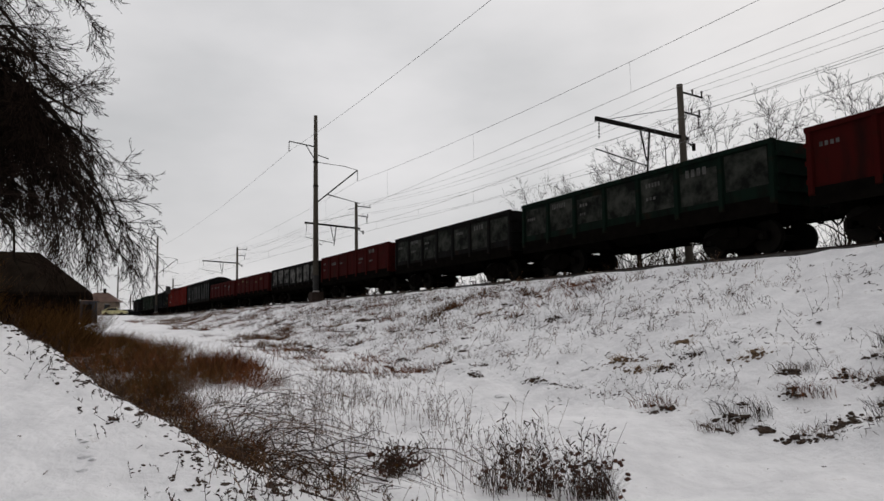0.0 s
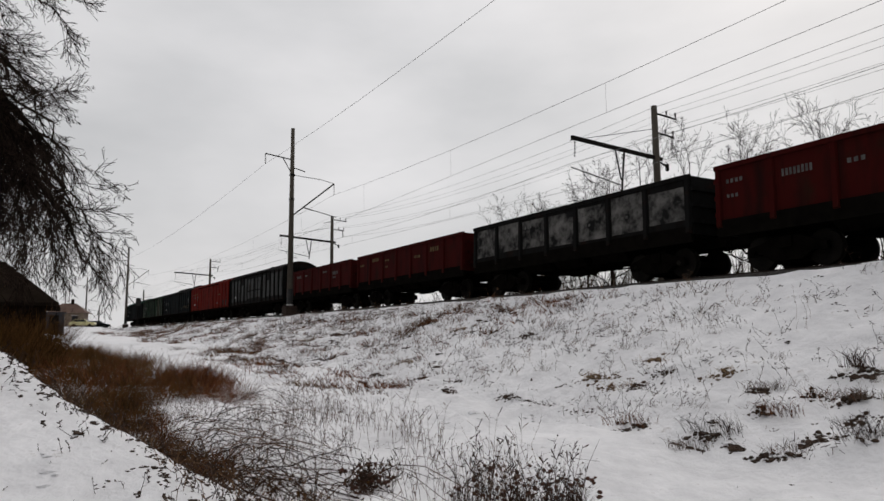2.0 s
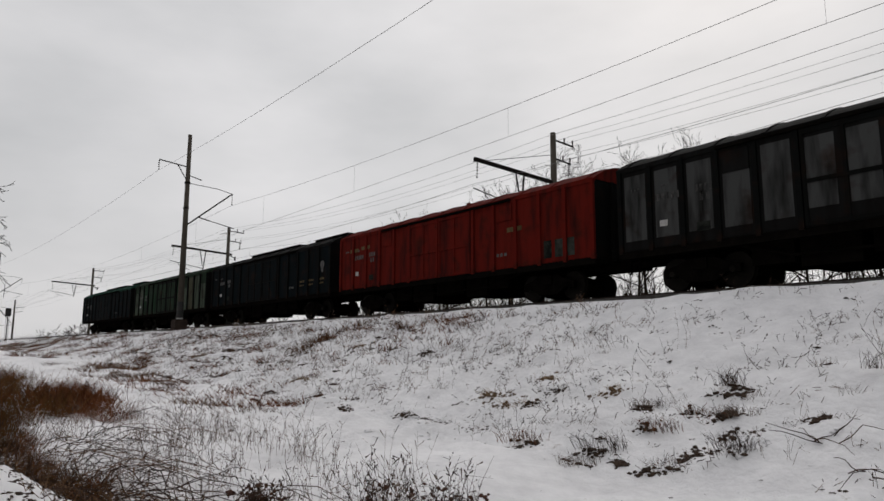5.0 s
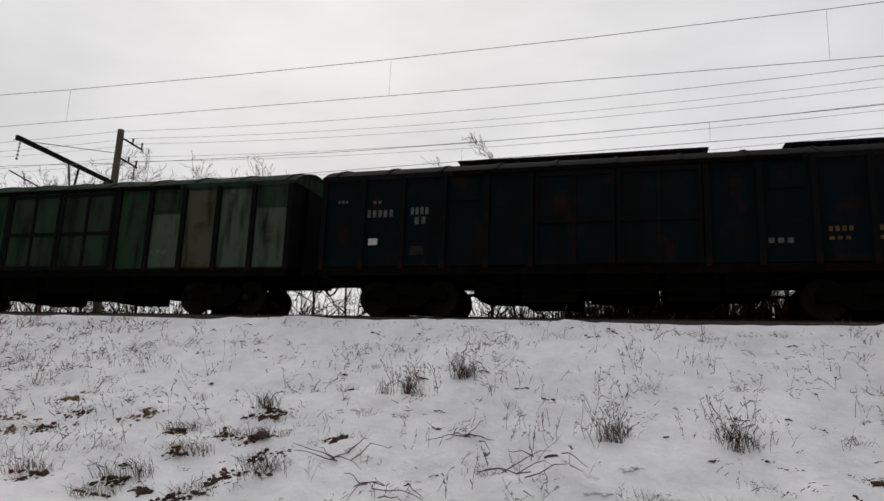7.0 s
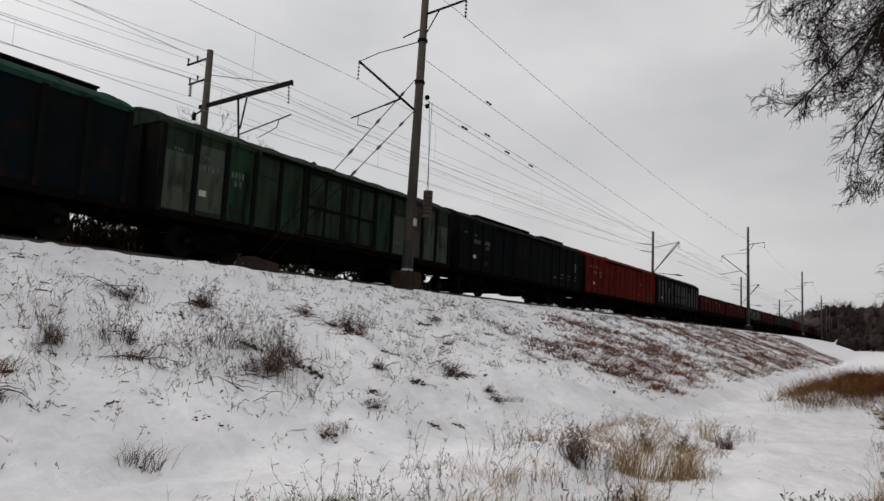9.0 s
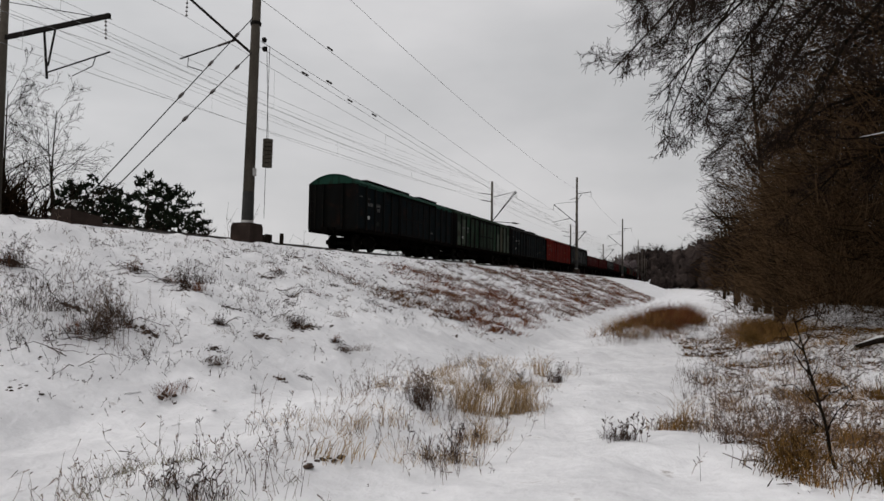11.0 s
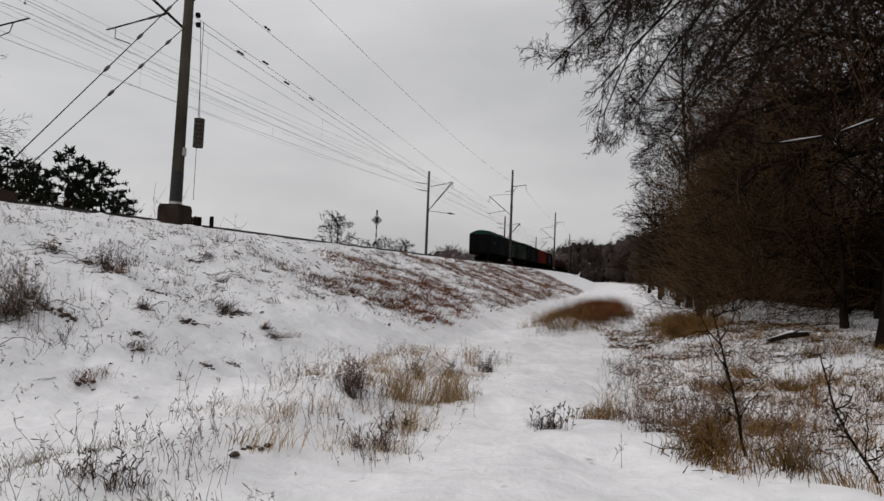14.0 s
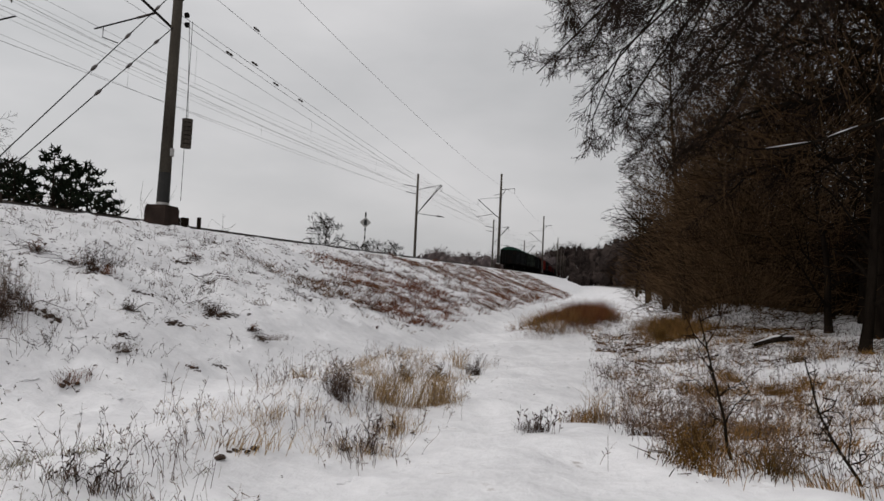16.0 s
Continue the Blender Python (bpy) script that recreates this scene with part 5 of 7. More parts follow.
stout = tree_meshes(47, 9, 0.22, 20, [(7, 0.5, 0.6), (5, 0.55, 0.6)], first=0.1, spread=1.0, limb_len=0.55)
FINEST[0] = 0.005
for x, y, s in ((113, 43, 1.12), (190, 58, 1.1), (226, 61, 1.25), (212, 60, 0.9), (205, 66, 1.1)):
    tree_thing(stout, x, y, "round-headed bare tree standing in the field beyond the line", "field trees", z=0.6, turn=x, size=s)
scrub("lineside_brush", "brown brush and saplings beyond the tracks", [(rng.uniform(-60, 55), rng.uniform(31, 47), rng.uniform(0.8, 1.4)) for _ in range(250)], 33, TWIG, 2.0, 5.0, 8, 0.02)
scrub("thin_track_brush", "thin dark saplings beyond the far track", [(x, row_y(x, rng.uniform(12.2, 16.0)), rng.uniform(0.8, 1.3)) for x in [rng.uniform(-48, -2) for _ in range(150)]], 35, DARKTWIG, 1.6, 3.0, 7, 0.03)
scrub("track_brush", "dense brown brush close beyond the far track", [(x, row_y(x, rng.uniform(12.2, 15.0)), rng.uniform(0.85, 1.25)) for x in [rng.uniform(-3, 24) for _ in range(270)]], 34, DARKTWIG, 1.6, 3.2, 11, 0.05)


def pine(seed, x, y, height, z):
    rng = random.Random(seed)
    t = thing("pine_tree", Matrix.Translation((x, y, z)), "dark green pine tree beyond the railway line", "tree", "pines beyond the line")
    a, c = Build(), Build()
    a.tube([(0, 0, -0.3), (0.1, 0, height * 0.5), (0.05, 0.1, height)], [0.17, 0.11, 0.03], 7, cap=False)
    for k in range(34):
        u = 0.15 + 0.85 * k / 33
        az = 2.4 * k
        l = height * 0.42 * (1.1 - u * 0.8) * rng.uniform(0.6, 1.2)
        p = Vector((0.05, 0, height * u))
        d = Vector((math.cos(az), math.sin(az), rng.uniform(0.0, 0.35)))
        q = p + d * l
        a.tube([p, q], [0.035, 0.012], 4, cap=False)
        for _ in range(13):
            w = p.lerp(q, rng.uniform(0.35, 1.08)) + Vector((rng.gauss(0, .16), rng.gauss(0, .16), rng.gauss(0.05, .1)))
            for _ in range(3):
                e = w + turned(Vector((0, 0, 0.5)), rng, 0.8) * rng.uniform(0.2, 0.42)
                c.tube([w, e], [0.085, 0.014], 3, cap=False)
    part("trunk", a, BARK, t)
    part("needle_foliage", c, NEEDLE, t)


for i, (x, y, h) in enumerate(((44.0, 38.5, 9.0), (47.0, 39.5, 8.6), (49.5, 40, 8.8), (52.5, 40.5, 6.6), (41.5, 39.5, 7.4), (46, 43, 8.0), (55, 42, 5.0), (38.5, 40.5, 7.6), (42.5, 42.5, 8.6), (50.5, 43, 7.4))):
    pine(60 + i, x, y, h, 0.4)


# ---- weeds and grass ----
def stalk(b, rng, x, y, z, h, r, lean=0.18, twigs=3, heads=False):
    """A dead stem, bent here and there, with short side twigs and withered leaves."""
    d = Vector((rng.gauss(0, lean), rng.gauss(0, lean), 1)).normalized()
    pts = [Vector((x, y, z - 0.04))]
    for _ in range(3):
        pts.append(pts[-1] + d * h / 3)
        d = turned(d, rng, 0.24)
    if rng.random() < 0.3:
        pts[3] = pts[2] + Vector((d.x + rng.gauss(0, 0.5), d.y + rng.gauss(0, 0.5), rng.uniform(-0.7, 0.1))).normalized() * h * 0.3
    b.tube(pts, [r, r * 0.85, r * 0.65, r * 0.35], 3, cap=False)
    for _ in range(twigs):
        u = rng.uniform(0.6, 2.98)
        w = pts[int(u)].lerp(pts[int(u) + 1], u % 1)
        e = (Vector((0, 0, 0.7)) + Vector((rng.gauss(0, 0.7), rng.gauss(0, 0.7), rng.gauss(0, 0.35)))).normalized()
        f = w + e * h * rng.uniform(0.04, 0.16)
        if rng.random() < 0.45:
            b.tube([w, f, f + e * r * 5], [r * 0.5, r * 1.9, r * 0.5], 3, cap=False)
        else:
            b.tube([w, f], [r * 0.55, r * 0.3], 3, cap=False)
        if heads and rng.random() < 0.6:
            b.blob(f, r * rng.uniform(1.5, 3.0), rng)


def blades(b, rng, x, y, z, n, h, spread, r=0.004, bias=(0, 0), simple=False, wide=0.06):
    """A tuft of arching grass blades."""
    for _ in range(n):
        a = rng.uniform(0, 6.3)
        l = h * rng.uniform(0.5, 1.15)
        d = Vector((math.cos(a) * spread * rng.random() + bias[0], math.sin(a) * spread * rng.random() + bias[1], 1)).normalized()
        p = Vector((x + rng.gauss(0, wide), y + rng.gauss(0, wide), z - 0.03))
        q = p + d * l * 0.6
        e = q + (d + Vector((math.cos(a), math.sin(a), -0.55)) * spread).normalized() * l * 0.4
        if simple:
            b.tube([p, e], [r * 1.6, r * 0.6], 3, cap=False)
        else:
            b.tube([p, q, e], [r, r * 0.8, r * 0.3], 3, cap=False)


def gz(x, y):
    return ground_z(x, y)


def weed_bush(x, y, h, w, seed, mat, label, stalks=22, heads=True, tuft=True, name="weed_bush"):
    """A single dead bush: branched stalks with seed heads over a mat of old grass."""
    rng = random.Random(seed)
    t = thing(name, Matrix.Translation((x, y, gz(x, y))), label, "weed", "dead weed bushes")
    b = Build()
    for _ in range(stalks):
        stalk(b, rng, rng.gauss(0, w * 0.3), rng.gauss(0, w * 0.3), 0, h * rng.uniform(0.5, 1.1), 0.004, 0.22, 7, heads)
    tagged(part("dead_growth", b, mat, t), kind="stuff")
    if name == "burdock":
        for _ in range(46):
            c = (rng.gauss(0, w * 0.42), rng.gauss(0, w * 0.42), h * rng.uniform(0.03, 0.5))
            part("curled_leaf", Build().blob(c, rng.uniform(0.012, 0.032), rng, 0.8), LEAF, t)
    if tuft:
        b = Build()
        for _ in range(4):
            blades(b, rng, rng.gauss(0, w * 0.3), rng.gauss(0, w * 0.3), 0, 30, h * 0.45, 0.6, 0.0028)
        tagged(part("old_grass", b, DARKWEED if mat is not STRAW else STRAW, t), kind="stuff")
    return t


def grass_tuft(x, y, h, seed, mat, label, n=70, bias=(0, -0.35), earth=True):
    rng = random.Random(seed)
    t = thing("grass_tuft", Matrix.Translation((x, y, gz(x, y))), label, "grass tuft", "grass tufts in the snow")
    b = Build()
    for _ in range(3):
        blades(b, rng, rng.gauss(0, 0.14), rng.gauss(0, 0.1), 0, n // 2, h, 0.55, 0.0034, bias, False, 0.1)
    tagged(part("leafage", b, mat, t), kind="stuff")
    if earth:
        b = Build()
        for k in range(9):
            b.blob((rng.gauss(0, 0.11), -0.05 + rng.gauss(0, 0.05), -0.015), rng.uniform(0.02, 0.055), rng, 0.5)
        tagged(part("earth_clod", b, EARTH, t, "bare dark earth under the tuft"), "bare dark earth under the tuft", kind="stuff")
    return t


def earth_scar(x, y, w, seed, mat, label, ang=0.25, grass=0.16, pale=False):
    """A ragged bite of bare earth in the snow, with dead grass over its upper edge."""
    rng = random.Random(seed)
    z0 = gz(x, y)
    t = thing("earth_scar", Matrix.Translation((x, y, z0)), label, "bare earth", "bare patches in the snow")
    b = Build()
    n = int(20 + 85 * w)
    for _ in range(n):
        u = rng.gauss(0, 0.42) * w
        k = max(0.15, 1 - abs(u) / w)
        px, py = u * math.cos(ang) + rng.gauss(0, 0.02), u * math.sin(ang) + rng.gauss(0, 0.07) * k
        b.blob((px, py, gz(x + px, y + py) - z0 - 0.014), rng.uniform(0.016, 0.05) * (0.55 + 0.6 * k) * (1 + 0.5 * max(0.0, w - 0.8)), rng, 0.7)
    tagged(part("earth", b, mat, t), kind="stuff")
    b = Build()
    for _ in range(int(3 + 7 * w)):
        u = rng.gauss(0, 0.4) * w
        px, py = u * math.cos(ang), u * math.sin(ang) + abs(rng.gauss(0.05, 0.06))
        blades(b, rng, px, py, gz(x + px, y + py) - z0, 8, grass * rng.uniform(0.4, 1.2), 0.9, 0.0018, (0.1, -0.7), True, 0.05)
    tagged(part("dead_grass", b, STRAW if pale else (DARKWEED, RUSSET, WEED)[seed % 3], t), kind="stuff")
    return t


DARK_SCARS = ((-6.76, 9.09, 0.35), (-6.63, 7.82, 0.45), (-7.97, 7.68, 0.4), (-7.01, 7.64, 0.3), (-5.86, 9.18, 0.75), (-5.4, 8.99, 0.45), (-5.65, 9.69, 0.65), (-5.64, 7.71, 0.5), (-5.42, 8.0, 0.55), (-5.27, 8.24, 0.55), (-5.11, 8.69, 0.6), (-9.17, 8.9, 0.5), (-8.88, 9.27, 0.4), (-15.0, 10.71, 0.7), (-6.53, 8.58, 0.3), (-11.74, 7.87, 0.45), (-10.76, 7.94, 0.45), (-9.51, 8.06, 0.6), (-4.26, 9.14, 0.5), (-6.17, 7.7, 0.2), (-28.3, 10.08, 1.9), (-27.5, 8.85, 1.8), (-23.8, 8.34, 1.6), (-17.45, 7.1, 0.7), (-16.35, 7.54, 0.7), (-16.1, 8.14, 0.9), (-13.6, 7.57, 0.35), (-14.3, 8.07, 0.35), (-36.3, 7.4, 1.7), (-36.9, 9.34, 2.2), (-46.7, 5.9, 2.4), (-26.3, 7.15, 1.3), (-18.4, 7.92, 0.7),
              (12.66, 9.83, 0.8), (10.78, 7.73, 0.3), (10.18, 8.73, 0.35), (8.6, 7.05, 0.2), (11.9, 6.53, 0.2), (11.0, 6.58, 0.22), (28.6, 11.06, 0.7), (18.0, 8.07, 0.3), (21.7, 7.11, 0.35), (12.4, 7.83, 0.3), (13.14, 9.14, 0.35), (14.0, 7.95, 0.75), (14.3, 7.75, 0.4), (13.98, 6.68, 0.5), (2.5, 9.08, 0.2), (8.64, 11.09, 0.6), (9.2, 9.6, 0.4), (9.9, 9.0, 0.35), (16.9, 10.6, 0.4), (19.6, 9.9, 0.4), (20.3, 11.2, 0.4), (23.5, 9.6, 0.5), (15.6, 9.0, 0.3), (17.2, 9.2, 0.3))
for i, (x, y, w) in enumerate(DARK_SCARS):
    earth_scar(x, y, w, 500 + i, EARTH, "dark bare earth with dead grass in the snowy slope", 0.45 if -6 < x < -5 and y < 8.8 else 0.3 if x < 0 else -0.35)
TAN_SCARS = ((-10.1, 8.87, 0.8), (-9.6, 8.75, 0.6), (-9.43, 9.66, 0.5), (-7.8, 9.35, 0.5), (-18.07, 8.56, 0.9), (-19.26, 11.11, 1.0), (-63.9, 5.6, 2.6), (-30.5, 9.4, 1.6), (-33.0, 7.6, 1.5))
for i, (x, y, w) in enumerate(TAN_SCARS):
    earth_scar(x, y, w, 570 + i * 3, TANEARTH, "tan patch of sandy earth and flattened grass in the snow", 0.25, 0.2, True)
TUFTS_A = ((-6.84, 9.18), (-8.09, 7.81), (-6.67, 7.89), (-5.45, 7.89), (-5.83, 9.17), (-5.74, 9.86), (-6.75, 7.6), (-6.3, 8.62), (-4.9, 8.3), (-5.2, 9.0), (4.6, 9.34), (14.18, 8.04), (14.0, 6.74), (8.66, 7.1), (5.33, 7.31), (10.28, 7.48), (12.79, 9.88))
for i, (x, y) in enumerate(TUFTS_A):
    grass_tuft(x, y, 0.2 + 0.07 * (i % 3), 100 + i, (WEED, RUSSET, DARKWEED)[i % 3], "small dead grass tuft on bare earth in the snow", 54)
BUSHES = ((-0.49, 9.79, 0.75), (1.11, 9.59, 0.7), (-3.65, 10.63, 0.7), (-2.93, 11.31, 0.75), (4.64, 11.22, 0.75), (8.13, 11.66, 0.5), (9.29, 8.99, 0.8), (12.99, 10.1, 0.6), (9.12, 8.91, 0.8), (6.91, 10.17, 0.8), (5.72, 10.15, 0.8), (9.45, 11.26, 0.7), (9.9, 9.4, 0.75), (8.6, 9.6, 0.75))
for i, (x, y, h) in enumerate(BUSHES):
    weed_bush(x, y, h, 0.5, 140 + i, (WEED, DARKWEED)[i % 2], "dead grey-brown weed bush on the snowy slope", 18 + (i * 7) % 10, i % 3 == 0)
TAN = ((10.39, 2.34, 0.75), (9.9, 2.7, 0.7), (8.08, 1.94, 0.4), (7.33, 3.14, 0.3), (5.85, 3.05, 0.3), (10.44, -0.43, 0.6), (15.35, 2.51, 0.6), (10.8, 2.0, 0.6))
for i, (x, y, h) in enumerate(TAN):
    grass_tuft(x, y, h, 170 + i, STRAW, "tuft of tall straw-coloured grass on the bank", 120 if h > 0.65 else 44, (0.3, -0.15 + 0.1 * (i % 4)), i % 2 == 0)
for i, (x, y, h) in enumerate(((9.01, 3.12, 0.7), (7.17, 2.19, 0.55), (7.79, 0.28, 0.35), (7.96, -0.82, 0.3), (14.45, 1.99, 0.6), (4.56, 3.46, 0.4), (9.6, 3.3, 0.7), (12.2, 3.0, 0.6), (13.5, 2.6, 0.5))):
    weed_bush(x, y, h, 0.42, 190 + i, DARKWEED if i % 3 else WEED, "dark dead weed on the low bank", 16, i % 2 == 0)
rng = random.Random(209)
for i, (x, y, h) in enumerate(((7.4, -1.34, 0.32), (6.6, -0.9, 0.3), (6.9, -1.75, 0.32), (6.5, -1.9, 0.26), (9.4, -2.4, 0.3), (11.0, -3.65, 0.4), (12.4, -3.4, 0.36), (12.75, -2.8, 0.36), (13.8, -2.37, 0.36), (8.0, -2.3, 0.26), (10.3, -0.47, 0.34), (16.8, -5.4, 0.45), (21.6, -5.8, 0.5), (10.6, -2.1, 0.26), (15.2, -3.4, 0.36), (27.0, -3.4, 0.7), (29.5, -4.2, 0.8), (32.6, -4.9, 0.9))):
    for k in range(3 if x < 25 else 5):
        grass_tuft(x + rng.gauss(0, 0.3 + 0.012 * x), y + rng.gauss(0, 0.16 + 0.01 * x), h * rng.uniform(0.6, 1.1), 210 + i * 6 + k, (TANGRASS, OLIVEGRASS)[(i + k) % 3 == 0], "low clump of tan dead grass by the path", 60, (rng.gauss(0, 0.25), rng.gauss(0, 0.25)), False)
    if i % 3 == 0:
        weed_bush(x + rng.gauss(0, 0.4), y + rng.gauss(0, 0.3), 0.55, 0.8, 330 + i, WEED, "thin grey-brown dead stems by the path", 11, False, False)
for i, (x, y, h) in enumerate(((40.7, -1.0, 1.0), (35.0, -0.5, 0.7), (38.0, -0.8, 0.9), (36.5, -0.6, 0.8))):
    weed_bush(x, y, h, 1.2, 360 + i, RUSSET, "russet dead bush by the path", 22, False, True)
for i, (x, y, h) in enumerate(((-5.56, 3.87, 0.8), (-5.2, 4.1, 0.75), (-6.9, 2.85, 0.45), (-7.2, 2.94, 0.45), (-5.9, 3.7, 0.75))):
    weed_bush(x, y, h, 0.4, 260 + i, DARKWEED, "dead burdock with dark curled leaves in the snow", 20, True, True, "burdock")


def sapling(x, y, seed, h, lean, label):
    rng = random.Random(seed)
    t = thing("sapling", Matrix.Translation((x, y, gz(x, y))), label, "sapling")
    a, c = Build(), Build()
    d = Vector((*lean, 1)).normalized()
    pts = [Vector((0, 0, -0.1)) + d * h * i / 6 + Vector((rng.gauss(0, .02), rng.gauss(0, .02), 0)) for i in range(7)]
    a.tube(pts, [0.018 * (1 - 0.12 * i) for i in range(7)], 6, cap=False)
    for k in range(9):
        i = 1 + k % 5
        side = Vector((rng.gauss(0, 1), rng.gauss(0, 1), 0.4)).normalized()
        grow(c, c, rng, pts[i].lerp(pts[i + 1], rng.random()), (d * 0.5 + side).normalized(), h * rng.uniform(0.18, 0.35), 0.010, 1, [None, (3, 0.4, 0.8), (2, 0.5, 0.8)], 0.0)
    part("stem", a, BARK, t)
    part("twig_crown", c, TWIG, t)


sapling(7.01, -1.57, 300, 1.5, (0.0, 0.22), "thin bare sapling leaning over the path side")
sapling(6.6, -2.6, 301, 1.2, (0.0, 0.5), "thin bare sapling leaning over the path side")


def fallen_log():
    """A broken branch on the snow, with a line of snow along its top."""
    p, q = Vector((20.9, -5.15, gz(20.9, -5.15) + 0.12)), Vector((20.5, -6.1, gz(20.5, -6.1) + 0.28))
    m = p.lerp(q, 0.55) + Vector((0.05, 0, 0.05))
    t = thing("fallen_branch", Matrix(), "broken dark branch with snow along its top", "branch")
    part("wood", Build().tube([p, m, q], [0.05, 0.085, 0.06], 8).tube([m, m + Vector((-0.3, -0.25, 0.22))], [0.035, 0.012], 5), BARK, t, smooth=True)
    part("snow_cap", Build().tube([p + Vector((0, 0, 0.05)), m + Vector((0, 0, 0.085)), q + Vector((0, 0, 0.06))], [0.01, 0.05, 0.02], 6), SNOW, t, smooth=True)


fallen_log()


def fallen(x, y, seed, label, span=1.2, n=14):
    """Broken stalks lying on the snow."""
    rng = random.Random(seed)
    b = Build()
    for _ in range(n):
        a = rng.gauss(0, 0.7) + (math.pi if rng.random() < 0.5 else 0)
        px, py = rng.gauss(0, span * 0.2), rng.gauss(0, span * 0.12)
        l = span * rng.uniform(0.3, 0.9)
        pts = []
        for i in range(5):
            u = i / 4
            qx, qy = px + math.cos(a) * l * u, py + math.sin(a) * l * u * 0.6
            pts.append((qx, qy, gz(x + qx, y + qy) - gz(x, y) + 0.03 + 0.09 * span * math.sin(u * 2.6) * rng.uniform(0.2, 1)))
        b.tube(pts, [0.008, 0.0075, 0.006, 0.005, 0.003], 3, cap=False)
    t = part("fallen_stalks", b, DARKWEED, m=Matrix.Translation((x, y, gz(x, y))))
    return tagged(t, label, "dead stalks", kind="stuff")


for i, (x, y, s) in enumerate(((-3.97, 8.76, 1.0), (-1.46, 8.88, 1.1), (-3.16, 8.03, 0.9), (-2.42, 9.42, 0.7), (-8.74, 1.7, 2.4), (-7.6, 1.9, 2.0), (-8.0, 2.2, 2.4), (-9.6, 1.5, 2.0), (-6.9, 2.1, 1.6), (-10.5, 1.5, 1.8), (-7.0, 1.5, 1.4), (7.9, 8.4, 0.9))):
    fallen(x, y, 310 + i, "broken dead stalks lying on the snow", s, 7 if s < 1.5 else 11)


rng = random.Random(350)
for i, (x, y, s) in enumerate(((12.5, 10.5, 1.1), (12.7, 10.1, 0.9), (12.3, 11.2, 0.9), (14.25, 8.4, 0.7), (14.1, 6.8, 0.5), (12.1, 8.4, 0.6), (9.5, 11.3, 1.0), (7.9, 11.9, 0.9), (6.9, 9.6, 0.9), (9.8, 9.2, 1.2), (8.8, 8.9, 0.8), (4.3, 8.7, 0.6), (19.7, 8.5, 0.9), (16.5, 9.6, 0.9), (17.8, 10.8, 0.9))):
    fallen(x, y, 351 + i, "tangle of dark dead stalks lying on the snowy slope", s, 9)
    weed_bush(x + rng.gauss(0, 0.12), y + rng.gauss(0, 0.12), 0.24 + 0.2 * s * rng.random(), 0.3 * s, 371 + i, DARKWEED if i % 2 else RUSSET, "small broken dead weed with dark leaves on the slope", 9, i % 2 == 0)


def meadow(name, label, spots, seed, mat, kind):
    """One carpet of uncountable stems or blades; spots are (x, y, height)."""
    rng = random.Random(seed)
    b = Build()
    for x, y, h in spots:
        z = gz(x, y)
        if kind == "stems":
            for _ in range(rng.randint(1, 4)):
                stalk(b, rng, x + rng.gauss(0, 0.12), y + rng.gauss(0, 0.12), z, h * rng.uniform(0.5, 1.2), 0.0027, 0.24, rng.randint(2, 7), rng.random() < 0.12)
        elif kind == "bent":
            for _ in range(rng.randint(2, 5)):
                stalk(b, rng, x + rng.gauss(0, 0.15), y + rng.gauss(0, 0.15), z, h * rng.uniform(0.5, 1.2), 0.0036, 0.55, rng.randint(3, 7), rng.random() < 0.2)
        elif kind == "mat":
            # flattened growth lying down the slope
            for _ in range(rng.randint(6, 12)):
                px, py = x + rng.gauss(0, h * 0.7), y + rng.gauss(0, h * 0.5)
                a, l = rng.uniform(0, 6.3), h * rng.uniform(0.2, 0.6)
                qx, qy = px + math.cos(a) * l, py + math.sin(a) * l
                r = 0.003 + 0.00024 * abs(x)
                b.tube([(px, py, gz(px, py) + 0.01), (qx, qy, gz(qx, qy) + rng.uniform(0.02, 0.9) * l)], [r * 1.3, r * 0.6], 3, cap=False)
        elif kind == "tussock":
            blades(b, rng, x, y, z, rng.randint(6, 10), h, 0.9, 0.0055, (0.15, -0.35), True, 0.16)
        elif kind == "clods":
            # a ragged streak of small lumps
            a, n = rng.gauss(0, 0.35), rng.randint(3, 8)
            for i in range(n):
                u = (i - n / 2) * h * 0.5
                qx, qy = x + math.cos(a) * u + rng.gauss(0, h * 0.15), y + math.sin(a) * u + rng.gauss(0, h * 0.25)
                b.blob((qx, qy, gz(qx, qy) - h * 0.1), h * rng.uniform(0.18, 0.6), rng, 0.45)
        else:
            near = (x * x + y * y) ** 0.5 < 17
            blades(b, rng, x, y, z, rng.randint(22, 40) if near else rng.randint(14, 24), h, 0.7, 0.0015 if near else 0.0038, simple=True, wide=0.11 if near else 0.2)
    ob = part(name, b, mat)
    return tagged(ob, label, "weeds", kind="stuff")


def scatter(seed, n, x0, x1, o0, o1, h0, h1, clump=0.0, freq=0.25, along_track=True):
    """Random spots in a strip; clump keeps those where a broad noise is high."""
    rng = random.Random(seed)
    out = []
    while len(out) < n:
        x, o = rng.uniform(x0, x1), rng.uniform(o0, o1)
        y = row_y(x, o) if along_track else o
        if clump and noise.noise((x * freq, y * freq, seed * 1.7)) < clump * (rng.random() * 1.2 - 0.5):
            continue
        if (x * x + y * y) ** 0.5 < 2.6:
            continue
        out.append((x, y, rng.uniform(h0, h1)))
    return out


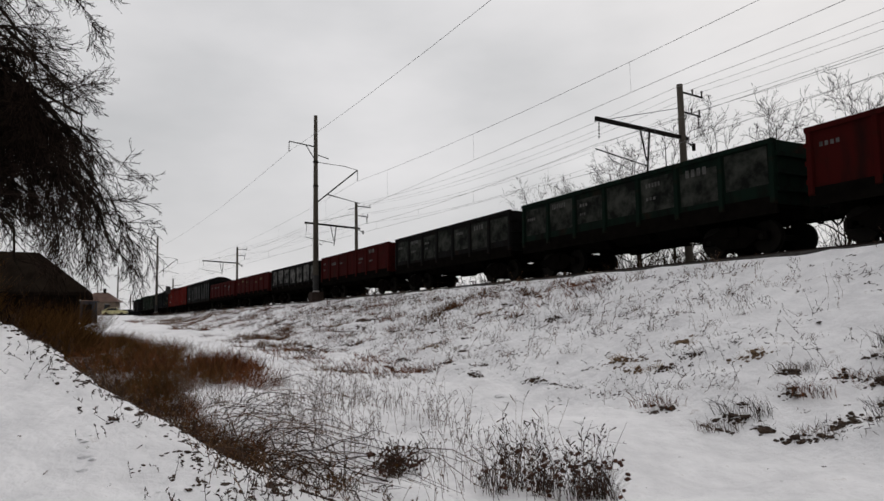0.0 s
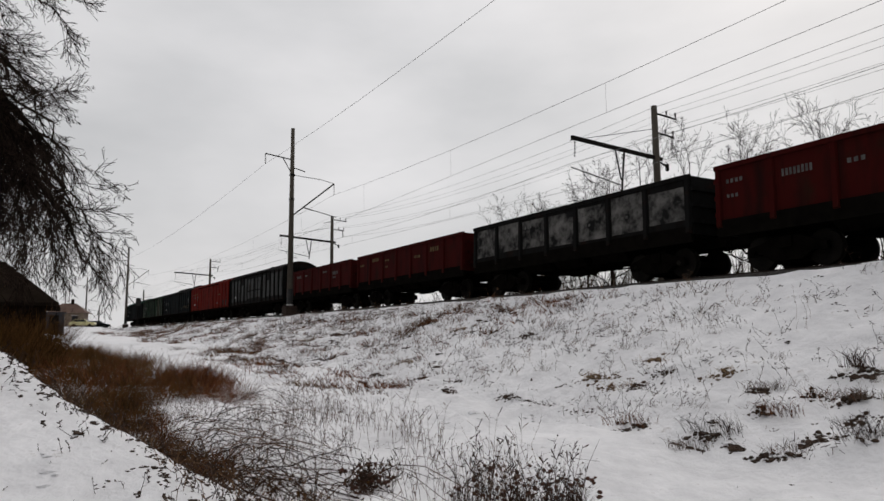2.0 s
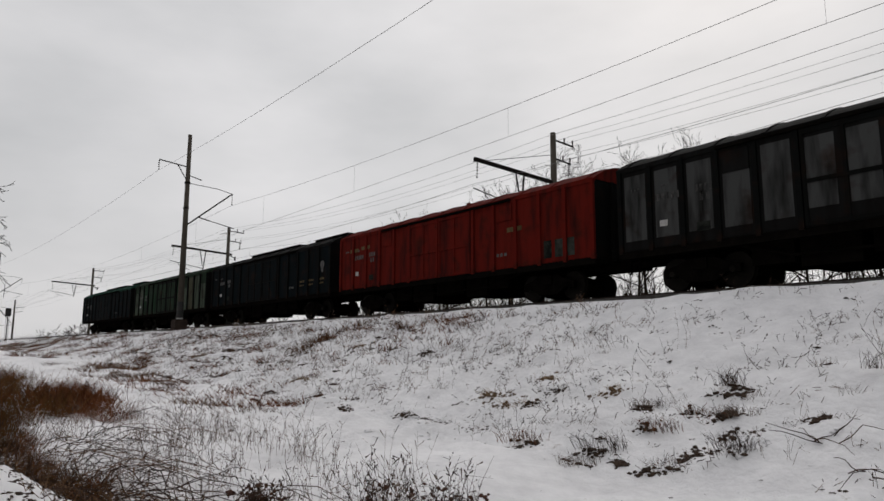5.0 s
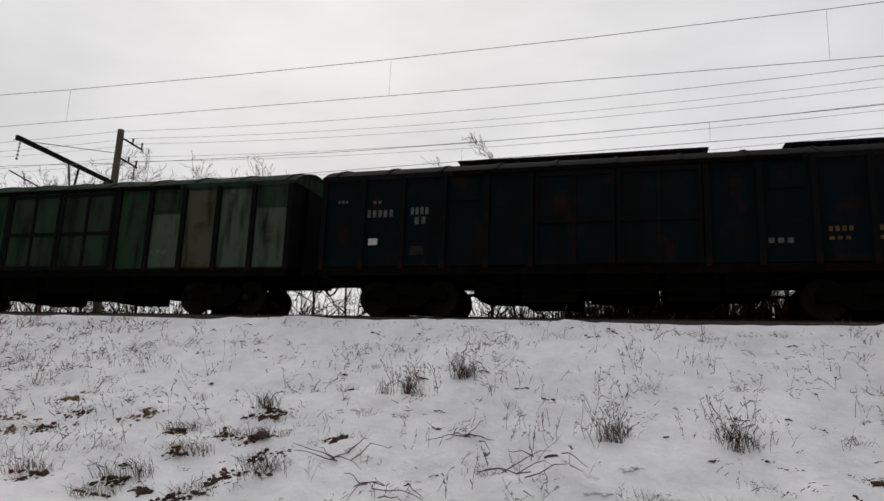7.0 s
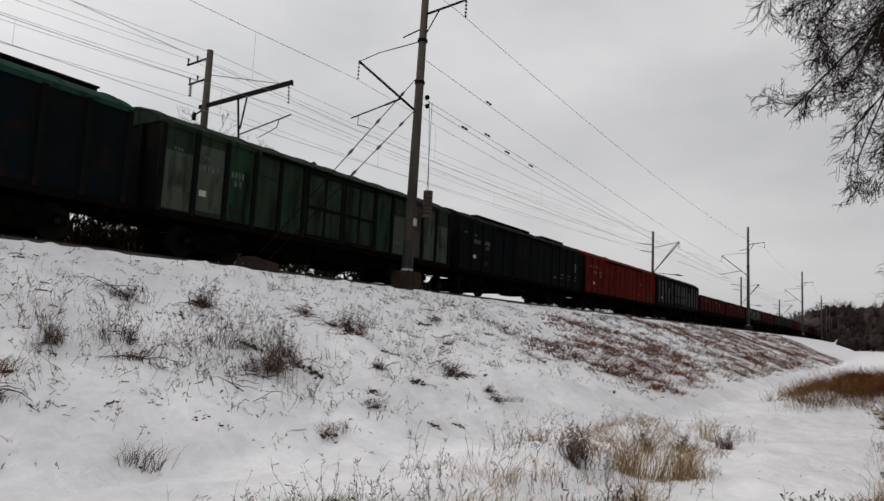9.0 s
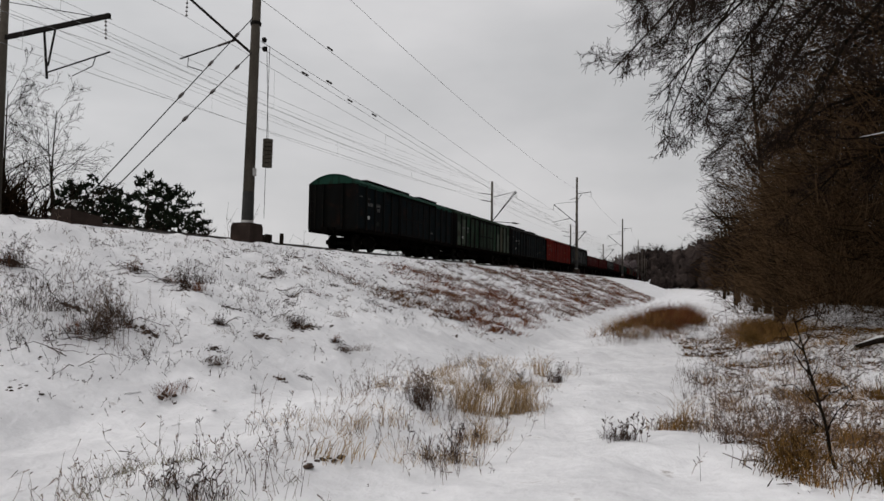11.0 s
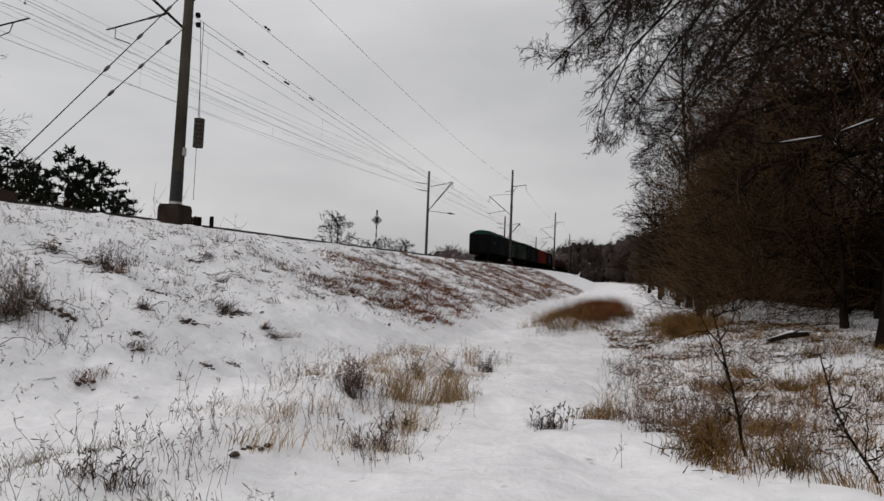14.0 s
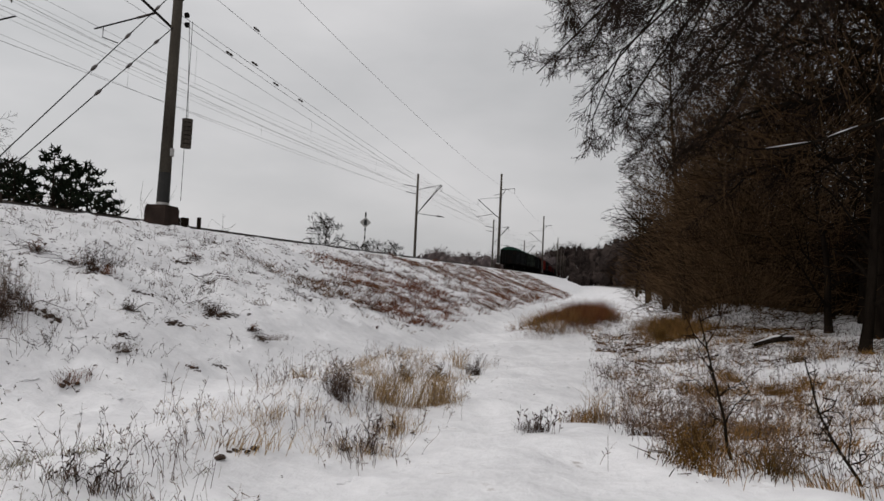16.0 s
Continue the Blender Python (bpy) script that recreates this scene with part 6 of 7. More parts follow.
# slope of the embankment
meadow("slope_stems", "thin dead stems poking through snow on the embankment", scatter(1, 360, -40, 18, -7.2, -1.0, 0.18, 0.6, 1.6, 0.35), 401, WEED, "stems")
meadow("slope_weeds", "bent brown weeds on the snowy embankment", scatter(2, 460, -42, 22, -7.0, -1.2, 0.15, 0.5, 1.5, 0.4), 402, DARKWEED, "bent")
meadow("slope_grass", "old grass showing through snow on the embankment", scatter(3, 190, -42, 20, -7.2, -1.2, 0.1, 0.22, 1.2, 0.35), 403, WEED, "blades")
meadow("slope_clods", "dark earth clods showing through the snow", scatter(4, 560, -45, 34, -7.4, -1.0, 0.02, 0.08, 1.2, 0.5), 404, EARTH, "clods")


def fallen_streaks(seed, n, x0, x1, drift):
    """Spots along streaks that run down the slope and drift along the line."""
    rng = random.Random(seed)
    out = []
    while len(out) < n:
        x, o = x0 + (x1 - x0) * rng.random() ** 1.4, rng.uniform(-9.2, -1.3)
        if noise.noise((x * 0.14 + o * 0.1, o * 0.3, seed * 0.7)) < rng.uniform(-0.2, 0.3) - 0.5 * smooth((x - 24) / 30):
            continue
        run = rng.uniform(0.3, 1.6)
        for k in range(rng.randint(3, 8)):
            u = k / 7 * run
            out.append((x + drift * u + rng.gauss(0, 0.2), row_y(x, o - u + rng.gauss(0, 0.12)), rng.uniform(0.14, 0.4)))
    return [q for q in out if q[1] > row_y(q[0], -9.8)]


meadow("russet_slope", "rust-brown dead grass in streaks down the far embankment", fallen_streaks(5, 4000, 23, 112, 0.9), 405, RUSSET, "tussock")
meadow("brown_slope", "brown dead grass in streaks down the far embankment", fallen_streaks(52, 2300, 21, 112, 0.9), 452, WEEDBROWN, "tussock")
meadow("crossing_tussocks", "russet dead grass in streaks down the embankment by the crossing", fallen_streaks(57, 800, -15, -80, -0.6), 457, RUSSET, "tussock")
meadow("crossing_brown_tussocks", "brown dead grass in streaks down the embankment by the crossing", fallen_streaks(58, 1100, -9, -80, -0.6), 458, WEEDBROWN, "tussock")
meadow("slope_brush", "clumped brown weeds on the snowy embankment", scatter(59, 300, -36, -9, -6.6, -1.2, 0.25, 0.65, 1.7, 0.3), 459, WEEDBROWN, "bent")
rng = random.Random(60)
meadow("slope_thicket", "patch of thin grey dead stems on the slope", [(rng.gauss(9.2, 1.0), rng.gauss(9.5, 0.6), rng.uniform(0.3, 0.75)) for _ in range(85)] + [(rng.gauss(6.3, 0.8), rng.gauss(10.3, 0.6), rng.uniform(0.3, 0.7)) for _ in range(45)], 460, WEED, "stems")
meadow("slope_thicket_weeds", "patch of bent dark weeds on the slope", [(rng.gauss(8.8, 1.4), rng.gauss(9.8, 0.8), rng.uniform(0.2, 0.55)) for _ in range(90)], 471, DARKWEED, "bent")
meadow("tuft_scatter", "small dark dead tufts dotted over the snowy slope", scatter(72, 300, 3, 24, -8.2, -1.2, 0.1, 0.34, 0.9, 0.4), 472, DARKWEED, "bent")
meadow("tuft_clods", "small dark clods dotted over the snowy slope", scatter(73, 240, 2, 26, -8.2, -1.2, 0.02, 0.07, 0.9, 0.4), 473, EARTH, "clods")
meadow("corner_grass", "low grey-green dead grass beside the trodden ground", [(rng.uniform(3.5, 5.3), rng.uniform(2.9, 4.6), rng.uniform(0.08, 0.22)) for _ in range(22)], 474, GREYGRASS, "blades")
meadow("corner_stems", "thin grey dead stems beside the trodden ground", [(rng.uniform(3.6, 5.8), rng.uniform(2.9, 4.8), rng.uniform(0.15, 0.5)) for _ in range(34)], 475, WEED, "stems")
meadow("slope_mat", "flattened dead stalks on the snowy embankment", scatter(53, 420, -40, 40, -7.4, -1.0, 0.08, 0.26, 1.8, 0.6), 453, DARKWEED, "mat")
meadow("pale_slope_mat", "pale broken stalks on the snowy embankment", scatter(54, 240, -30, 30, -7.4, -1.0, 0.08, 0.24, 1.6, 0.6), 454, WEED, "mat")
meadow("far_slope_weeds", "brown weeds on the far embankment", scatter(6, 330, 18, 90, -8.0, -1.2, 0.15, 0.4, 0.9, 0.2), 406, DARKWEED, "bent")
meadow("far_slope_clods", "earth and tussocks under the snow of the far embankment", scatter(61, 480, 20, 80, -9.6, -1.3, 0.05, 0.14, 1.4, 0.3), 461, EARTH, "clods")
meadow("crossing_slope", "brown weeds on the embankment towards the crossing", scatter(7, 520, -110, -30, -6.0, -1.2, 0.3, 0.8, 1.3, 0.17), 407, DARKWEED, "bent")
meadow("russet_crossing_slope", "russet grass on the embankment towards the crossing", scatter(8, 190, -70, -14, -6.5, -1.5, 0.15, 0.4, 1.6, 0.3), 408, RUSSET, "blades")
meadow("crossing_clods", "dark earth showing on the embankment towards the crossing", scatter(62, 420, -75, -16, -6.2, -1.4, 0.06, 0.2, 1.6, 0.25), 462, EARTH, "clods")


# ditch and bank by the camera
meadow("bank_stems", "dead stems on the low bank beside the path", scatter(9, 230, 2.5, 17, 1.6, 4.6, 0.2, 0.6, 0.8, 0.5, False), 409, WEED, "stems")
meadow("bank_grass", "straw-coloured grass on the low bank", scatter(10, 90, 6.5, 17, 1.8, 4.2, 0.15, 0.35, 1.0, 0.6, False), 410, STRAW, "blades")
meadow("wood_edge_stems", "thin dead stems at the edge of the wood", scatter(11, 1150, 6, 40, -9.5, -0.7, 0.2, 0.65, 0.5, 0.4, False), 411, DARKWEED, "stems")
meadow("path_side_stems", "grey dead stems beside the trodden path", scatter(63, 340, 6, 18, -4.2, -0.5, 0.25, 0.7, 0.5, 0.5, False), 463, WEED, "stems")
meadow("wood_edge_grass", "tan grass at the edge of the wood", scatter(12, 420, 6.5, 34, -7.6, -1.0, 0.12, 0.34, 1.0, 0.5, False), 412, TANGRASS, "blades")
meadow("wood_edge_litter", "brown litter and broken stems at the edge of the wood", scatter(55, 460, 6.2, 32, -8.4, -1.0, 0.2, 0.5, 0.7, 0.5, False), 455, BROWN, "mat")
meadow("wood_edge_brush", "dark broken stalks under the near edge of the wood", scatter(56, 330, 6.5, 34, -8.8, -1.2, 0.2, 0.5, 0.8, 0.5, False), 456, DARKWEED, "bent")
ISLE = [(28.0 + 17 * u, 1.4 - 3.4 * u) for u in [rng.random() for _ in range(330)]]
meadow("near_tangle", "brown tangled weeds beside the trodden path", scatter(69, 110, 6.2, 13, -4.6, -0.9, 0.2, 0.5, 0.6, 0.6, False), 469, WEEDBROWN, "bent")
meadow("near_tan_grass", "low tan grass beside the trodden path", scatter(70, 95, 6.2, 13, -4.6, -1.0, 0.15, 0.4, 0.9, 0.6, False), 470, TANGRASS, "blades")
meadow("path_island", "russet grass on the rise between two paths", [(x + rng.gauss(0, 0.8), y + rng.gauss(0, 0.55), rng.uniform(0.5, 1.2) * (0.5 + 0.6 * smooth((x - 30) / 6))) for x, y in ISLE if x > 31], 421, RUSSET, "blades")
meadow("island_straw", "tan grass on the rise between two paths", [(x + rng.gauss(0, 0.8), y + rng.gauss(0, 0.65), rng.uniform(0.4, 1.0)) for x, y in ISLE[::2]], 464, TANGRASS, "blades")
meadow("island_stems", "grey stems on the rise between two paths", [(x - 2.0 + rng.gauss(0, 0.9), y + 0.2 + rng.gauss(0, 0.5), rng.uniform(0.3, 0.8)) for x, y in ISLE if x < 38], 422, WEED, "stems")
meadow("wood_foot_grass", "tall tan grass at the foot of the brown thicket", [(rng.gauss(30.5, 2.2), rng.gauss(-4.4, 0.5), rng.uniform(0.4, 1.0)) for _ in range(170)], 465, TANGRASS, "blades")
meadow("wood_foot_brush", "dark brush at the foot of the brown thicket", [(rng.gauss(31.0, 2.6), rng.gauss(-4.2, 0.8), rng.uniform(0.5, 1.2)) for _ in range(120)], 466, WEEDBROWN, "bent")
meadow("ditch_reeds", "tall dead reeds and stems in the snowy ditch", scatter(13, 230, -14, -5.2, 1.9, 4.6, 0.3, 0.95, 1.2, 0.7, False), 413, WEED, "stems")
meadow("ditch_weeds", "dark bent weeds in the ditch", scatter(14, 26, -14, -5.2, 1.6, 3.6, 0.2, 0.45, 0.9, 0.6, False), 414, DARKWEED, "bent")
BROWN_LOW = ((-44, -3.6), (-36, -2.4), (-18.4, -0.9), (-14.9, -0.35), (-12.4, 0.2), (-9.5, 1.02), (-8.2, 1.25))
BROWN_TOP = ((-44, -0.6), (-40, -0.2), (-32.6, 1.2), (-27.7, 2.5), (-19.0, 2.6), (-15.7, 2.1), (-11.8, 1.6), (-9.2, 1.4), (-8.2, 1.4))
brown = []
rng = random.Random(15)
for _ in range(3400):
    x = -8.0 - 33 * rng.random() ** 1.9
    lo, hi = lerp_table(x, BROWN_LOW), lerp_table(x, BROWN_TOP)
    y = rng.uniform(lo - 0.15, hi + 0.25)
    rim = min(y - lo, hi - y)
    if noise.noise((x * 0.9, y * 0.9, 4.0)) > 0.5 * rim + 0.12 or rng.random() > 0.36:
        continue
    brown.append((x, y, rng.uniform(0.3, 0.8) * (0.65 + 0.35 * smooth((-9 - x) / 7))))
THICK = [q for i, q in enumerate(brown) if q[0] < -11.5 or i % 4 == 0]
meadow("brown_grass", "thick brown dead grass under the snowy bank", [q for i, q in enumerate(THICK) if i % 2], 415, BROWN, "blades")
meadow("rusty_grass", "rusty dead grass under the snowy bank", [(x, y + 0.1, h * 1.1) for x, y, h in THICK[::4]], 427, RUSSET, "blades")
meadow("tan_grass", "olive-tan dead grass under the snowy bank", [(x, y, h) for x, y, h in THICK[2::4]], 428, OLIVEGRASS, "blades")
meadow("brown_tangle", "dark bent stalks among the brown grass", [(x, y, h * 0.9) for x, y, h in brown[::3] if x > -22], 426, DARKWEED, "bent")


def bowed_reeds(name, label, seed, n, mat, x0, x1, y0, y1, l0, l1):
    """Long dead stalks bowed over along the ditch, rooted at one end."""
    rng = random.Random(seed)
    b = Build()
    for _ in range(n):
        x, y = rng.uniform(x0, x1), rng.uniform(y0, y1)
        a, l, up = rng.gauss(0.15, 0.3), rng.uniform(l0, l1), rng.uniform(0.1, 0.42)
        pts = []
        for i in range(7):
            u = i / 6
            px, py = x + math.cos(a + 0.5 * u) * l * u, y + math.sin(a + 0.5 * u) * l * u
            pts.append((px, py, gz(px, py) + 0.015 + up * math.sin(min(1.0, u * 1.08) * math.pi) * l * 0.55))
        b.tube(pts, [0.0055, 0.0055, 0.005, 0.0045, 0.004, 0.003, 0.002], 3, cap=False)
    return tagged(part(name, b, mat), label, "dead stalks", kind="stuff")


bowed_reeds("bowed_reeds", "dark dead stalks bowed over along the ditch", 429, 46, DARKWEED, -13.0, -7.0, 0.8, 2.4, 0.9, 2.4)
bowed_reeds("bowed_straw", "brown dead stalks bowed over along the ditch", 432, 46, WEEDBROWN, -12.5, -6.6, 0.9, 2.6, 0.8, 2.0)
meadow("plateau_grass", "brown dead grass in front of the old shed", [(rng.uniform(-33.5, -24), rng.uniform(-6.0, -0.7), rng.uniform(1.4, 2.5)) for _ in range(520)], 424, BROWN, "blades")
meadow("russet_clump", "russet bushy grass at the end of the brown strip", [(rng.gauss(-18.0, 1.6), rng.gauss(2.9, 0.35), rng.uniform(0.3, 0.7)) for _ in range(120)], 425, RUSSET, "blades")
LITTER = ((-17, -2.6), (-13, -1.25), (-11, -0.5), (-9.5, -0.05), (-8, 0.45), (-7, 0.8), (-5, 1.3))
meadow("bank_foot_weeds", "tangled dead weeds along the foot of the bank", [(x, lerp_table(x, LITTER) + 0.9 + rng.gauss(0, 0.3), rng.uniform(0.2, 0.45)) for x in [rng.uniform(-12, -5.5) for _ in range(60)]], 423, BROWN, "bent")
meadow("bank_edge_clods", "earth and leaf litter along the edge of the bank", [(x, lerp_table(x, LITTER) + rng.gauss(-0.05, 0.28), rng.uniform(0.02, 0.07)) for x in [rng.uniform(-15, -5) for _ in range(420)]], 416, EARTH, "clods")
meadow("bank_edge_weeds", "dead stalks along the edge of the bank", [(x, lerp_table(x, LITTER) + rng.gauss(-0.05, 0.25), rng.uniform(0.1, 0.32)) for x in [rng.uniform(-15, -5) for _ in range(150)]], 417, DARKWEED, "bent")
meadow("bank_litter", "dark litter and broken earth down the foot of the bank", [(x, lerp_table(x, LITTER) + rng.uniform(0.0, 0.95), rng.uniform(0.03, 0.09)) for x in [rng.uniform(-13, -5.8) for _ in range(330)]], 467, EARTH, "clods")
meadow("bank_broken_weeds", "brown broken weeds down the foot of the bank", [(x, lerp_table(x, LITTER) + rng.uniform(0.0, 1.1), rng.uniform(0.2, 0.5)) for x in [rng.uniform(-13, -5.6) for _ in range(95)]], 468, WEEDBROWN, "bent")
meadow("path_bits", "bits of dead leaf and twig on the snow", scatter(18, 400, -12, 24, -3, 8, 0.008, 0.028, 0.6, 0.6, False), 418, EARTH, "clods")
meadow("snow_lumps", "small lumps and trodden edges in the snow", scatter(19, 420, -12, 26, -2.5, 9, 0.05, 0.14, 0.7, 0.5, False), 419, SNOW, "clods")


# ---- small things along the line ----
def anchor_fittings():
    """Anchor wires, pulleys and weight stack on the anchor mast."""
    t, m = near_masts[22.1]
    for i in range(7):
        part("weight_disc", Build().tube([(0.62, -0.35, 2.9 + i * 0.16), (0.62, -0.35, 3.03 + i * 0.16)], [0.19, 0.19], 10), CONCRETE, t, "round concrete weight")
    part("weight_rope", Build().tube([(0.62, -0.35, 4.0), (0.5, -0.2, 7.7)], [0.012] * 2, 4).tube([(0.55, -0.35, 0.9), (0.55, -0.3, 7.7)], [0.012] * 2, 4), CABLE, t)
    for dx, z in ((0.3, 7.85), (0.35, 7.5)):
        part("pulley", Build().tube([(dx, -0.26, z), (dx, -0.16, z)], [0.1, 0.1], 12), STEEL, t)
    part("sign_plate", Build().box(-0.12, 0.1, -0.245, -0.225, 2.45, 2.75), WHITE, t, "small white mast plate")


anchor_fittings()


def anchor_wires():
    """Wires that leave the catenary and end on the anchor mast."""
    x0 = NEAR_X[4]
    y0 = row_y(x0)
    for z, x1, z1, k in ((BASE_Z + 7.85, NEAR_X[5], BASE_Z + 8.0, 1), (BASE_Z + 7.6, NEAR_X[5], BASE_Z + 7.3, 1), (BASE_Z + 9.5, NEAR_X[5], BASE_Z + 9.0, 1)):
        b = Build()
        p, q = Vector((x0 + 0.3, y0, z)), Vector((x1, row_y(x1, TRACK_NEAR), z1))
        string(b, p, q, 0.4, 0.012, 12)
        w = tagged(part("anchor_wire", b, WIRE), "anchored catenary wire with brown insulators", "wire", "overhead wires")
        for u in ((0.05, 0.11, 0.15) if z1 < BASE_Z + 7.5 else (0.08,)):
            c = p.lerp(q, u)
            d = (q - p).normalized()
            part("insulator", Build().tube([c - d * 0.3, c - d * 0.15, c, c + d * 0.15, c + d * 0.3], [0.02, 0.06, 0.035, 0.06, 0.02], 7), INSUL, w)
    # two guys down to the buried block
    for z0, z1, dx in ((BASE_Z + 8.55, CREST_Z + 0.2, -8.2), (BASE_Z + 7.2, CREST_Z + 0.2, -7.7)):
        p, q = Vector((x0, y0, z0)), Vector((x0 + dx, row_y(x0 + dx, -0.2), z1))
        w = tagged(part("guy_wire", Build().tube([p, q], [0.018] * 2, 4), CABLE), "dark guy wire from the anchor mast", "wire", "overhead wires")
        for u in (0.12, 0.3, 0.48):
            c = p.lerp(q, u)
            d = (q - p).normalized()
            part("insulator", Build().tube([c - d * 0.18, c - d * 0.07, c + d * 0.07, c + d * 0.18], [0.03, 0.055, 0.055, 0.03], 7), INSUL, w)


anchor_wires()


def lineside_blocks():
    t = part("concrete_block", Build().add([(-.6, -.4, -.5), (.6, -.4, -.5), (.6, .4, -.5), (-.6, .4, -.5), (-.5, -.32, .42), (.5, -.34, .3), (.5, .32, .3), (-.5, .32, .42)], [(0, 3, 2, 1), (4, 5, 6, 7), (0, 1, 5, 4), (1, 2, 6, 5), (2, 3, 7, 6), (3, 0, 4, 7)]), BLOCK, m=Matrix.Translation((14.2, row_y(14.2, -0.2), CREST_Z)))
    tagged(t, "old concrete block half buried in the snow", "block")
    for i, (dx, h) in enumerate(((0.9, 0.45), (1.2, 0.5), (1.45, 0.5), (2.3, 0.6))):
        p = part("marker_post", Build().box(-0.06, 0.06, -0.06, 0.06, -0.4, h), BOARD, m=Matrix.Translation((NEAR_X[4] + dx + 0.6, row_y(NEAR_X[4] + dx, 0.3), CREST_Z)))
        tagged(p, "short dark wooden post in the snow", "post", "short lineside posts")


lineside_blocks()


def diamond_sign():
    x = 57.4
    y = row_y(x, 5.15)
    t = thing("track_sign", Matrix.Translation((x, y, CREST_Z)) @ Matrix.Rotation(radians(-70), 4, "Z"), "diamond track sign on a black and white banded post", "sign")
    for i in range(8):
        part("post_band", Build().tube([(0, 0, i * 0.36 - 0.2), (0, 0, i * 0.36 + 0.16)], [0.06] * 2, 8), TAR if i % 2 else WHITE, t)
    d = 0.5
    b = Build().add([(0, -0.07, 2.4 + 1.2), (d, -0.07, 2.4 + 0.7), (0, -0.07, 2.4 + 0.2), (-d, -0.07, 2.4 + 0.7), (0, -0.1, 3.6), (d, -0.1, 3.1), (0, -0.1, 2.6), (-d, -0.1, 3.1)], [(0, 1, 2, 3), (7, 6, 5, 4), (0, 4, 5, 1), (1, 5, 6, 2), (2, 6, 7, 3), (3, 7, 4, 0)])
    plate = part("plate", b, WHITE, t, "white diamond plate with black bar")
    part("bar", Build().box(-0.13, 0.13, -0.108, -0.101, 2.85, 3.35), TAR, plate)
    part("cap", Build().box(-0.07, 0.07, -0.07, 0.07, 3.6, 4.0), TAR, t)


diamond_sign()


# ---- the level crossing end ----
def railway_signal():
    x = -118.0
    t = thing("railway_signal", Matrix.Translation((x, row_y(x, 0.6), CREST_Z)), "dark railway light signal on a slim post by the crossing", "signal")
    part("post", Build().tube([(0, 0, -0.3), (0, 0, 4.2)], [0.08, 0.07], 8), STEEL, t)
    head = part("head", Build().prism([(-0.3, 3.6), (0.3, 3.6), (0.38, 3.8), (0.38, 4.6), (0.3, 4.8), (-0.3, 4.8), (-0.38, 4.6), (-0.38, 3.8)], "x", 0.08, 0.16), TAR, t)
    for z in (3.9, 4.45):
        part("lens_hood", Build().tube([(0.16, 0, z), (0.42, 0, z - 0.02)], [0.13, 0.15], 10), TAR, head)
    part("ladder", Build().tube([(-0.2, -0.2, -0.2), (-0.15, -0.2, 3.9)], [0.02] * 2, 4).tube([(-0.2, 0.2, -0.2), (-0.15, 0.2, 3.9)], [0.02] * 2, 4), STEEL, t)


railway_signal()



def house():
    x, y = -150.0, -0.8
    z = land(x, y)
    t = thing("small_house", Matrix.Translation((x, y, z)) @ Matrix.Rotation(radians(80), 4, "Z"), "small plastered crossing house with a rusty hipped roof", "house")
    part("wall", Build().box(-3, 3, -2.5, 2.5, -0.5, 2.6), CREAM, t)
    r = part("roof", Build().add([(-3.6, -3.1, 2.6), (3.6, -3.1, 2.6), (3.6, 3.1, 2.6), (-3.6, 3.1, 2.6), (-1.2, 0, 4.5), (1.2, 0, 4.5)], [(0, 3, 2, 1), (0, 1, 5, 4), (1, 2, 5), (2, 3, 4, 5), (3, 0, 4)]), ROOFM, t)
    part("chimney", Build().box(0.3, 0.8, -0.2, 0.3, 3.8, 5.3), BOARD, r)
    for s in (-1, 1):
        for dx in (-1.5, 1.5):
            w = part("window", Build().box(dx - 0.5, dx + 0.5, s * 2.5 - 0.06, s * 2.5 + 0.06, 0.9, 2.1), GLASS, t)
            part("lintel", Build().box(dx - 0.6, dx + 0.6, s * 2.5 - 0.08, s * 2.5 + 0.08, 2.1, 2.2), WHITE, w)
            part("sill", Build().box(dx - 0.6, dx + 0.6, s * 2.5 - 0.1, s * 2.5 + 0.1, 0.8, 0.9), WHITE, w)
    part("door", Build().box(-3.06, -2.98, -0.5, 0.5, 0, 2.05), BOARD, t)


house()


def shed():
    t = thing("old_shed", Matrix.Translation((-37.0, -6.4, 0)), "low dark board shed with a hipped roof among trees", "shed")
    z = land(-37.0, -5.0)
    part("wall", Build().box(-2.6, 2.6, -5.2, 5.2, z - 1.0, 3.2), BOARD, t)
    part("roof", Build().add([(-3.2, -5.8, 3.1), (3.2, -5.8, 3.1), (3.2, 5.8, 3.1), (-3.2, 5.8, 3.1), (0, -4.0, 5.2), (0, 3.5, 5.1), (-3.2, -5.8, 2.95), (3.2, -5.8, 2.95), (3.2, 5.8, 2.95), (-3.2, 5.8, 2.95)],
         [(0, 1, 4), (1, 2, 5, 4), (2, 3, 5), (3, 0, 4, 5), (6, 9, 8, 7), (0, 6, 7, 1), (1, 7, 8, 2), (2, 8, 9, 3), (3, 9, 6, 0)]), BOARD, t)
    part("door", Build().box(2.6, 2.66, -0.5, 0.5, z - 0.2, z + 1.6), STEEL, t)


shed()


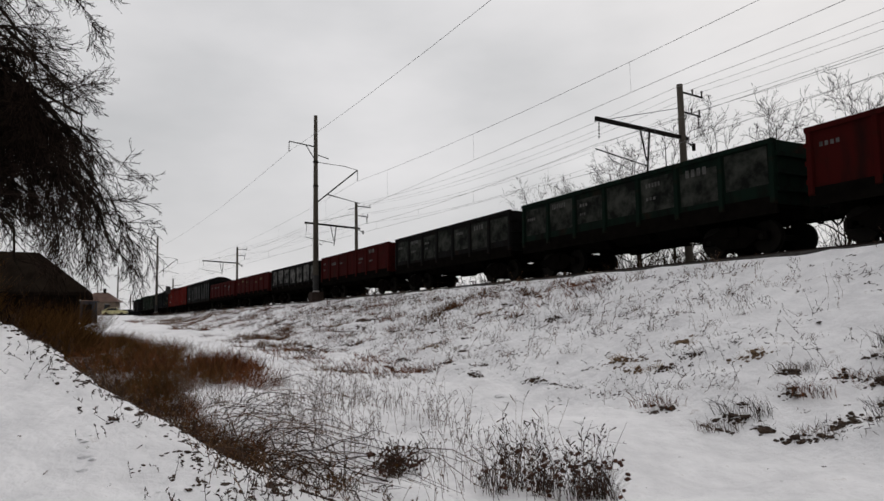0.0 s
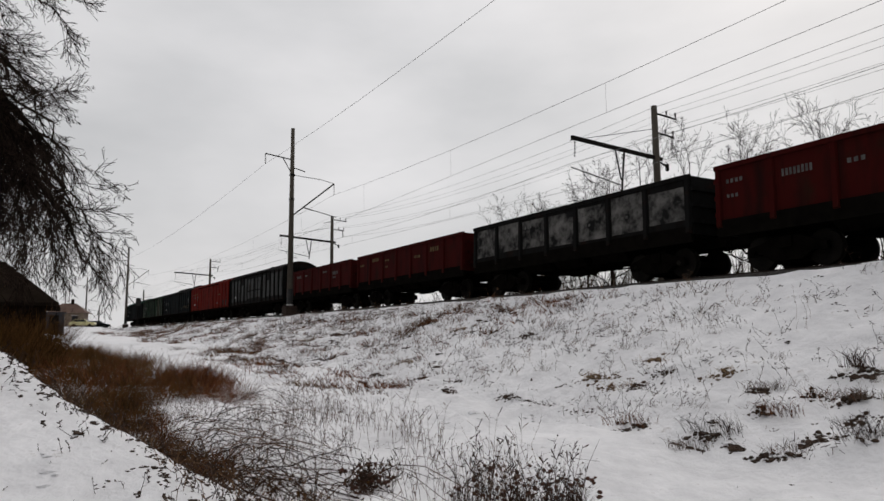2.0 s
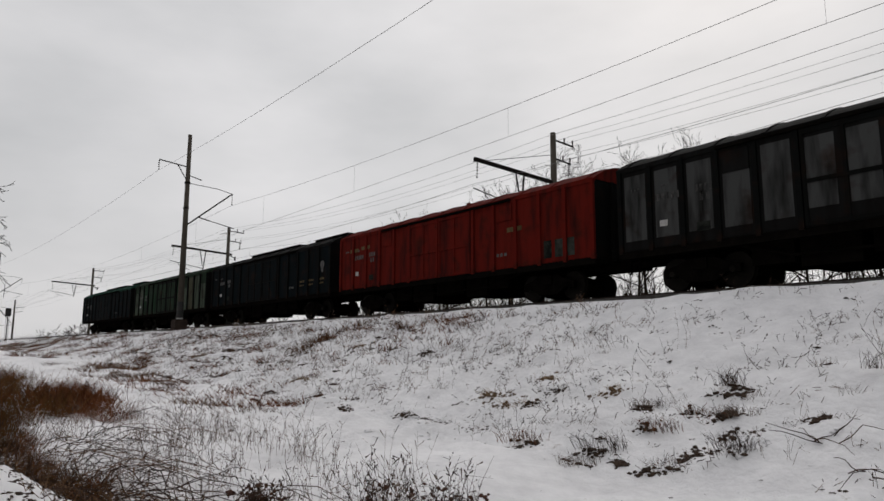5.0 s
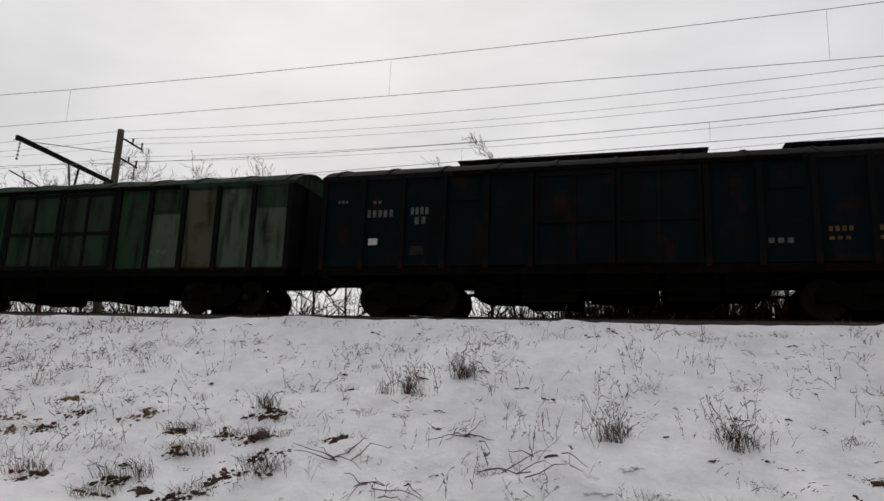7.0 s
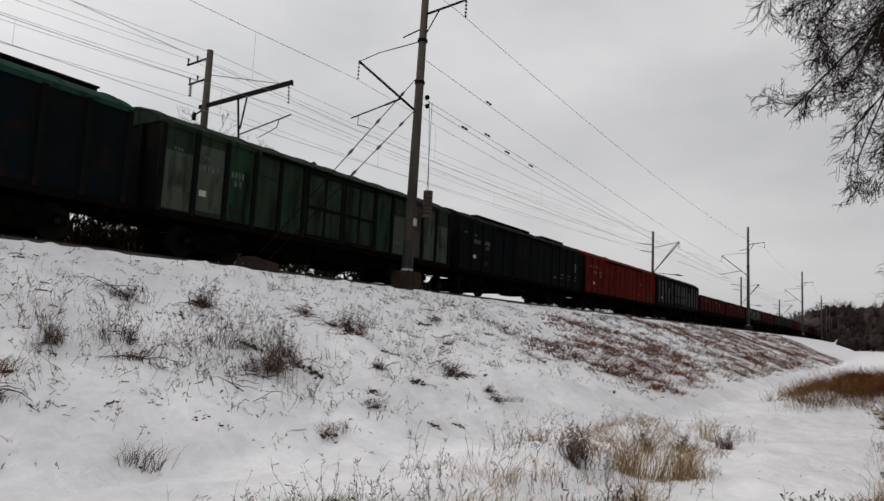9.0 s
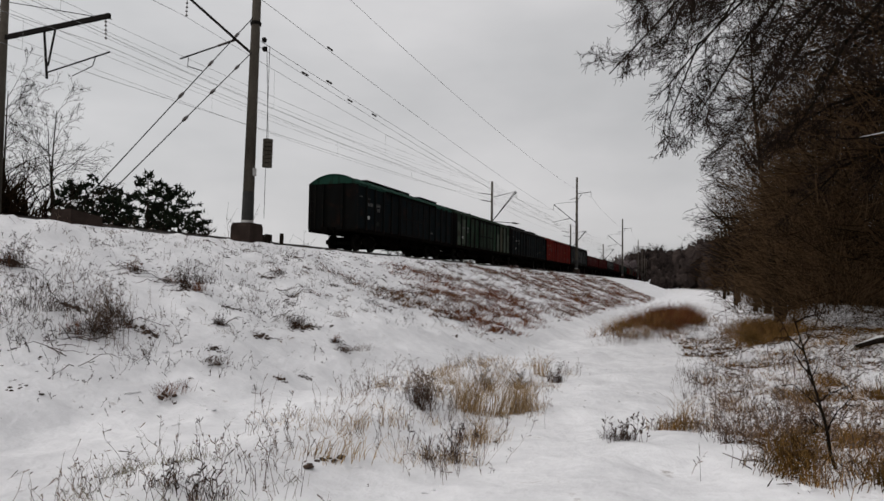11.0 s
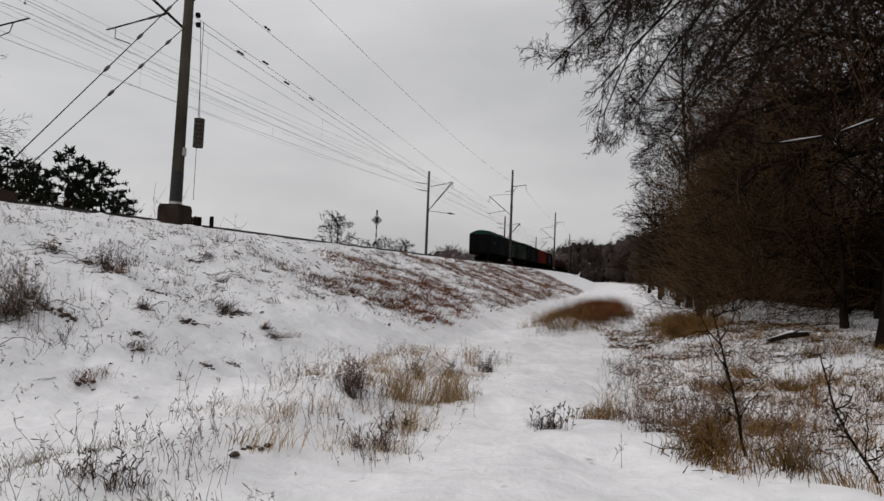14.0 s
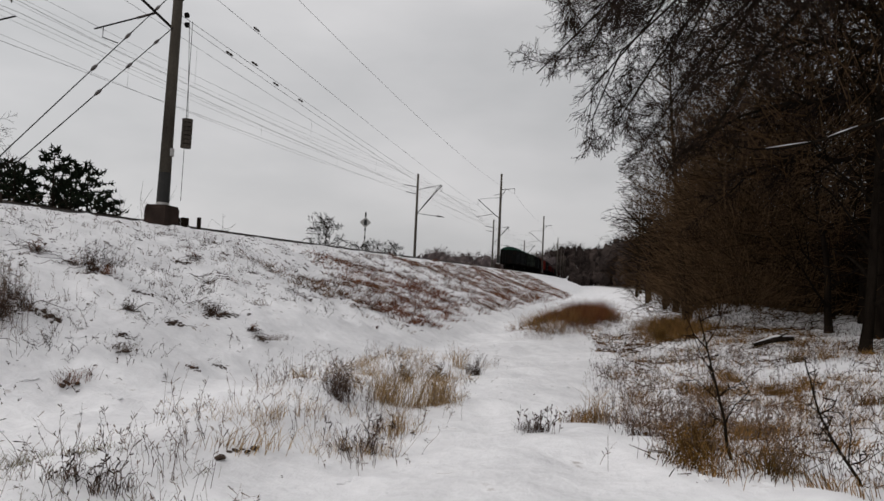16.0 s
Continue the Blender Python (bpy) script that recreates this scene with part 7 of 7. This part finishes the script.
def hut():
    x, y = -75.0, -1.6
    z = land(x, y)
    t = thing("metal_hut", Matrix.Translation((x, y, z)), "small grey-blue metal hut near the crossing house", "hut")
    part("wall", Build().box(-0.9, 0.9, -0.85, 0.85, -0.3, 2.0), HUTPAINT, t)
    part("roof", Build().box(-1.05, 1.05, -1.0, 1.0, 2.0, 2.12), HUTPAINT, t)
    part("door", Build().box(0.9, 0.95, -0.4, 0.4, 0, 1.8), STEEL, t)


hut()


def passenger_car(x, y, mat, label, heading):
    z = land(x, y)
    t = thing("car", Matrix.Translation((x, y, z)) @ Matrix.Rotation(heading, 4, "Z"), label, "car", "cars at the crossing")
    prof = [(-2.1, 0.35), (-2.1, 0.85), (-1.7, 0.95), (-1.2, 1.42), (0.4, 1.45), (1.0, 0.98), (1.95, 0.85), (2.1, 0.6), (2.1, 0.35)]
    part("body", Build().prism(prof, "y", -0.82, 0.82), mat, t)
    part("side_window", Build().prism([(-1.45, 0.98), (-1.1, 1.36), (0.32, 1.38), (0.8, 0.98)], "y", -0.828, 0.828), GLASS, t)
    part("windscreen", Build().add([(0.45, -0.7, 1.42), (0.45, 0.7, 1.42), (1.02, 0.7, 0.995), (1.02, -0.7, 0.995)], [(0, 3, 2, 1)]), GLASS, t)
    for dx in (-1.3, 1.3):
        for dy in (-0.75, 0.75):
            w = part("wheel", Build().tube([(dx, dy - 0.1, 0.31), (dx, dy + 0.1, 0.31)], [0.31] * 2, 14), TYRE, t)
            part("rim", Build().tube([(dx, dy - 0.11, 0.31), (dx, dy + 0.11, 0.31)], [0.18] * 2, 10), STEEL, w)
    part("bumper", Build().box(2.08, 2.16, -0.78, 0.78, 0.38, 0.58), TAR, t)


passenger_car(-140, 1.6, CARPAINT, "pale yellow car standing near the level crossing", radians(75))
passenger_car(-146, 4.2, BLUE, "dark car with a snow-dusted roof at the crossing", radians(75))



# ---- what moves ----
def motions():
    for w, s0 in train:
        walk(w, [(t, on_line(s0 + train_shift(t))) for t in [k / 2 for k in range(33)]])
    # wheels of the wagons that pass close by
    frames = [k / FPS for k in range(int(SECONDS * FPS) + 1)]
    for w, s0 in train[:13]:
        for bg in w.children:
            for ws in bg.children:
                if ws.name.startswith("wheelset"):
                    at = ws.location.copy()
                    walk(ws, [(t, Matrix.Translation(at) @ Matrix.Rotation(train_shift(t) / 0.478, 4, "Y")) for t in frames])


motions()
